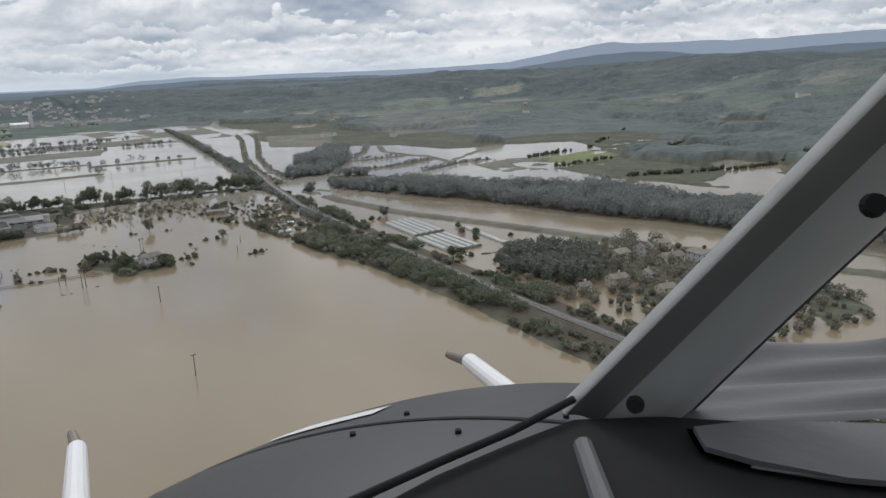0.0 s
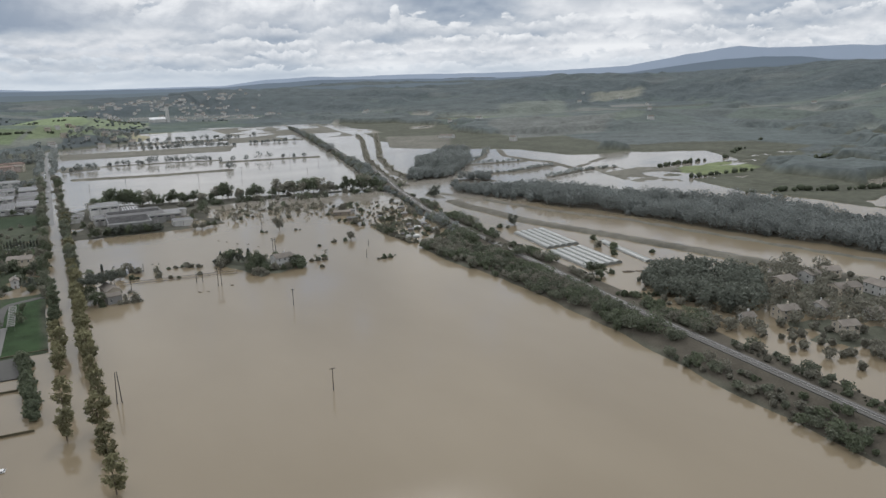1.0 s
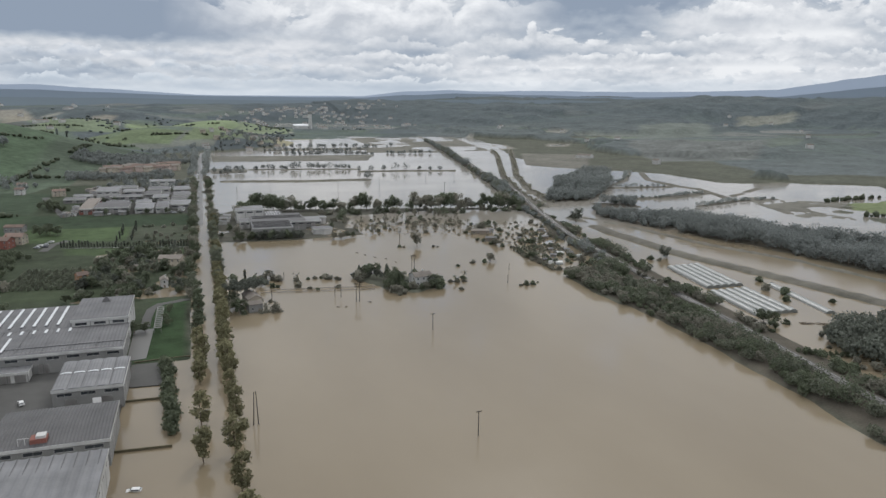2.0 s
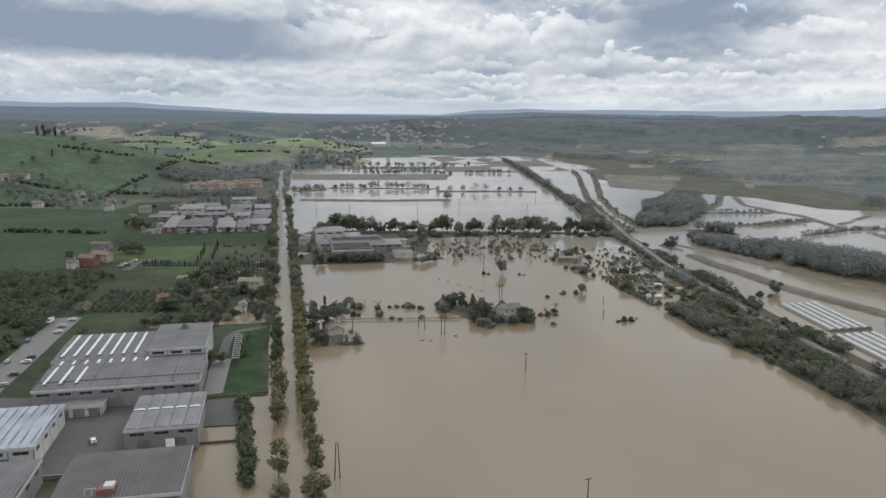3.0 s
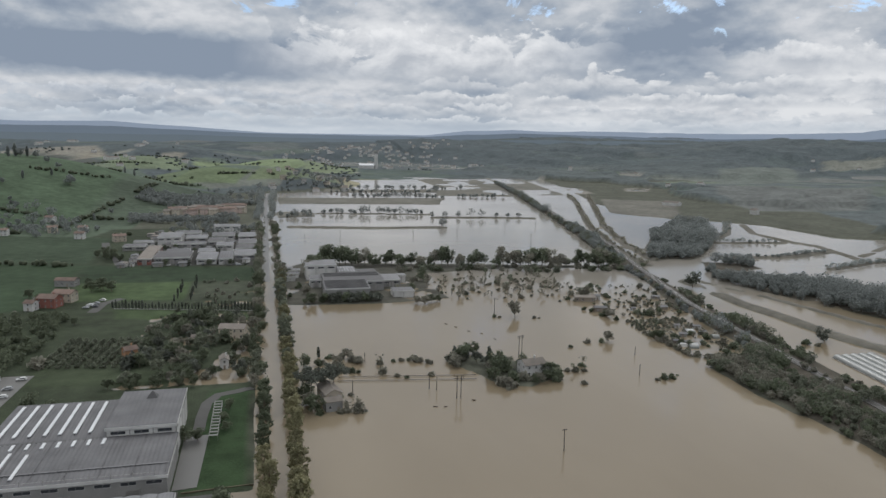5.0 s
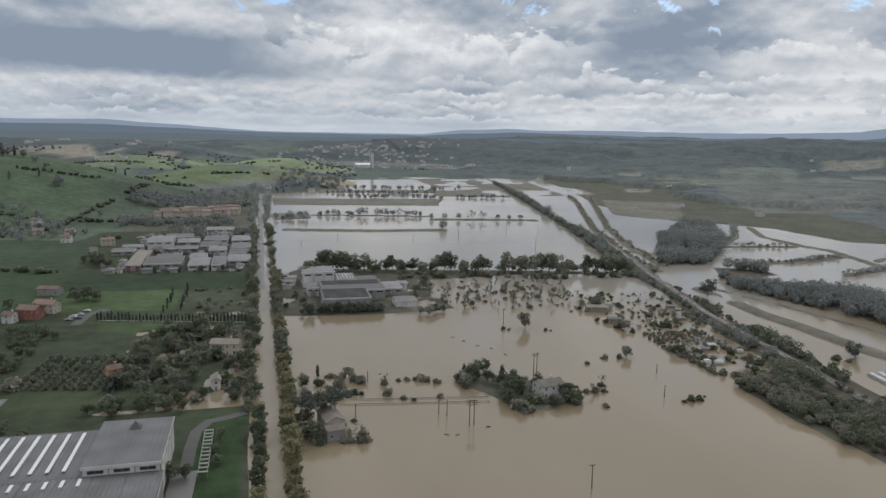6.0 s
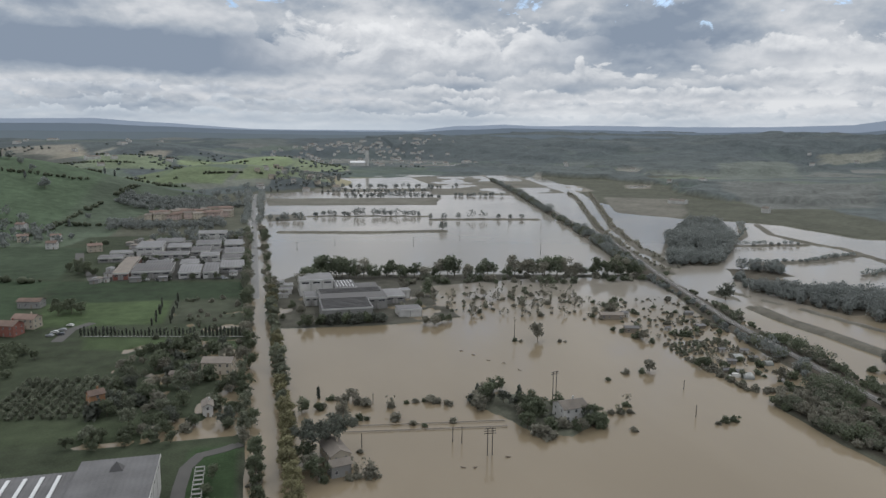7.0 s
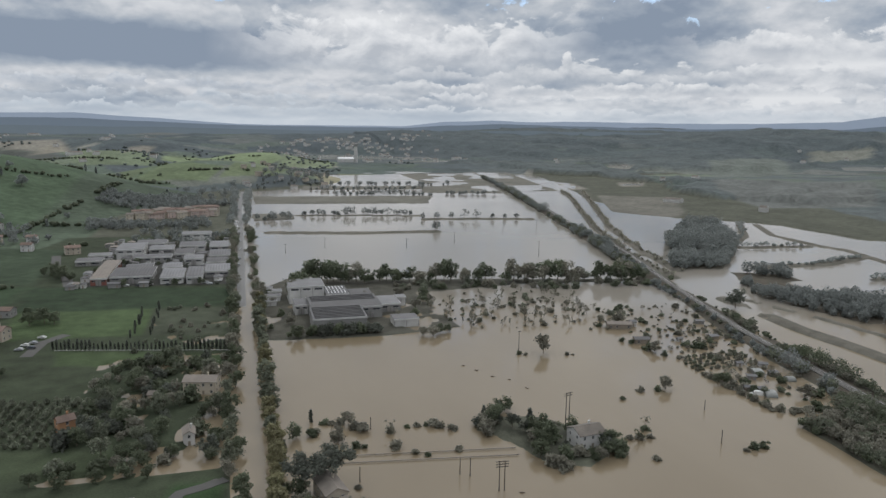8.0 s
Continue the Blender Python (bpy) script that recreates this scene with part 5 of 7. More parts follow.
def lumps(name, spots, low, high, mat, label, wide=0.6, seed=1):
    """Far crowns: small uneven closed lumps, each a tree or two."""
    rng = np.random.RandomState(seed)
    spots = np.asarray(spots)
    n = len(spots)
    bm = bmesh.new()
    bmesh.ops.create_icosphere(bm, subdivisions=1, radius=1.0)
    unit = np.array([tuple(q.co) for q in bm.verts])
    tris = np.array([[q.index for q in f.verts] for f in bm.faces])
    bm.free()
    h = rng.uniform(low, high, n)
    w = h * wide * rng.uniform(0.7, 1.5, n) if spots.shape[1] == 2 else np.minimum(spots[:, 2] * 0.75, 5.0) * rng.uniform(0.7, 1.1, n)
    r = rng.uniform(0.7, 1.25, (n, len(unit), 1))
    v = unit[None] * r * np.stack([w, w * rng.uniform(0.8, 1.3, n), h * 0.55], axis=1)[:, None, :]
    v += np.stack([spots[:, 0], spots[:, 1], np.maximum(sheet_z(spots[:, 0], spots[:, 1]), -0.3) + h * 0.45], axis=1)[:, None, :]
    faces = (tris[None] + (np.arange(n) * len(unit))[:, None, None]).reshape(-1, 3)
    me = bpy.data.meshes.new(name)
    me.vertices.add(n * len(unit))
    me.vertices.foreach_set("co", v.astype(np.float32).ravel())
    me.loops.add(faces.size)
    me.loops.foreach_set("vertex_index", faces.astype(np.int32).ravel())
    me.polygons.add(len(faces))
    me.polygons.foreach_set("loop_start", np.arange(0, faces.size, 3, dtype=np.int32))
    me.polygons.foreach_set("loop_total", np.full(len(faces), 3, dtype=np.int32))
    me.polygons.foreach_set("use_smooth", np.ones(len(faces), dtype=bool))
    me.materials.append(mat)
    me.update(calc_edges=True)
    return tagged(new(name, me), label, "woodland", kind="stuff")


def far_woods():
    """Woods and copses over the hills: closed canopy, denser nearer."""
    rng = np.random.RandomState(77)
    out = []
    for lo, hi, gap in ((600, 1400, 5.5), (1400, 2600, 8.0)):
        gx, gy = np.meshgrid(np.arange(-2400, 3400, gap), np.arange(250, 4000, gap))
        x, y = gx.ravel() + rng.uniform(-0.6, 0.6, gx.size) * gap, gy.ravel() + rng.uniform(-0.6, 0.6, gx.size) * gap
        far = np.hypot(x, y)
        ok = (far >= lo) & (far < hi) & (((y > 1850) & (x < 500)) | (x < -250)) & (np.abs(np.arctan2(x, y) - 0.55) < 0.9)
        x, y = x[ok], y[ok]
        dense = fbm(x, y, 420, 131, 4) + 0.35 * (fbm(x, y, 70, 141, 3) - 0.5)
        bias = np.where(x > 560, 0.50, 0.60)
        bias = np.where((np.abs(x - 200) < 700) & (y > 1900) & (y < 3000), 0.57, bias)
        ok = (sheet_z(x, y) > 0.5) & (dense + rng.uniform(-0.12, 0.12, x.size) > bias) & (rng.uniform(size=x.size) < 0.16)
        for lawn in ([(-900, 1000), (-220, 1010), (-230, 1750), (-900, 2000)], [(-180, 2060), (40, 2050), (120, 2200), (60, 2420), (-200, 2400)], [(590, 575), (655, 655), (745, 655), (735, 570), (660, 550)]):
            ok &= inside(x, y, lawn) < 0
        out.append(np.stack([x[ok], y[ok], np.full(ok.sum(), gap)], axis=1))
    return np.concatenate(out)


lumps("hill_woods", far_woods(), 2.5, 7, LEAF_HILL, "distant woods and copses over the hills", 0.62, 21)


def broken(spots):
    """Leaves gaps in a line of bushes."""
    return spots[fbm(spots[:, 0], spots[:, 1], 60, 171, 3) > 0.47]


hedges = [[(-560, 1560), (-400, 1600), (-250, 1560), (-120, 1545)], [(-330, 1290), (-250, 1330), (-190, 1420)], [(-470, 1330), (-420, 1345)], [(-180, 1660), (-90, 1640), (20, 1660)], [(-160, 1760), (-40, 1750), (70, 1790)], [(-900, 1010), (-220, 1020)], [(-420, 1130), (-250, 1080), (-160, 1090), (-40, 1095)], [(-230, 1020), (-190, 1300), (-130, 1700)], [(-700, 1300), (-480, 1330)], [(-420, 1720), (-250, 1680), (-60, 1640)], [(-600, 1960), (-200, 2000), (30, 2040)], [(-180, 2230), (60, 2210)], [(100, 2290), (240, 2210)], [(-420, 2160), (-190, 2180)], [(-380, 560), (-160, 600)], [(-420, 840), (-160, 772)], [(-420, 1000), (-200, 960), (-120, 945)], [(600, 570), (700, 560), (900, 600)], [(640, 660), (780, 680), (1000, 800)], [(560, 470), (640, 420), (800, 380)]]
lumps("hill_hedges", broken(np.concatenate([along(h, 3.5, 3, 200 + k) for k, h in enumerate(hedges)])), 2.5, 6, LEAF_GREEN, "dark hedges and tree lines between hill fields", 0.5, 22)
woods("farm_trees", np.concatenate([scatter([(-370, 1080), (-330, 1160), (-230, 1080), (-170, 960), (-230, 940)], 15, 31, 0.7), scatter([(-160, 1046), (-40, 1040), (-40, 1085), (-170, 1095)], 9, 32, 0.9), scatter([(-190, 1230), (-60, 1215), (-20, 1270), (-60, 1330), (-180, 1300)], 8, 36, 0.9), scatter([(-140, 1180), (-20, 1180), (0, 1500), (-110, 1480)], 18, 33, 0.6), scatter([(20, 1500), (150, 1600), (200, 1900), (60, 1800)], 16, 34, 0.55), scatter([(-110, 930), (-20, 930), (-20, 1000), (-110, 1010)], 12, 35, 0.6)]), 5, 10, 60, 1.2, LEAF_HAZED, "dark trees among farms and houses", 0.5, 23)

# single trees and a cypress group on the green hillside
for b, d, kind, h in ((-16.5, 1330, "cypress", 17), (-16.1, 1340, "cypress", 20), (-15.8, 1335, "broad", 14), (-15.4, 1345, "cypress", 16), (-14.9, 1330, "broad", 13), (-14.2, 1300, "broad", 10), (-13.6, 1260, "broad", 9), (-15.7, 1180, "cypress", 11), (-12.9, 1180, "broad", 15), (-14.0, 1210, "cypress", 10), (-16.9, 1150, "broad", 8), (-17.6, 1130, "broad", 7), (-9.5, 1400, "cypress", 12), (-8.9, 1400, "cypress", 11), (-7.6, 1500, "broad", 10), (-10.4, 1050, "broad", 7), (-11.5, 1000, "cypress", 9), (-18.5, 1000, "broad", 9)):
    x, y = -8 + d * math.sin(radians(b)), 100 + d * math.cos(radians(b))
    plant(kind, x, y, h, LEAF_HAZED, "single dark tree on the green hillside", "tree", "hillside trees", 1.2, name="hillside_tree")


# ---- buildings ----
def gable(bm, x0, x1, y0, y1, z0, z1, rise, along_y=True):
    """A closed block with a pitched top; the ridge runs along y or x."""
    if along_y:
        xm = (x0 + x1) / 2
        p = [(x0, y0, z0), (x1, y0, z0), (x1, y1, z0), (x0, y1, z0), (x0, y0, z1), (x1, y0, z1), (x1, y1, z1), (x0, y1, z1), (xm, y0, z1 + rise), (xm, y1, z1 + rise)]
        fs = ((0, 3, 2, 1), (0, 1, 5, 8, 4), (2, 3, 7, 9, 6), (1, 2, 6, 5), (3, 0, 4, 7), (4, 8, 9, 7), (5, 6, 9, 8))
    else:
        ym = (y0 + y1) / 2
        p = [(x0, y0, z0), (x1, y0, z0), (x1, y1, z0), (x0, y1, z0), (x0, y0, z1), (x1, y0, z1), (x1, y1, z1), (x0, y1, z1), (x0, ym, z1 + rise), (x1, ym, z1 + rise)]
        fs = ((0, 3, 2, 1), (3, 0, 4, 8, 7), (1, 2, 6, 9, 5), (0, 1, 5, 4), (2, 3, 7, 6), (4, 5, 9, 8), (8, 9, 6, 7))
    v = [bm.verts.new(q) for q in p]
    for f in fs:
        bm.faces.new([v[i] for i in f])
    return bm


def pitched_roof(x0, x1, y0, y1, z, rise, over=0.4, thick=0.22, along_y=True):
    """Two tilted slabs with overhang that meet at the ridge."""
    bm = bmesh.new()
    if along_y:
        xm, half = (x0 + x1) / 2, (x1 - x0) / 2
        drop = rise / half * over
        for sx in (-1, 1):
            e = xm + sx * (half + over)
            ring = [(xm, z + rise + thick), (e, z - drop + thick), (e, z - drop + 0.02), (xm, z + rise + 0.02)]
            v = [[bm.verts.new((x, y, q)) for x, q in ring] for y in (y0 - over, y1 + over)]
            for i in range(4):
                bm.faces.new((v[0][i], v[0][(i + 1) % 4], v[1][(i + 1) % 4], v[1][i]))
            bm.faces.new(v[0])
            bm.faces.new(v[1][::-1])
    else:
        ym, half = (y0 + y1) / 2, (y1 - y0) / 2
        drop = rise / half * over
        for sy in (-1, 1):
            e = ym + sy * (half + over)
            ring = [(ym, z + rise + thick), (e, z - drop + thick), (e, z - drop + 0.02), (ym, z + rise + 0.02)]
            v = [[bm.verts.new((x, y, q)) for y, q in ring] for x in (x0 - over, x1 + over)]
            for i in range(4):
                bm.faces.new((v[0][i], v[0][(i + 1) % 4], v[1][(i + 1) % 4], v[1][i]))
            bm.faces.new(v[0])
            bm.faces.new(v[1][::-1])
    return bm


WINDOWS = {}


def window(parent, x, y, z, w, h, side, frame_mat=None):
    """A framed dark pane on a wall; side is the way it faces: s, n, e or w."""
    key = (round(w, 1), round(h, 1))
    if key not in WINDOWS:
        bm = boxes((-w / 2, w / 2, -0.05, 0.03, -0.08, 0.0), (-w / 2, w / 2, -0.05, 0.03, h, h + 0.08), (-w / 2 - 0.08, -w / 2, -0.05, 0.03, -0.08, h + 0.08), (w / 2, w / 2 + 0.08, -0.05, 0.03, -0.08, h + 0.08), (-0.03, 0.03, -0.05, 0.03, 0, h))
        fr = bpy.data.meshes.new("window")
        bmesh.ops.recalc_face_normals(bm, faces=bm.faces)
        bm.to_mesh(fr)
        bm.free()
        fr.materials.append(WALL_WHITE)
        bm = boxes((-w / 2, w / 2, -0.02, 0.02, 0, h))
        pn = bpy.data.meshes.new("pane")
        bmesh.ops.recalc_face_normals(bm, faces=bm.faces)
        bm.to_mesh(pn)
        bm.free()
        pn.materials.append(GLASS_DARK)
        WINDOWS[key] = (fr, pn)
    fr, pn = WINDOWS[key]
    ob = part("window", fr, None, parent)
    turn = {"s": 0, "e": 90, "n": 180, "w": 270}[side]
    ob.matrix_local = pose(x, y, z, 0, 0, turn)
    part("pane", pn, None, ob)
    return ob


def house(x, y, wide, deep, high, turn, wall, roof, label, rise=1.6, floors=2, name="house", z=None, chimney=True, category="house", windows=True):
    """A small house: walls with gables, tiled roof, chimney, door and shuttered windows."""
    base = z_at(x, y) if z is None else z
    ob = thing(name, pose(x, y, max(base, -0.3), 0, 0, turn), label, category)
    a, b = wide / 2, deep / 2
    part("wall", gable(bmesh.new(), -a, a, -b, b, -1.2, high, rise, wide < deep), wall, ob)
    part("roof", pitched_roof(-a, a, -b, b, high, rise, 0.45, 0.2, wide < deep), roof, ob, "worn clay-tile roof")
    if chimney:
        part("chimney", boxes((a * 0.3, a * 0.3 + 0.6, b * 0.2, b * 0.2 + 0.6, high, high + rise + 0.9), (a * 0.3 - 0.08, a * 0.3 + 0.68, b * 0.2 - 0.08, b * 0.2 + 0.68, high + rise + 0.9, high + rise + 1.02)), wall, ob)
    level = high / floors
    for k in range(floors if windows else 0):
        zz = k * level + level * 0.35
        n = max(1, int(wide / 3.2))
        for i in range(n):
            xx = -a + wide * (i + 0.5) / n
            if not (k == 0 and i == n // 2):
                window(ob, xx, -b, zz, 0.9, 1.2, "s")
            window(ob, xx, b, zz, 0.9, 1.2, "n")
        n = max(1, int(deep / 3.2))
        for i in range(n):
            yy = -b + deep * (i + 0.5) / n
            window(ob, a, yy, zz, 0.9, 1.2, "e")
            window(ob, -a, yy, zz, 0.9, 1.2, "w")
    part("door", boxes((-a + wide * (int(max(1, int(wide / 3.2)) // 2) + 0.5) / max(1, int(wide / 3.2)) - 0.5, -a + wide * (int(max(1, int(wide / 3.2)) // 2) + 0.5) / max(1, int(wide / 3.2)) + 0.5, -b - 0.04, -b + 0.02, 0, 2.1)), WOOD, ob, "plain wooden door")
    return ob


def corrugated(x0, x1, y0, y1, z0, z1, pitch=1.1, wave=0.12, thick=0.2, rise=0.0, vault=0.0, bays=1):
    """A ribbed roof sheet with ribs along y; rise tilts it to the north, vault arches each bay."""
    n = int((x1 - x0) / pitch) * 4
    verts, faces = [], []
    rows = 9
    for k in range(n + 1):
        f = k / n
        x = x0 + (x1 - x0) * f
        wav = wave if (k % 4) in (1, 2) else 0.0
        bay = (f * bays) % 1.0
        arch = vault * math.sin(math.pi * bay) ** 0.6 if vault and 0 < bay < 1 else 0.0
        for r in range(rows):
            g = r / (rows - 1)
            verts.append((x, y0 + (y1 - y0) * g, z0 + (z1 - z0) * g + wav + arch + rise * math.sin(math.pi * g)))
    for k in range(n):
        for r in range(rows - 1):
            a = k * rows + r
            faces.append((a, a + rows, a + rows + 1, a + 1))
    m = len(verts)
    verts += [(x, y, z - thick) for x, y, z in verts]
    for k in range(n):
        for r, flip in ((0, False), (rows - 1, True)):
            a, b = k * rows + r, (k + 1) * rows + r
            faces.append((a + m, b + m, b, a) if not flip else (a, b, b + m, a + m))
    for r in range(rows - 1):
        a, b = r, r + 1
        faces.append((a, b, b + m, a + m))
        a, b = n * rows + r, n * rows + r + 1
        faces.append((b, a, a + m, b + m))
    return verts, faces


def hall(name, x0, x1, y0, y1, high, wall, roof, label, ribs=1.1, wave=0.12, tilt=0.0, rise=0.8, vault=0.0, bays=1, windows=True, doors=1, category="warehouse", z=None, parapet=0.0):
    """An industrial hall: panel walls with pilasters, ribbed roof, window band and gates."""
    base = max(z_at((x0 + x1) / 2, (y0 + y1) / 2), 0.0) if z is None else z
    cx, cy = (x0 + x1) / 2, (y0 + y1) / 2
    ob = thing(name, pose(cx, cy, base), label, category)
    a, b = (x1 - x0) / 2, (y1 - y0) / 2
    bm = bmesh.new()
    box(bm, -a, a, -b, -b + 0.3, -1.2, high), box(bm, -a, a, b - 0.3, b, -1.2, high + tilt)
    box(bm, -a, -a + 0.3, -b + 0.3, b - 0.3, -1.2, high + min(0, tilt)), box(bm, a - 0.3, a, -b + 0.3, b - 0.3, -1.2, high + min(0, tilt))
    part("wall", bm, wall, ob)
    v, f = corrugated(-a - 0.3, a + 0.3, -b - 0.3, b + 0.3, high + 0.25, high + 0.25 + tilt, ribs, wave, 0.22, rise, vault, bays)
    part("roof", mesh_of("roof", v, f, roof), roof, ob)
    part("fascia", boxes((-a - 0.35, a + 0.35, -b - 0.42, -b - 0.32, high - 0.7, high + 0.35), (a + 0.32, a + 0.42, -b - 0.3, b + 0.3, high - 0.6, high + 0.35)), WALL_WHITE, ob, "pale sheet-metal fascia")
    n = max(2, int((x1 - x0) / 7))
    for i in range(n + 1):
        x = -a + (x1 - x0) * i / n
        part("pilaster", boxes((x - 0.18, x + 0.18, -b - 0.14, -b - 0.003, -0.5, high - 0.75)), CONCRETE, ob)
    for i in range(doors):
        x = -a + (x1 - x0) * (i + 0.5) / doors
        part("gate", boxes((x - 1.9, x + 1.9, -b - 0.08, -b - 0.005, 0, 4.0)), STEEL, ob, "grey steel roller gate")
    if windows:
        for i in range(n):
            x = -a + (x1 - x0) * (i + 0.5) / n
            window(ob, x, -b, high - 2.3, (x1 - x0) / n * 0.62, 1.1, "s")
        m = max(1, int((y1 - y0) / 8))
        for i in range(m):
            y = -b + (y1 - y0) * (i + 0.5) / m
            window(ob, a, y, high - 2.6, 3.0, 1.2, "e")
            part("downpipe", boxes((a + 0.003, a + 0.13, -b + (y1 - y0) * i / m + 0.5, -b + (y1 - y0) * i / m + 0.65, 0, high - 0.6)), WALL_WHITE, ob)
    return ob


def seams(parent, rows, z, half, mat):
    """Raised seams along a roof: x of each, height, half length."""
    for x in rows:
        part("roof_seam", boxes((x - 0.09, x + 0.09, -half, half, z, z + 0.16)), mat, parent)


def ridge_cap(parent, x0, x1, y, z, mat):
    part("ridge_cap", boxes((x0, x1, y - 0.35, y + 0.35, z, z + 0.12)), mat, parent)


def skylights(parent, rows, z, tilt=0.0, span=1.0):
    """White strips of translucent sheet on a roof: x, first and last y, width."""
    for x, y0, y1, w in rows:
        z0 = z + tilt * (y0 / span if span else 0)
        part("skylight", boxes((x - w / 2, x + w / 2, y0, y1, z - 0.05, z + 0.22)), SKYLIGHT, parent, "white translucent roof strip")


# the large warehouse beside the road
south = hall("warehouse", -97, -39, 360, 391, 8.0, CONCRETE, ROOF_GREY, "large low warehouse with grey ribbed roof and pale fascia", 1.4, 0.10, 0.5, 0.5, doors=3)
skylights(south, [(-26, -12, 7, 1.0), (-20.5, -12, 7, 1.0), (-15, -12, 5, 1.0), *[(-26 + 4.6 * k, 9.2, 13.6, 1.0) for k in range(8)]], 9.12)
for k in range(9):
    part("roof_post", boxes((-24 + k * 6.2, -23.86 + k * 6.2, -15.6, -15.45, 8.3, 10.0)), STEEL, south)
part("roof_rail", boxes((-24, 26, -15.57, -15.48, 9.3, 9.36)), STEEL, south)
north = hall("warehouse", -99, -62.4, 391.6, 427, 8.2, CONCRETE, ROOF_GREY, "rear warehouse bay with white skylight strips on its roof", 1.4, 0.10, 0.3, 0.5, windows=False, doors=0)
skylights(north, [(-15.4 + k * 4.7, -14, 15, 1.1) for k in range(7)], 9.2)
tower_block = hall("warehouse", -62, -39.5, 391.6, 427, 11.5, WALL_WHITE, ROOF_GREY, "taller warehouse block with a pale flat roof", 1.6, 0.06, 0.0, 0.2, doors=0)
bm = bmesh.new()
v0 = [bm.verts.new(p) for p in ((-2.2, 8, 11.6), (2.2, 8, 11.6), (2.2, 12, 11.6), (-2.2, 12, 11.6), (0, 10, 14.4))]
for f in ((0, 1, 4), (1, 2, 4), (2, 3, 4), (3, 0, 4), (3, 2, 1, 0)):
    bm.faces.new([v0[i] for i in f])
part("roof_lantern", bm, ROOF_DARK, tower_block, "small pyramid roof lantern")
annex = hall("warehouse_annex", -93, -72, 352.5, 359.5, 4.0, WALL_WHITE, ROOF_PALE, "low white loading annex of the warehouse", 1.4, 0.08, 0.0, 0.1, doors=4, windows=False, category="annex")

barrel = hall("warehouse", -58, -35.5, 320, 348, 7.6, CONCRETE, ROOF_PALE, "grey hall with five arched roof bays", 1.1, 0.05, 0.0, 0.0, 0.4, 5, doors=2)
for k in range(5):
    x = -11.25 + 22.5 * (k + 0.5) / 5
    bm = bmesh.new()
    rows = []
    for i in range(9):
        f = 0.1 + 0.8 * i / 8
        z = 7.95 + 0.4 * math.sin(math.pi * f) ** 0.6
        rows.append([bm.verts.new((x + (f - 0.5) * 4.5, y, z + dz)) for y in (0.5, 1.5) for dz in (0.06, 0.18)])
    for p, q in zip(rows, rows[1:]):
        for i, j in ((0, 1), (1, 3), (3, 2), (2, 0)):
            bm.faces.new((p[i], q[i], q[j], p[j]))
    part("skylight", bm, SKYLIGHT, barrel, "white translucent roof strip")
blue_hall = hall("warehouse", -119, -83, 314, 347, 7.2, WALL_WHITE, ROOF_BLUE, "white-walled warehouse with blue-grey standing-seam roof", 2.6, 0.16, 0.0, 0.9, doors=2)
hall("warehouse", -68, -35.5, 276, 304, 7.8, CONCRETE, ROOF_DARK, "dark grey corrugated factory hall beside the flood", 1.0, 0.16, 0.0, 1.0, doors=2)
seam_hall = hall("warehouse", -74, -35, 226, 268, 8.2, WALL_WHITE, ROOF_PALE, "pale standing-seam warehouse at the edge of the flood", 3.0, 0.2, 0.0, 0.8, doors=2)
hall("warehouse", -128, -78, 240, 304, 7.4, CONCRETE, ROOF_GREY, "long grey factory hall behind the others", 1.4, 0.12, 0.0, 0.8, doors=2)
seams(blue_hall, [-17 + k * 3.1 for k in range(12)], 8.25, 15.5, ROOF_DARK)
seams(seam_hall, [-18.4 + k * 3.05 for k in range(13)], 9.05, 20.5, ROOF_DARK)
seams(barrel, [-11.3 + k * 4.52 for k in range(6)], 7.9, 14.1, ROOF_DARK)
ridge_cap(south, -29, 29, -8.5, 8.95, ROOF_PALE)
ridge_cap(south, -29, 29, 15.2, 8.75, ROOF_DARK)
ridge_cap(north, -18, 18, -17.4, 8.5, ROOF_DARK)
for k in range(7):
    part("roof_seam", boxes((-29 + k * 9.6, -28.86 + k * 9.6, -15, 15, 8.95, 9.1)), ROOF_DARK, south)
kiosk = thing("roof_cabin", pose(-54.5, 279.5, 8.0), "small red rooftop cabin with a white top", "cabin")
part("body", boxes((-2.2, 2.2, -1.8, 1.8, 0, 2.6)), WALL_RED, kiosk)
part("roof", boxes((-0.6, 2.0, -1.4, 1.4, 2.6, 3.4)), WALL_WHITE, kiosk, "white box roof")
for x in (-5.2, -3.4):
    part("post", boxes((x - 0.08, x + 0.08, -1.9, -1.75, 0, 3.4)), WALL_WHITE, kiosk)
part("crossbar", boxes((-5.3, -2.3, -1.9, -1.75, 3.2, 3.4)), WALL_WHITE, kiosk)
ramp = thing("lean_to", pose(-44, 318.6, 1.0), "pale tilted loading canopy against a hall", "canopy")
bm = bmesh.new()
pr = [bm.verts.new(p) for p in ((-1.4, 0, 4.2), (1.4, 0, 4.2), (1.9, -3.2, 1.6), (-0.9, -3.2, 1.6), (-1.4, 0, 4.05), (1.4, 0, 4.05), (1.9, -3.2, 1.45), (-0.9, -3.2, 1.45))]
for f in ((0, 1, 2, 3), (7, 6, 5, 4), (0, 4, 5, 1), (1, 5, 6, 2), (2, 6, 7, 3), (3, 7, 4, 0)):
    bm.faces.new([pr[i] for i in f])
part("sheet", bm, WALL_WHITE, ramp)
for x, y in ((1.7, -3.1), (-0.8, -3.1)):
    part("leg", boxes((x - 0.06, x + 0.06, y - 0.06, y + 0.06, 0, 1.5)), STEEL, ramp)

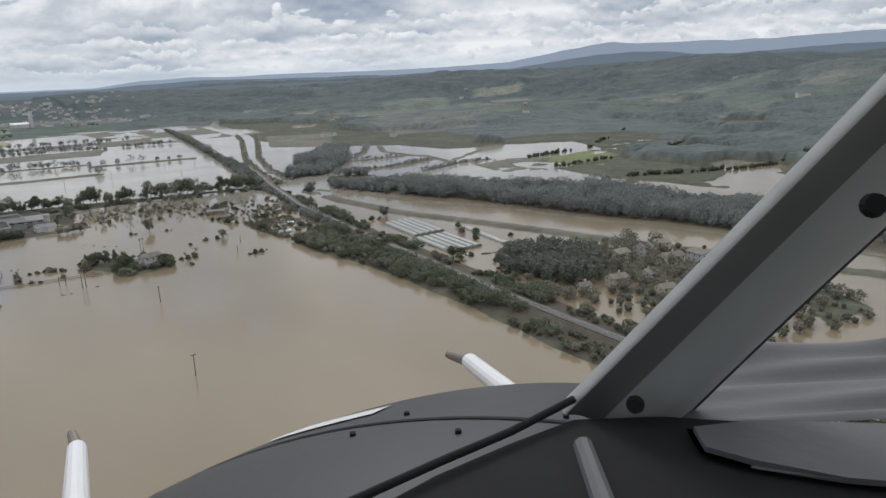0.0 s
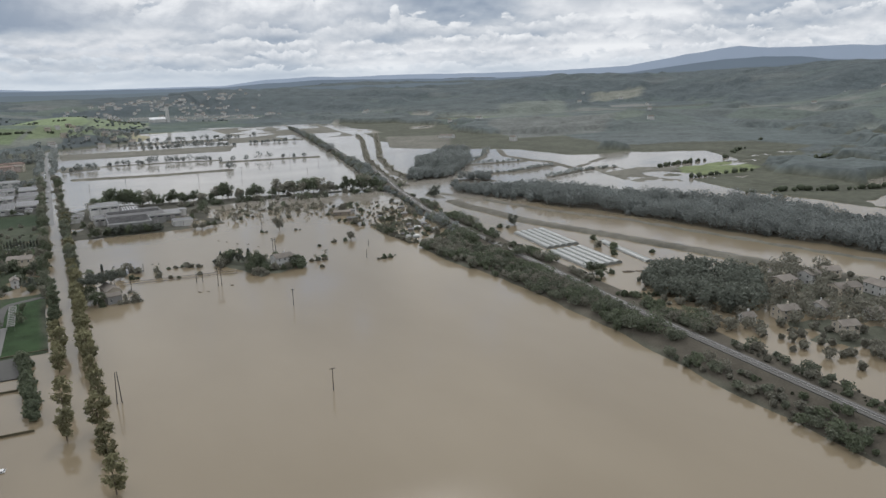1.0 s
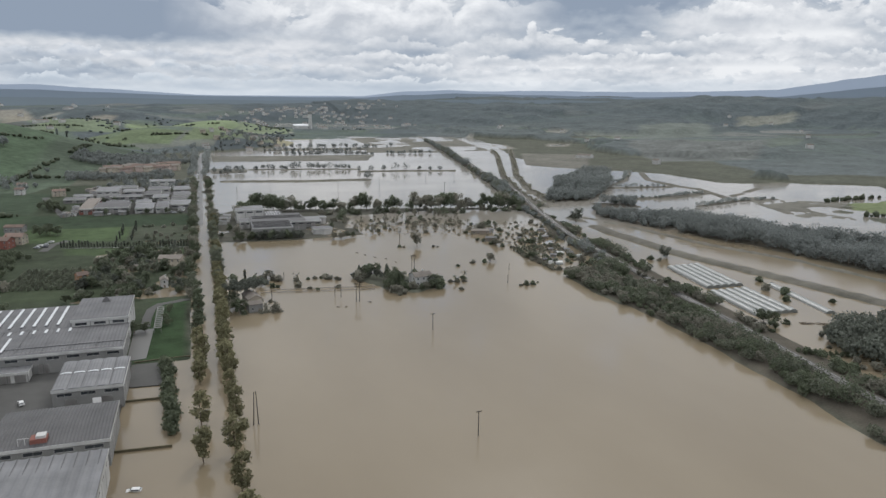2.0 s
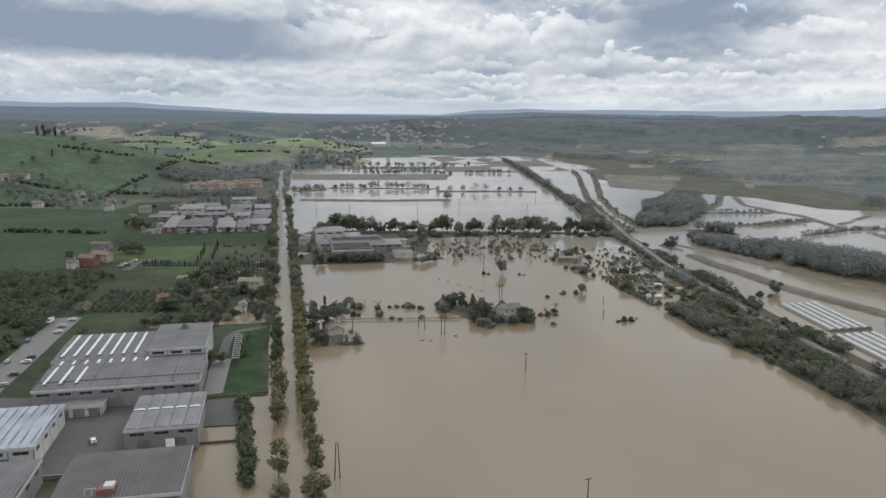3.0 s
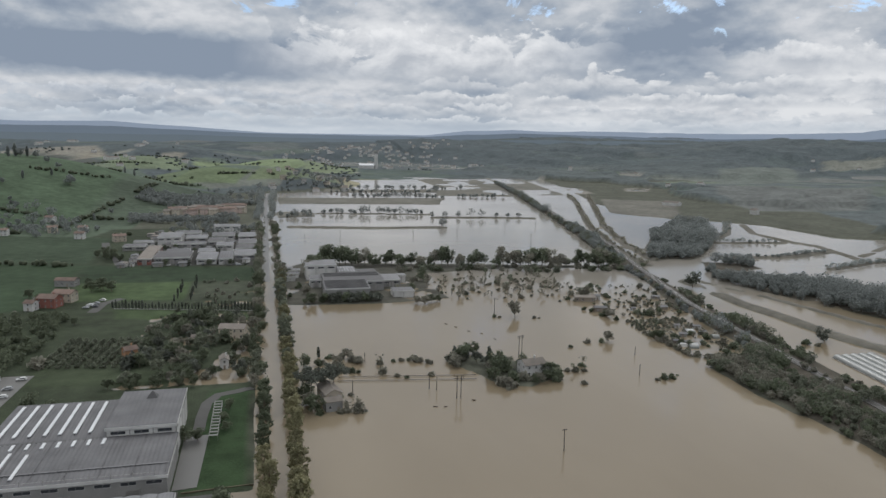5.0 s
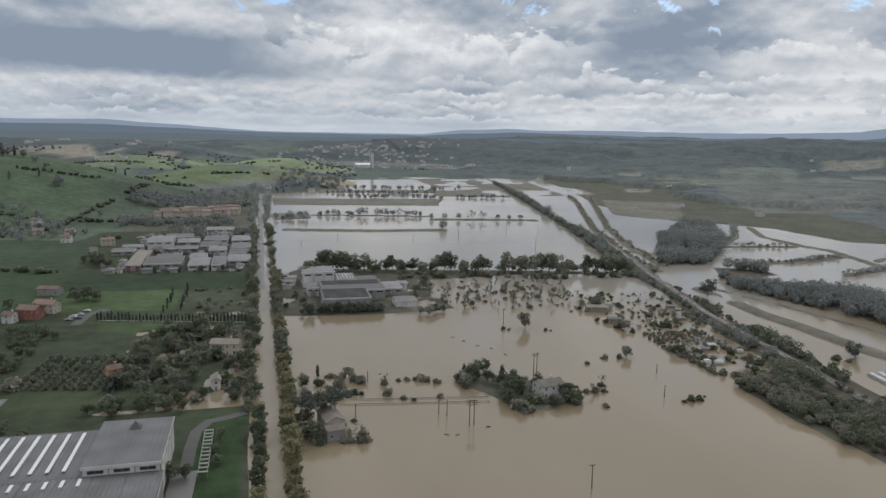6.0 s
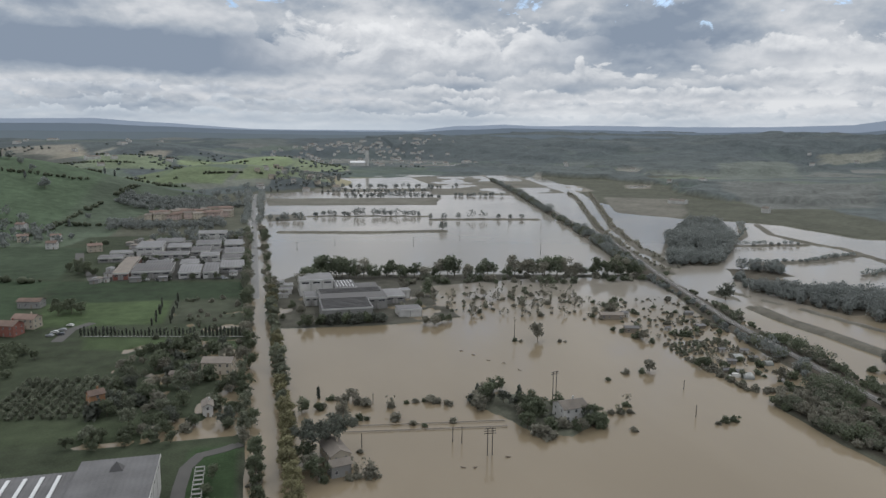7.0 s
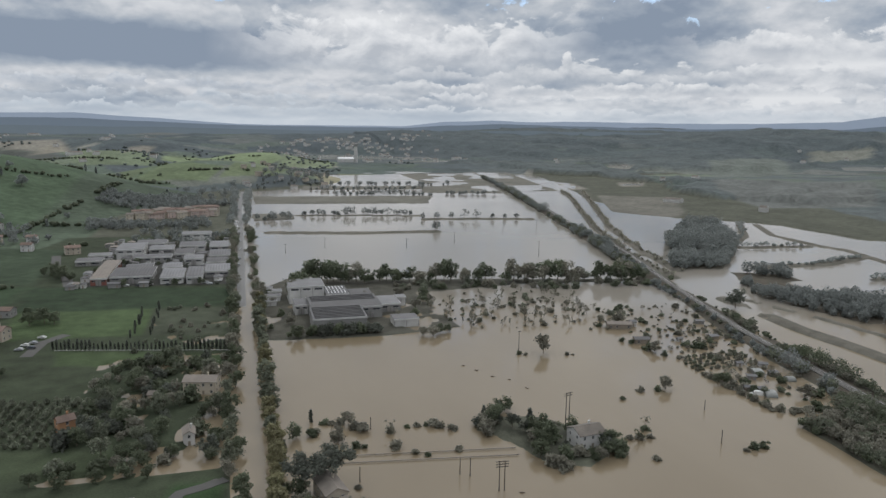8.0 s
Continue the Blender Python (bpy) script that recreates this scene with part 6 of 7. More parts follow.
# the flooded works across the road
hall("works_block", 22, 45, 690, 714, 11.0, WALL_WHITE, ROOF_PALE, "white three-storey works block with a pale roof", 1.6, 0.06, 0.0, 0.3, doors=0, category="factory")
lined = hall("works_hall", 45.6, 60, 682, 706, 6.6, CONCRETE, ROOF_GREY, "grey works hall with a ribbed skylight roof", 1.2, 0.2, 0.0, 0.4, doors=0, windows=False, category="factory")
skylights(lined, [(-5.5 + k * 2.2, -10, 10, 0.5) for k in range(6)], 7.2)
main = hall("works_hall", 32, 75, 645, 676, 7.6, CONCRETE, ROOF_DARK, "long dark-roofed works hall with louvre bands", 1.4, 0.08, 0.0, 0.6, doors=3, category="factory")
front = hall("works_hall", 31, 61.5, 622, 644.5, 7.2, CONCRETE, ROOF_GREY, "front works hall with stepped grey louvre roof", 1.4, 0.05, 1.2, 0.0, doors=0, windows=False, category="factory")
for k in range(8):
    part("roof_louvre", boxes((-14.5, 14.5, -10.4 + k * 2.7, -9.3 + k * 2.7, 7.45 + k * 0.145, 8.15 + k * 0.145)), ROOF_DARK, front, "dark roof louvre")
for k in range(4):
    part("roof_louvre", boxes((-20, 20, 0.5 + k * 3.5, 1.6 + k * 3.5, 7.9, 9.0)), ROOF_DARK, main, "dark roof louvre")
hall("works_office", 23.5, 31.5, 661, 678, 6.0, WALL_WHITE, ROOF_GREY, "small white two-storey works office", 1.6, 0.05, 0.0, 0.2, doors=1, category="office")
hall("works_hall", 76, 89, 656, 678, 5.6, CONCRETE, ROOF_PALE, "low grey works shed with a pale roof", 1.4, 0.1, 0.0, 0.4, doors=1, category="factory")
hall("works_shed", 78, 92.5, 622, 634, 4.6, WALL_WHITE, ROOF_GREY, "white flat-roofed shed standing at the flood's edge", 1.4, 0.06, 0.0, 0.1, doors=0, windows=False, category="shed")
hall("works_hall", 62, 76, 684, 702, 5.0, CONCRETE, ROOF_DARK, "low dark-roofed store behind the works", 1.4, 0.08, 0.0, 0.3, doors=0, windows=False, category="factory")
hall("works_shed", 90, 96, 672, 680, 5.5, WALL_WHITE, ROOF_PALE, "small white plant room of the works", 1.4, 0.06, 0.0, 0.1, doors=0, windows=False, category="shed")
for x, y, w, d, h in ((10, 690, 8, 6, 3), (12, 702, 10, 6, 3.4), (14, 716, 9, 7, 3.5), (9, 728, 8, 6, 3)):
    hall("works_shed", x - w / 2, x + w / 2, y - d / 2, y + d / 2, h, WALL_WHITE, R.choice([ROOF_PALE, ROOF_GREY]), "small pale shed beside the flooded road", 1.2, 0.06, 0.0, 0.1, doors=0, windows=False, category="shed")

# houses in the flood
house(115, 452, 11, 9, 5.6, 8, WALL_WHITE, TILE_OLD, "white house on the wooded islet among flood water", 1.8)
house(17, 434, 7, 13, 6.2, 12, WALL_CREAM, TILE_OLD, "pale villa with lichened roof standing in flood water", 1.8)
house(17.5, 425.5, 7, 5, 4.6, 12, CONCRETE, TILE_OLD, "low grey outbuilding of the flooded villa", 1.2, 1, name="outbuilding", chimney=False)

# dry side: houses and farms
house(-74, 509, 6, 5, 5.0, 30, WALL_ORANGE, TILE, "small orange house among olive trees", 1.4)
house(-26, 543, 14, 9, 6.0, -14, WALL_CREAM, TILE_OLD, "cream two-storey house behind garden trees", 1.6)
house(-28.5, 490, 4, 7, 4.8, 5, WALL_WHITE, TILE_OLD, "narrow white cottage hidden by garden trees", 1.2)
house(-43, 538, 9, 5, 2.8, -10, WALL_CREAM, TILE_OLD, "low garden shed with an old tile roof", 0.9, 1, name="shed", chimney=False)
house(-135, 643, 13, 8, 6.0, -20, WALL_CREAM, TILE, "cream farmhouse with a broad terracotta roof", 1.9)
house(-140.5, 629, 12, 9, 6.2, -20, WALL_RED, TILE, "faded red farmhouse with terracotta roof", 1.9)
house(-149, 621, 6, 6, 5.0, -20, WALL_WHITE, TILE, "white farm outbuilding with terracotta roof", 1.5)
house(-146, 694, 14, 8, 4.5, -12, CONCRETE, TILE, "long brown-roofed farm barn", 1.4, 1, name="barn", chimney=False)
for x, y, w, d, wall in ((-190, 931, 9, 8, WALL_WHITE), (-149, 908, 12, 9, WALL_CREAM), (-353, 1109, 14, 10, WALL_CREAM), (-270, 963, 10, 8, WALL_WHITE), (-228, 981, 10, 8, WALL_CREAM), (-197, 977, 9, 8, WALL_WHITE), (-330, 1120, 10, 9, WALL_CREAM), (-250, 1060, 11, 8, WALL_WHITE)):
    house(x, y, w, d, 6.0, R.uniform(-30, 30), wall, TILE, "pale farmhouse with tile roof on the green slope", 1.6)

# industrial estate farther along the road
ESTATE = [(-108, -87, 869, 905, 8.5, WALL_WHITE, ROOF_PALE, "white estate block with a flat pale roof"), (-111, -100, 770, 842, 5.0, WALL_RED, TILE_OLD, "faded red low workshop with a long roof"), (-98, -70, 771, 806, 5.5, CONCRETE, ROOF_DARK, "dark-roofed concrete estate workshop"), (-64, -48, 766, 800, 4.5, WALL_WHITE, ROOF_PALE, "pale ribbed workshop on the estate"), (-46, -35, 763, 803, 5.0, WALL_WHITE, ROOF_GREY, "white and grey estate workshop"), (-34, -16, 783, 813, 4.5, CONCRETE, ROOF_PALE, "pale low estate store by the road"), (-92, -63, 850, 864, 5.0, CONCRETE, ROOF_GREY, "long grey workshop on the estate"), (-61, -46, 858, 885, 5.5, CONCRETE, ROOF_DARK, "dark-roofed grey estate hall"), (-52, -37, 834, 852, 5.5, WALL_WHITE, ROOF_PALE, "white estate shed with a pale roof"), (-61, -34, 950, 968, 8.5, WALL_WHITE, ROOF_PALE, "white office block of the estate"), (-98, -73, 920, 940, 5.5, WALL_WHITE, ROOF_GREY, "white estate warehouse with grey roof"), (-33, -16, 850, 880, 4.5, CONCRETE, ROOF_GREY, "low grey estate store by the road"), (-93, -74, 812, 826, 4.2, CONCRETE, ROOF_GREY, "low grey concrete estate workshop"), (-66, -52, 806, 826, 4.2, WALL_WHITE, ROOF_PALE, "striped pale shed on the estate"), (-34, -16, 822, 842, 4.4, WALL_WHITE, ROOF_DARK, "white-walled estate store with dark roof"), (-84, -64, 888, 910, 5.0, CONCRETE, ROOF_PALE, "pale concrete hall on the estate"), (-60, -38, 900, 925, 5.2, WALL_WHITE, ROOF_GREY, "estate hall with a grey roof"), (-34, -16, 895, 925, 5.0, CONCRETE, ROOF_PALE, "pale estate hall beside the road"), (-135, -116, 846, 862, 4.0, CONCRETE, ROOF_GREY, "low grey shed at the estate's edge"), (-130, -112, 872, 884, 4.0, WALL_WHITE, ROOF_PALE, "low white shed at the estate's edge")]
for x0, x1, y0, y1, h, wall, roof, label in ESTATE:
    hall("estate_building", x0, x1, y0, y1, h, wall, roof, label, 2.0, 0.12, 0.0, 0.7, doors=1, windows=True, category="workshop")

# trees and sheds in the gaps of the estate
for k in range(90):
    x, y, h = R.uniform(-116, -15), R.uniform(756, 975), R.uniform(2.5, 7)
    if any(x0 - 2.5 < x < x1 + 2.5 and y0 - 3 < y < y1 + 3 for x0, x1, y0, y1 in [e[:4] for e in ESTATE]):
        continue
    plant("bush" if h < 4 else "broad", x, y, h, R.choice([LEAF_GREEN, LEAF_DARK, LEAF_SCRUB]), "dark tree between the estate workshops", "tree", "trees on the estate", 1.1, name="estate_tree")
for k in range(120):
    x, y, w, d = R.uniform(-126, -18), R.uniform(760, 965), R.uniform(3, 8), R.uniform(3, 9)
    if any(x0 - w * 0.6 < x < x1 + w * 0.6 and y0 - d * 0.6 < y < y1 + d * 0.6 for x0, x1, y0, y1 in [e[:4] for e in ESTATE]):
        continue
    house(x, y, w, d, R.uniform(2.4, 3.4), R.uniform(-6, 6), R.choice([CONCRETE, WALL_WHITE]), R.choice([ROOF_DARK, ROOF_DARK, ROOF_GREY, ROOF_PALE, TILE_OLD]), "small low shed between estate workshops", 0.5, 1, name="estate_shed", chimney=False, category="shed", windows=False)

# village beyond, and the flooded farms by the grove
for k in range(26):
    x = -128 + (k % 13) * 7.6 + R.uniform(-2, 2)
    y = 1128 + 0.35 * (x + 128) + (k // 13) * 34 + R.uniform(-6, 6)
    house(x, y, R.uniform(9, 16), R.uniform(8, 10), R.uniform(6, 8.5), R.uniform(-25, 25), R.choice([WALL_CREAM, WALL_PINK, WALL_PINK]), R.choice([TILE, TILE_OLD]), "village house with cream walls and tile roof", 1.6, 2, chimney=False)
for k in range(20):
    x, y = R.uniform(5, 170), R.uniform(1480, 1850)
    house(x, y, R.uniform(8, 14), R.uniform(7, 9), R.uniform(5, 7.5), R.uniform(-25, 25), R.choice([WALL_CREAM, WALL_WHITE]), TILE_OLD, "far village house with pale walls", 1.5, 1, chimney=False, windows=False)
for x, y, w, d, h, wall in ((316, 254, 10, 9, 6.5, WALL_CREAM), (340, 256, 9, 8, 5.5, WALL_WHITE), (333, 232, 13, 9, 5.5, WALL_CREAM), (350, 224, 10, 12, 5.5, WALL_WHITE), (357, 256, 9, 8, 5, WALL_CREAM), (280, 226, 9, 8, 5, WALL_CREAM), (300, 222, 8, 7, 4.2, WALL_WHITE), (262, 232, 6, 5, 3, WALL_WHITE), (284, 200, 8, 7, 4.5, WALL_CREAM), (312, 205, 7, 6, 3.6, WALL_WHITE), (330, 180, 9, 8, 5, WALL_CREAM)):
    house(x, y, w, d, h, R.uniform(-40, 10), wall, TILE_OLD, "pale farmhouse with an old roof standing in the flood", 1.5, name="farmhouse", z=0.0)

# garden huts and tents beside the railway
barn = house(208, 592, 14, 6, 3.2, -16, WOOD, TILE_OLD, "low dark wooden barn in flooded gardens", 1.0, 1, name="barn", z=-0.3, chimney=False, category="barn")
house(205, 562, 8, 5, 3.0, -14, WOOD, ROOF_DARK, "dark wooden hut in flooded gardens", 0.8, 1, name="hut", z=-0.3, chimney=False, category="hut")
house(218.5, 594, 3.5, 3.5, 3.2, -14, WALL_WHITE, ROOF_GREY, "small white garden hut in the flood", 0.7, 1, name="hut", z=-0.3, chimney=False, category="hut")
for x, y, w in ((214, 486, 3), (219, 483, 3.5), (226, 498, 4), (233, 516, 3), (240, 500, 4), (244, 512, 4), (250, 560, 5), (262, 590, 5), (228, 560, 3)):
    house(x, y, w, w * 0.8, 2.1, R.uniform(-30, 10), R.choice([WOOD, WALL_WHITE, CONCRETE]), ROOF_GREY, "small shabby garden shed in the flood", 0.5, 1, name="garden_shed", z=-0.4, chimney=False, category="shed")


def tunnel(name, x, y, wide, length, turn, label, z=-0.2, high=2.1, group="polytunnels"):
    """A film greenhouse: hooped cover, end walls and hoops."""
    ob = thing(name, pose(x, y, z, 0, 0, turn), label, "greenhouse", group)
    n, hoops = 10, max(2, int(length / 6))
    verts, faces = [], []
    rings = hoops * 2 + 1
    for k in range(rings):
        yy = -length / 2 + length * k / (rings - 1)
        sag = 0.0 if k % 2 == 0 else -0.06
        for i in range(n + 1):
            t = math.pi * i / n
            verts.append((-wide / 2 * math.cos(t), yy, (high + sag) * math.sin(t) ** 0.75))
    for k in range(rings - 1):
        for i in range(n):
            a = k * (n + 1) + i
            faces.append((a, a + n + 1, a + n + 2, a + 1))
    faces += [tuple(range(n + 1)), tuple((rings - 1) * (n + 1) + i for i in range(n, -1, -1))]
    part("cover", mesh_of("cover", verts, faces, FILM, smooth=False), FILM, ob)
    part("gutter", boxes((wide / 2 - 0.1, wide / 2 + 0.25, -length / 2, length / 2, 0.0, 0.5)), STEEL, ob)
    part("end_door", boxes((-1.0, 1.0, -length / 2 - 0.08, -length / 2 - 0.01, 0, 2.0)), GLASS_DARK, ob)
    return ob


for k in range(5):
    tunnel("polytunnel", 281.5 + k * 5.2 - 1.0, 420, 5.0, 52, 170.0, "long white polythene tunnel standing in flood water")
for k in range(5):
    tunnel("polytunnel", 268 + k * 5.4, 364, 5.2, 46, 171.0, "long white polythene tunnel standing in flood water")
tunnel("polytunnel", 310, 362, 5.5, 58, 167.0, "low old polythene tunnel overgrown beside the dyke", high=1.8)
tunnel("garden_tunnel", 234.5, 505, 8, 5, 80, "small white polythene tunnel in flooded gardens", group="garden tunnels")
tunnel("garden_tunnel", 220, 478.5, 8.5, 5, 70, "small white polythene tunnel in flooded gardens", group="garden tunnels")
tunnel("garden_tunnel", 243, 492, 5, 4, 80, "small white polythene tunnel in flooded gardens", group="garden tunnels")


# far town across the plain: too small to count
def far_town():
    rng = np.random.RandomState(9)
    verts, faces, kinds = [], [], []
    spots = np.concatenate([rng.uniform((60, 2300), (700, 3300), (90, 2)), rng.uniform((-900, 1900), (-150, 2900), (24, 2)), rng.uniform((650, 700), (2400, 2600), (24, 2)), rng.normal((420, 3100), (180, 160), (60, 2))])
    for x, y in spots:
        z = z_at(x, y)
        if z < 0.3:
            continue
        w, d, h = rng.uniform(8, 16), rng.uniform(7, 11), rng.uniform(4, 7)
        if rng.uniform() < 0.12:
            w, d = w * 2.2, d * 2
        t = rng.uniform(0, 3.14)
        c, s = math.cos(t), math.sin(t)
        k = len(verts)
        for px, py, pz in ((-w, -d, -2), (w, -d, -2), (w, d, -2), (-w, d, -2), (-w, -d, h), (w, -d, h), (w, d, h), (-w, d, h), (-w, 0, h + 3), (w, 0, h + 3)):
            verts.append((x + (px * c - py * s) / 2, y + (px * s + py * c) / 2, z + pz))
        for f, m in (((0, 1, 5, 4), 0), ((1, 2, 6, 9, 5), 0), ((2, 3, 7, 6), 0), ((3, 0, 4, 8, 7), 0), ((4, 5, 9, 8), 1), ((8, 9, 6, 7), 1)):
            faces.append(tuple(k + i for i in f))
            kinds.append(m)
    ob = new("far_town", mesh_of("far_town", verts, faces, [WALL_WHITE, TILE_OLD], kinds))
    return tagged(ob, "scattered pale houses and sheds of distant towns", "town", kind="stuff")


far_town()
tower = thing("water_tower", pose(313, 2234, z_at(313, 2234)), "tall pale concrete tower on the far plain", "tower")
bm = bmesh.new()
tube(bm, (0, 0, -2), (0, 0, 44), 5.5, 4.5, 14)
part("shaft", bm, WALL_WHITE, tower)
bm = bmesh.new()
tube(bm, (0, 0, 44), (0, 0, 47), 4.6, 6.5, 14), tube(bm, (0, 0, 47), (0, 0, 51), 6.5, 6.3, 14)
part("head", bm, CONCRETE, tower)
silo = thing("storage_hall", pose(285, 2240, z_at(285, 2240)), "white domed storage hall on the far plain", "hall")
v, f = corrugated(-22, 22, -12, 12, 9, 9, 2, 0.1, 0.3, 5)
part("roof", mesh_of("roof", v, f, SKYLIGHT), SKYLIGHT, silo)
part("wall", boxes((-21.5, 21.5, -11.5, 11.5, -2, 9)), WALL_WHITE, silo)


# ---- poles, fences, walls, cars and small things ----
def pole(x, y, high, label, arms=1, legs=1, lean=0.0, group="power poles", reach=1.1):
    ob = thing("power_pole", pose(x, y, -0.5, lean, 0, R.uniform(-20, 20)), label, "pole", group)
    for k in range(legs):
        off = (k - (legs - 1) / 2) * (1.8 if legs > 1 else 0)
        bm = bmesh.new()
        tube(bm, (off, 0, -1), (off * (0.35 if legs == 2 and arms == 0 else 1), 0, high), 0.20, 0.14, 8)
        part("post", bm, POLE_WOOD, ob)
    for k in range(arms):
        z = high - 0.35 - k * 0.9
        part("crossarm", boxes((-reach - (legs - 1) * 0.9, reach + (legs - 1) * 0.9, -0.09, 0.09, z, z + 0.2)), POLE_WOOD, ob)
        for dx in (-reach * 0.9, 0.0, reach * 0.9):
            bm = bmesh.new()
            tube(bm, (dx, 0, z + 0.14), (dx, 0, z + 0.42), 0.07, 0.04, 6)
            part("insulator", bm, GLASS_DARK, ob)
    return ob


pole(77, 261, 9.2, "slim wooden power pole standing in flood water", 1)
pole(96, 369, 8.8, "slim wooden power pole standing in flood water", 1, lean=-2)
pole(8, 291, 12.5, "two-legged wooden power pole standing in flood water", 0, 2, reach=0.7)
pole(72, 427, 11.0, "twin-post power pole with crossarms in flood water", 3, 2, reach=1.3)
pole(62, 441, 6.6, "short leaning wooden pole in flood water", 0)
pole(65, 439, 7.2, "short wooden pole in flood water", 0)
pole(28, 444, 6.0, "short wooden pole in flood water", 0)
pole(39, 485, 5.5, "short wooden pole in flood water", 0)
pole(115, 468, 15.0, "tall twin-post power pole beside the islet", 2, 2, reach=1.2)
pole(132, 562, 12.0, "tall wooden power pole beside a small islet", 1)
for x, y, h in ((254, 818, 15), (294, 1016, 13), (146, 885, 10), (200, 905, 12), (70, 900, 10), (32, 880, 9), (204, 990, 13), (330, 1000, 10), (180, 470, 5), (166, 440, 6)):
    pole(x, y, h, "thin power pole in the flooded fields", 1 if h > 6 else 0, group="far power poles")


def fence(line, gap, high, label, mat, rails=1):
    """Posts and rails that stand a little out of the flood."""
    (x0, y0), (x1, y1) = line
    length = math.hypot(x1 - x0, y1 - y0)
    ob = thing("fence", pose(x0, y0, 0, 0, 0, math.degrees(math.atan2(y1 - y0, x1 - x0))), label, "fence", "flooded fences")
    n = int(length / gap)
    for k in range(n + 1):
        part("post", boxes((k * gap - 0.07, k * gap + 0.07, -0.07, 0.07, -1, high + R.uniform(-0.1, 0.15))), mat, ob)
    for k in range(rails):
        z = high * (0.85 - 0.4 * k)
        part("rail", boxes((0, length, -0.16, 0.16, z - 0.12, z + 0.12)), mat, ob)
    return ob


fence(((24, 464), (88, 455)), 3.2, 0.55, "low dark fence line just above the flood", WOOD)
fence(((23, 458.5), (87, 449.5)), 3.2, 0.55, "low dark fence line just above the flood", WOOD)
fence(((208, 505), (209, 462)), 3.5, 1.3, "rough garden fence at the flood's edge", WOOD, 2)
fence(((-101, 616.6), (-14, 597.4)), 4.4, 1.1, "pale garden fence under the cypress row", WALL_WHITE, 2)


def low_wall(x0, y0, x1, y1, high, label, mat=CONCRETE, z=-0.2):
    length = math.hypot(x1 - x0, y1 - y0)
    ob = thing("boundary_wall", pose(x0, y0, z, 0, 0, math.degrees(math.atan2(y1 - y0, x1 - x0))), label, "wall", "boundary walls")
    part("masonry", boxes((0, length, -0.15, 0.15, -1, high)), mat, ob)
    part("coping", boxes((-0.05, length + 0.05, -0.22, 0.22, high, high + 0.1)), mat, ob)
    return ob


low_wall(-35.5, 284, -18.5, 283, 0.9, "dark low wall round a flooded lot", EARTH)
low_wall(-35.5, 323.5, -20, 323, 0.9, "dark low wall round a flooded lot", EARTH)
low_wall(-35.5, 363.5, -13.5, 365, 1.0, "dark low wall round a flooded lot", EARTH)
low_wall(-130, 306, -72, 306, 1.2, "low concrete wall of the works yard", CONCRETE, 0.9)

canopy = thing("parking_canopy", pose(-28.0, 418, 0.9), "long slatted pale parking canopy by the warehouse", "canopy")
for k in range(12):
    part("slat", boxes((-1.6, 1.6, -18 + k * 3.1, -17 + k * 3.1, 2.5, 2.62)), CONCRETE, canopy)
for x in (-1.5, 1.5):
    part("beam", boxes((x - 0.08, x + 0.08, -18, 17.2, 2.32, 2.5)), STEEL, canopy)
    for k in range(5):
        part("post", boxes((x - 0.07, x + 0.07, -17.5 + k * 8.5, -17.36 + k * 8.5, 0, 2.32)), STEEL, canopy)

PAINTS = {name: material(name + "_car_paint", c, 0.3, 0.0, grain=3, spread=0.04, stain=0.05, bump=0, coat=0.4) for name, c in (("white", (0.62, 0.62, 0.61)), ("silver", (0.36, 0.37, 0.38)), ("dark", (0.06, 0.065, 0.075)), ("red", (0.30, 0.05, 0.04)), ("blue", (0.08, 0.12, 0.22)))}
RUBBER = material("tyre_rubber", (0.03, 0.03, 0.03), 0.9, grain=20)
LAMP_GLASS = material("lamp_glass", (0.6, 0.6, 0.58), 0.15, grain=10, spread=0.05, bump=0)


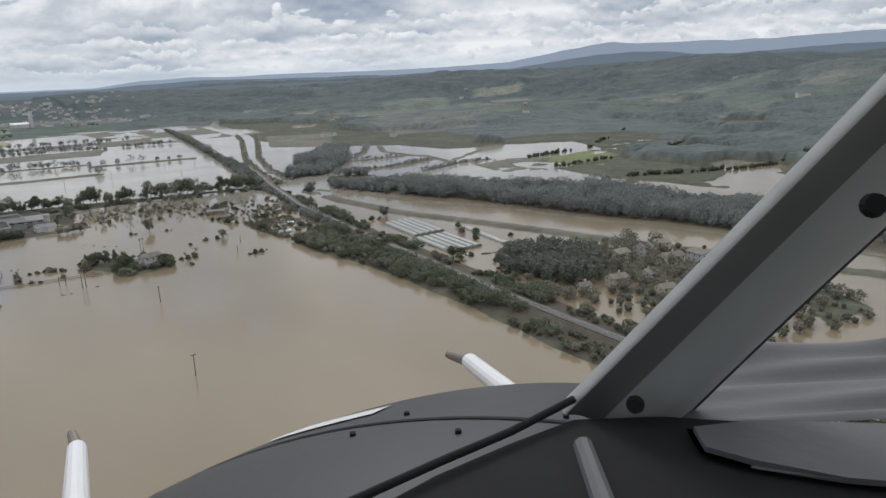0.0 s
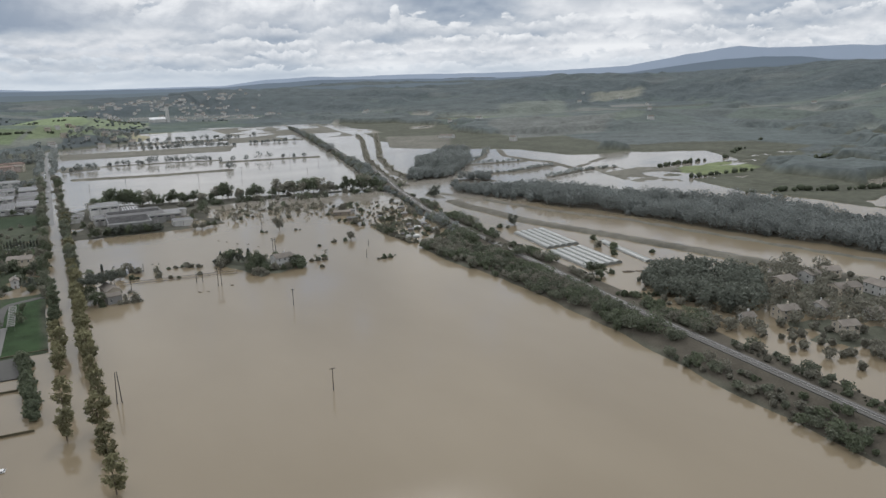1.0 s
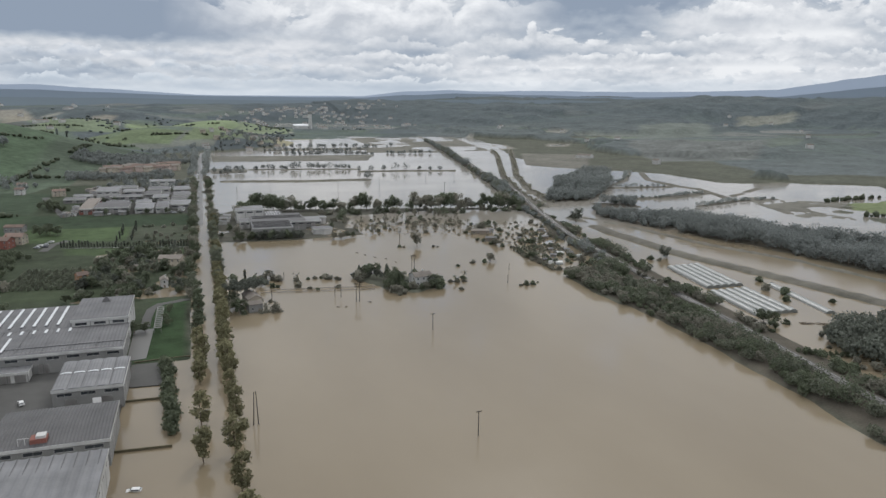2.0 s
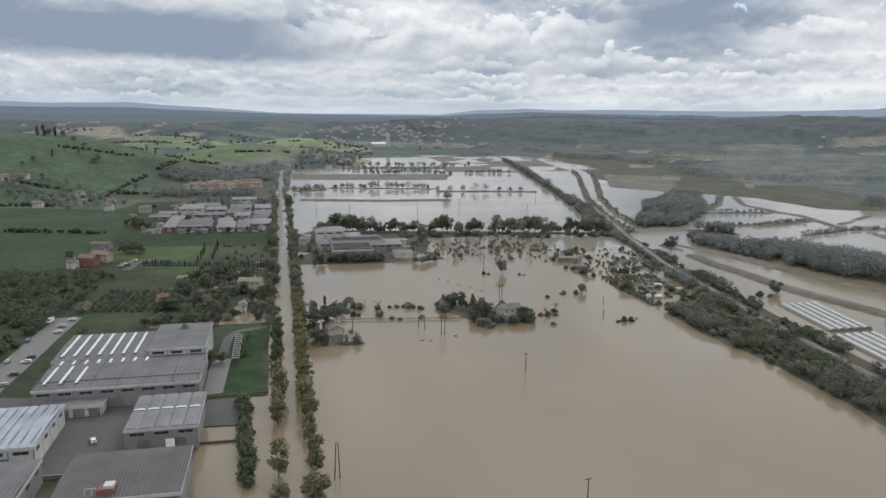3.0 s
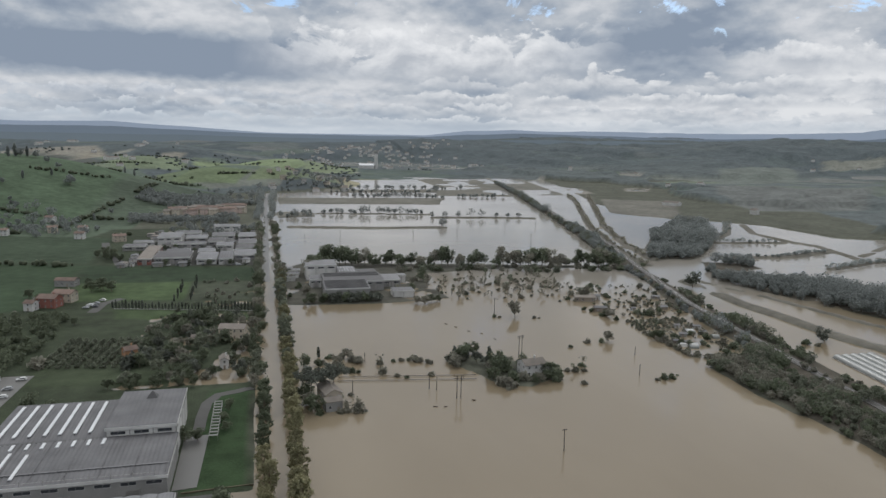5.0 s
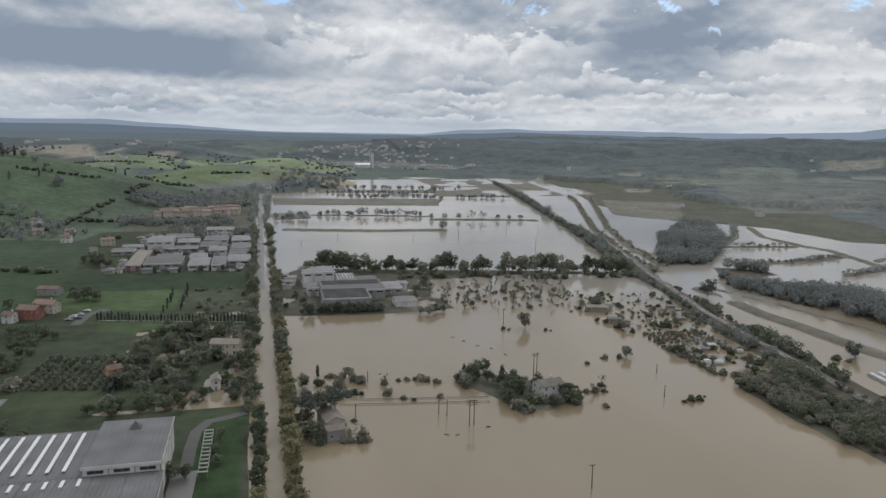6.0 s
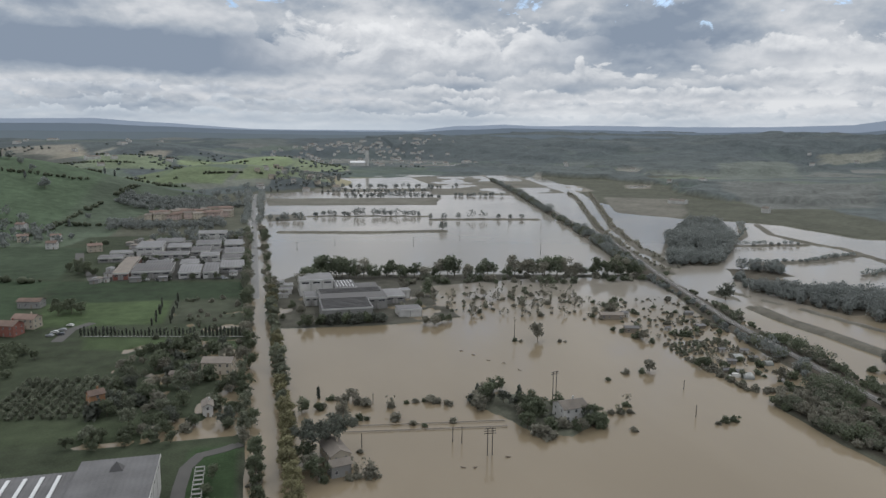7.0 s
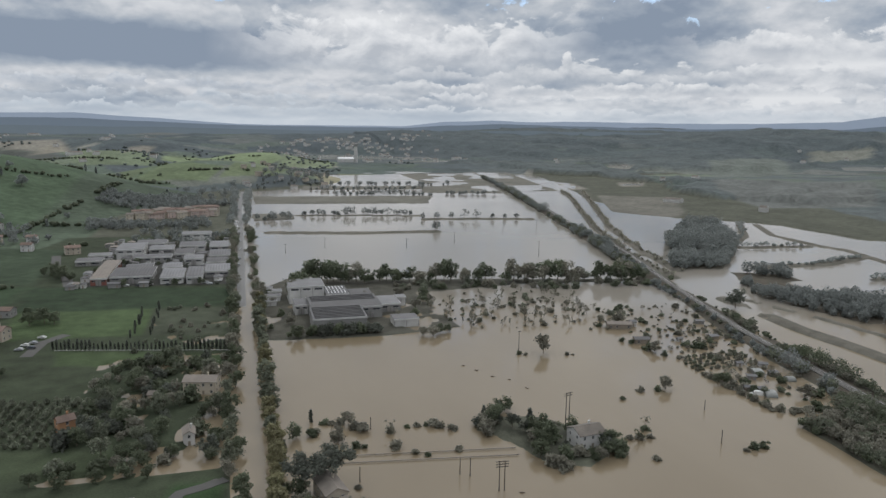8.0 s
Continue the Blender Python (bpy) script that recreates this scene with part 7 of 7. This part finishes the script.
def car(x, y, turn, paint, label, van=False, z=None, pitch=0.0):
    """A small car or van: shaped body, glass house, wheels with rims, lamps."""
    ob = thing("van" if van else "car", pose(x, y, (z_at(x, y) + 0.15) if z is None else z, pitch, 0, turn), label, "van" if van else "car", "parked vehicles")
    length, wide, high = (5.6, 2.0, 2.5) if van else (4.2, 1.75, 1.42)
    a, b = wide / 2, length / 2
    prof = [(-b, 0.35), (b, 0.35), (b, 0.75), (b * 0.55, 0.95), (b * 0.2, high), (-b * 0.72, high), (-b, 0.95)] if not van else [(-b, 0.4), (b, 0.4), (b, 1.1), (b * 0.62, 1.3), (b * 0.42, 2.1), (b * 0.3, high), (-b, high)]
    bm = bmesh.new()
    rings = []
    for sx, inset in ((-1, 0.0), (1, 0.0)):
        rings.append([bm.verts.new((sx * (a - (0.16 if q > 1.0 else 0.0)), p, q)) for p, q in prof])
    n = len(prof)
    for i in range(n):
        bm.faces.new((rings[0][i], rings[1][i], rings[1][(i + 1) % n], rings[0][(i + 1) % n]))
    bm.faces.new(rings[0][::-1])
    bm.faces.new(rings[1])
    bmesh.ops.bevel(bm, geom=list(bm.edges), offset=0.05, segments=1, affect="EDGES")
    part("body", bm, PAINTS[paint], ob)
    if not van:
        part("windscreen", boxes((-a + 0.22, a - 0.22, b * 0.24, b * 0.45, 1.02, 1.24)), GLASS_DARK, ob)
        part("rear_window", boxes((-a + 0.25, a - 0.25, -b * 0.93, -b * 0.8, 1.02, 1.28)), GLASS_DARK, ob)
        for sx in (-1, 1):
            part("side_window", boxes((sx * (a - 0.06) - 0.05, sx * (a - 0.06) + 0.05, -b * 0.66, b * 0.24, 1.0, 1.3)), GLASS_DARK, ob)
    else:
        part("windscreen", boxes((-a + 0.25, a - 0.25, b * 0.5, b * 0.62, 1.4, 2.0)), GLASS_DARK, ob)
    for sx in (-1, 1):
        for sy in (-0.62, 0.62):
            bm = bmesh.new()
            tube(bm, (sx * (a - 0.1), sy * b, 0.32), (sx * (a + 0.03), sy * b, 0.32), 0.32, 0.30, 12)
            w = part("wheel", bm, RUBBER, ob)
            bm = bmesh.new()
            tube(bm, (sx * (a + 0.02), sy * b, 0.32), (sx * (a + 0.05), sy * b, 0.32), 0.19, 0.17, 10)
            part("rim", bm, STEEL, w)
        part("headlight", boxes((sx * (a - 0.3) - 0.18, sx * (a - 0.3) + 0.18, b - 0.06, b + 0.02, 0.62, 0.78)), LAMP_GLASS, ob)
    return ob


car(-28, 259, 80, "white", "white car half sunk in brown flood water", z=-0.75)
car(-125, 482, 170, "white", "white van parked on the asphalt strip", True)
for x, y, t, p in ((-116, 462, 95, "white"), (-115, 484, 100, "white"), (-117, 472, 95, "silver"), (-125, 420, 5, "silver"), (-117, 424, 100, "dark"), (-117, 418, 95, "white"), (-126, 405, 3, "white"), (-117, 402, 97, "dark"), (-117, 390, 95, "silver"), (-125, 386, 2, "dark"), (-117, 380, 95, "white"), (-126, 450, 4, "blue")):
    car(x, y, t, p, p + " car parked beside the large warehouse")
car(-98, 356, 80, "blue", "blue car parked in the works yard")
car(-70, 330, 20, "white", "white car parked in the works yard")
car(-112, 640, 70, "white", "white car on the farm drive")
for x, y, p in ((-114, 631, "silver"), (-117, 627, "white"), (-113, 622, "dark"), (-118, 620, "silver")):
    car(x, y, 80, p, p + " car parked by the red farmhouse")
car(210, 486.5, 40, "white", "white car stranded in flooded gardens", z=-0.5)
car(214.5, 480, 60, "white", "white van stranded in flooded gardens", True, z=-0.7)
for k in range(26):
    x, y = R.uniform(-108, -18), R.uniform(757, 768) if k < 9 else R.uniform(826, 850)
    car(x, y, R.choice([0, 90, 85]), R.choice(["white", "silver", "dark", "white"]), "parked car on the industrial estate")
for k in range(7):
    car(-8 + R.uniform(-1, 1), 820 + k * 45 + R.uniform(-10, 10), R.choice([0, 180]), R.choice(["white", "dark", "silver"]), "car standing on the wet valley road", z=0.4)

raft = thing("debris_raft", pose(284, 321, 0, 0, 0, -24), "raft of flotsam and broken branches on the flood", "debris")
for k in range(26):
    bm = bmesh.new()
    a, t = R.uniform(-10, 10), R.uniform(-0.6, 0.6)
    o = R.uniform(-1.6, 1.6)
    tube(bm, (a - math.cos(t) * 2, o - math.sin(t) * 2, 0.05), (a + math.cos(t) * 2, o + math.sin(t) * 2, R.uniform(0.1, 0.6)), 0.16, 0.08, 6)
    part("branch", bm, BARK, raft)
for x, y in ((97, 548), (101, 540), (106, 530), (112, 524), (116, 512), (60, 420), (64, 419), (78, 424)):
    ob = thing("flotsam", pose(x, y, 0, 0, 0, R.uniform(0, 180)), "small dark clump of flotsam on the flood", "debris", "flotsam")
    for k in range(5):
        bm = bmesh.new()
        t = R.uniform(0, 3.1)
        tube(bm, (-math.cos(t), -math.sin(t), 0.0), (math.cos(t), math.sin(t), R.uniform(0.1, 0.5)), 0.14, 0.06, 6)
        part("branch", bm, BARK, ob)


# ---- the helicopter's nose and window pillar, where they stand as the flight begins ----
PAINT_BLACK = material("matt_black_anti_glare_paint", (0.022, 0.023, 0.025), 0.5, grain=9, spread=0.15, stain=0.2, bump=0.05)
PAINT_WHITE = material("white_aircraft_paint", (0.72, 0.72, 0.73), 0.35, grain=9, spread=0.06, stain=0.12, bump=0.03)
TRIM_GREY = material("grey_window_pillar_trim", (0.40, 0.41, 0.40), 0.7, grain=12, spread=0.08, stain=0.1, bump=0.1)
SEAL_GREY = material("pale_seal_rubber", (0.52, 0.525, 0.52), 0.7, grain=20, spread=0.1)
# shade beside and behind the pillar, painted as a darker grey
RECESS_SHADE = material("shade_grey_recess", (0.16, 0.164, 0.162), 0.8, grain=14, spread=0.1)
TRIM_DARK = material("black_cockpit_plastic", (0.018, 0.018, 0.019), 0.85, grain=20, spread=0.15, bump=0.1, ior=1.25)
TRIM_MID = material("dull_grey_cover", (0.105, 0.107, 0.112), 0.6, grain=14, spread=0.1, bump=0.15)
PROBE_TIP = material("heated_probe_tip", (0.20, 0.17, 0.14), 0.5, 0.6, grain=30)

heli = thing("helicopter", pose(0, 0, 108, 0, 0, -37.03), "helicopter nose with black paint, grey window pillar and pitot tubes", "helicopter")
AZ = 0.3551


def nose_point(s, l, lift=0.0):
    z = -0.4999 - 0.1912 * max(s - 0.5067, 0) ** 2 - 0.344 * (l + 0.1535) ** 2 + lift
    return (s * math.sin(AZ) + l * math.cos(AZ), s * math.cos(AZ) - l * math.sin(AZ), z)


def nose_patch(s0, s1, l0, l1, n, m, lift, bow=0.0):
    verts, faces = [], []
    for i in range(n + 1):
        for j in range(m + 1):
            l = l0 + (l1 - l0) * j / m
            s = s0 + (s1 - s0) * i / n
            if bow:
                s += bow * ((l - (l0 + l1) / 2) / (l1 - l0)) ** 2
            verts.append(nose_point(s, l, lift))
    for i in range(n):
        for j in range(m):
            a = i * (m + 1) + j
            faces.append((a, a + 1, a + m + 2, a + m + 1))
    return verts, faces


v, f = nose_patch(0.55, 2.6, -1.5, 1.2, 40, 50, 0.0)
part("nose", mesh_of("nose", v, f, PAINT_BLACK, smooth=True), PAINT_BLACK, heli)
v, f = nose_patch(1.06, 1.075, -1.3, 1.1, 1, 40, 0.002)
part("panel_seam", mesh_of("panel_seam", v, f, TRIM_DARK), TRIM_DARK, heli)
for s, l in ((1.0, -0.55), (0.98, -0.35), (1.12, -0.5), (1.1, -0.2), (1.15, 0.1), (1.0, 0.2)):
    bm = bmesh.new()
    p = Vector(nose_point(s, l))
    tube(bm, p - Vector((0, 0, 0.004)), p + Vector((0, 0, 0.006)), 0.006, 0.005, 8)
    part("rivet", bm, TRIM_DARK, heli)


v, f = nose_patch(1.145, 1.235, -0.86, -0.60, 3, 24, 0.003, 0.12)
part("marking", mesh_of("marking", v, f, PAINT_WHITE, smooth=True), PAINT_WHITE, heli, "worn white paint stripe")

# window pillar with its seal and fixings, seen from inside
foot, head = Vector((0.137, 0.735, -0.361)), Vector((0.480, 0.573, 0.113))
over = Vector((0.83, 0.10, -0.45)).normalized()
shine = -((foot + head) / 2 - over * ((foot + head) / 2).dot(over))
shine -= (head - foot).normalized() * shine.dot((head - foot).normalized())
shine.normalize()  # the way from the pillar to the camera; the profile is shaped to fit its view


def pillar_face(profile, name, mat, label):
    """A strip of the pillar: its rounded profile (offset across, height towards the camera) drawn from foot to head."""
    verts, faces, n = [], [], len(profile)
    for k in range(13):
        at = foot.lerp(head, -0.03 + 1.03 * k / 12)
        flare = 1.0 + 0.10 * (1 - k / 12) ** 3
        verts += [at + over * o * flare + shine * h for o, h in profile]
    for k in range(12):
        faces += [(k * n + i, k * n + i + 1, k * n + n + i + 1, k * n + n + i) for i in range(n - 1)]
    return part(name, mesh_of(name, verts, faces, mat, smooth=True), mat, heli, label)


def bulge(o0, o1, h0, h1, crown, n=12):
    return [(o0 + (o1 - o0) * i / n, h0 + (h1 - h0) * i / n + crown * math.sin(math.pi * i / n)) for i in range(n + 1)]


pillar_face(bulge(-0.002, 0.004, -0.012, 0.002, 0.004, 6), "window_seal", SEAL_GREY, "pale rubber window seal")
pillar_face(bulge(0.004, 0.045, 0.002, -0.006, -0.006), "pillar_recess", RECESS_SHADE, "hollow beside the pillar, shade put into its dark grey")
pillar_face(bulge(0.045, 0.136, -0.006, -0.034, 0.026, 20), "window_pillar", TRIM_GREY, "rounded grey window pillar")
pillar_face(bulge(0.136, 0.128, -0.030, -0.060, 0.004, 6), "pillar_back", RECESS_SHADE, "outer side of the pillar, shade put into its dark grey")
for p, r in (((0.199, 0.706, -0.352), 0.010), ((0.366, 0.598, -0.123), 0.011)):
    bm = bmesh.new()
    tube(bm, Vector(p), Vector(p) + Vector((-0.004, -0.012, 0.004)), r, r * 0.8, 12)
    part("fastener", bm, TRIM_DARK, heli)


def slab(points, z, thick, mat, name, label=""):
    bm = bmesh.new()
    top = [bm.verts.new((x, y, z)) for x, y in points]
    low = [bm.verts.new((x, y, z - thick)) for x, y in points]
    bm.faces.new(top)
    bm.faces.new(low[::-1])
    n = len(points)
    for i in range(n):
        bm.faces.new((top[i], low[i], low[(i + 1) % n], top[(i + 1) % n]))
    bmesh.ops.bevel(bm, geom=[e for e in bm.edges if abs(e.verts[0].co.z - e.verts[1].co.z) < 1e-6 and e.verts[0].co.z > z - 1e-5], offset=0.006, segments=2, affect="EDGES")
    return part(name, bm, mat, heli, label)


slab([(-0.13, 0.50), (-0.08, 0.563), (-0.016, 0.614), (0.059, 0.668), (0.133, 0.722), (0.23, 0.715), (0.50, 0.66), (0.42, 0.40), (-0.05, 0.42)], -0.372, 0.05, TRIM_DARK, "coaming", "black instrument coaming")
slab([(0.243, 0.673), (0.314, 0.683), (0.449, 0.663), (0.50, 0.60), (0.44, 0.537), (0.349, 0.565), (0.277, 0.596), (0.24, 0.625)], -0.360, 0.006, TRIM_MID, "side_panel", "dull grey side panel")
for a, b in (((-0.098, 0.551, -0.36), (-0.012, 0.618, -0.36)), ((-0.012, 0.618, -0.36), (0.062, 0.672, -0.36)), ((0.062, 0.672, -0.36), (0.137, 0.73, -0.355))):
    bm = bmesh.new()
    tube(bm, a, b, 0.0045, 0.0045, 10)
    part("sill", bm, TRIM_DARK, heli, "dark grey window sill edge")
bm = bmesh.new()
tube(bm, (0.134, 0.66, -0.372), (0.13, 0.42, -0.372), 0.010, 0.012, 10)
part("coaming_rib", bm, TRIM_MID, heli)
verts, faces = [], []
for i in range(31):  # rumpled dark cloth behind the pillar, its folds running sideways
    for j in range(31):
        u, w = i / 30, j / 30
        x, y = 0.24 + 0.62 * u, 0.715 + 0.20 * w + 0.02 * u
        fold = 0.007 * math.sin(w * 17 + 3.0 * u) + 0.005 * math.sin(w * 29 - 4.0 * u + 1.0)
        verts.append((x, y, -0.392 + fold * (0.3 + u) + 0.030 * float(ease(w, 0.72, 0.95)) * (0.7 + 0.3 * math.sin(9 * u))))
for i in range(30):
    for j in range(30):
        a = i * 31 + j
        faces.append((a, a + 31, a + 32, a + 1))
part("sun_cover", mesh_of("sun_cover", verts, faces, TRIM_MID, smooth=True), TRIM_MID, heli, "rumpled dull grey cloth cover")
for base, collar, tip in (((-0.66, 1.10, -0.77), (-1.092, 1.911, -1.025), (-1.209, 2.105, -1.075)), ((0.215, 1.35, -0.72), (0.072, 2.148, -0.899), (0.007, 2.435, -0.989))):
    bm = bmesh.new()
    tube(bm, base, collar, 0.028, 0.027, 14)
    probe = part("pitot_tube", bm, PAINT_WHITE, heli, "scuffed white pitot tube")
    bm = bmesh.new()
    c, t = Vector(collar), Vector(tip)
    tube(bm, c - (t - c) * 0.02, t, 0.019, 0.015, 12)
    part("probe_tip", bm, PROBE_TIP, probe, "bare brown metal tip")
# unseen cabin over and behind the seat, added to shade coaming and pillar
part("cabin_roof", boxes((-0.95, 0.80, -1.2, 0.48, 0.50, 0.54)), TRIM_GREY, heli, "unseen cabin roof added to shade the cockpit")
part("bulkhead", boxes((-0.95, 0.80, -1.24, -1.2, -1.0, 0.54)), TRIM_DARK, heli, "unseen rear wall added to shade the cockpit")
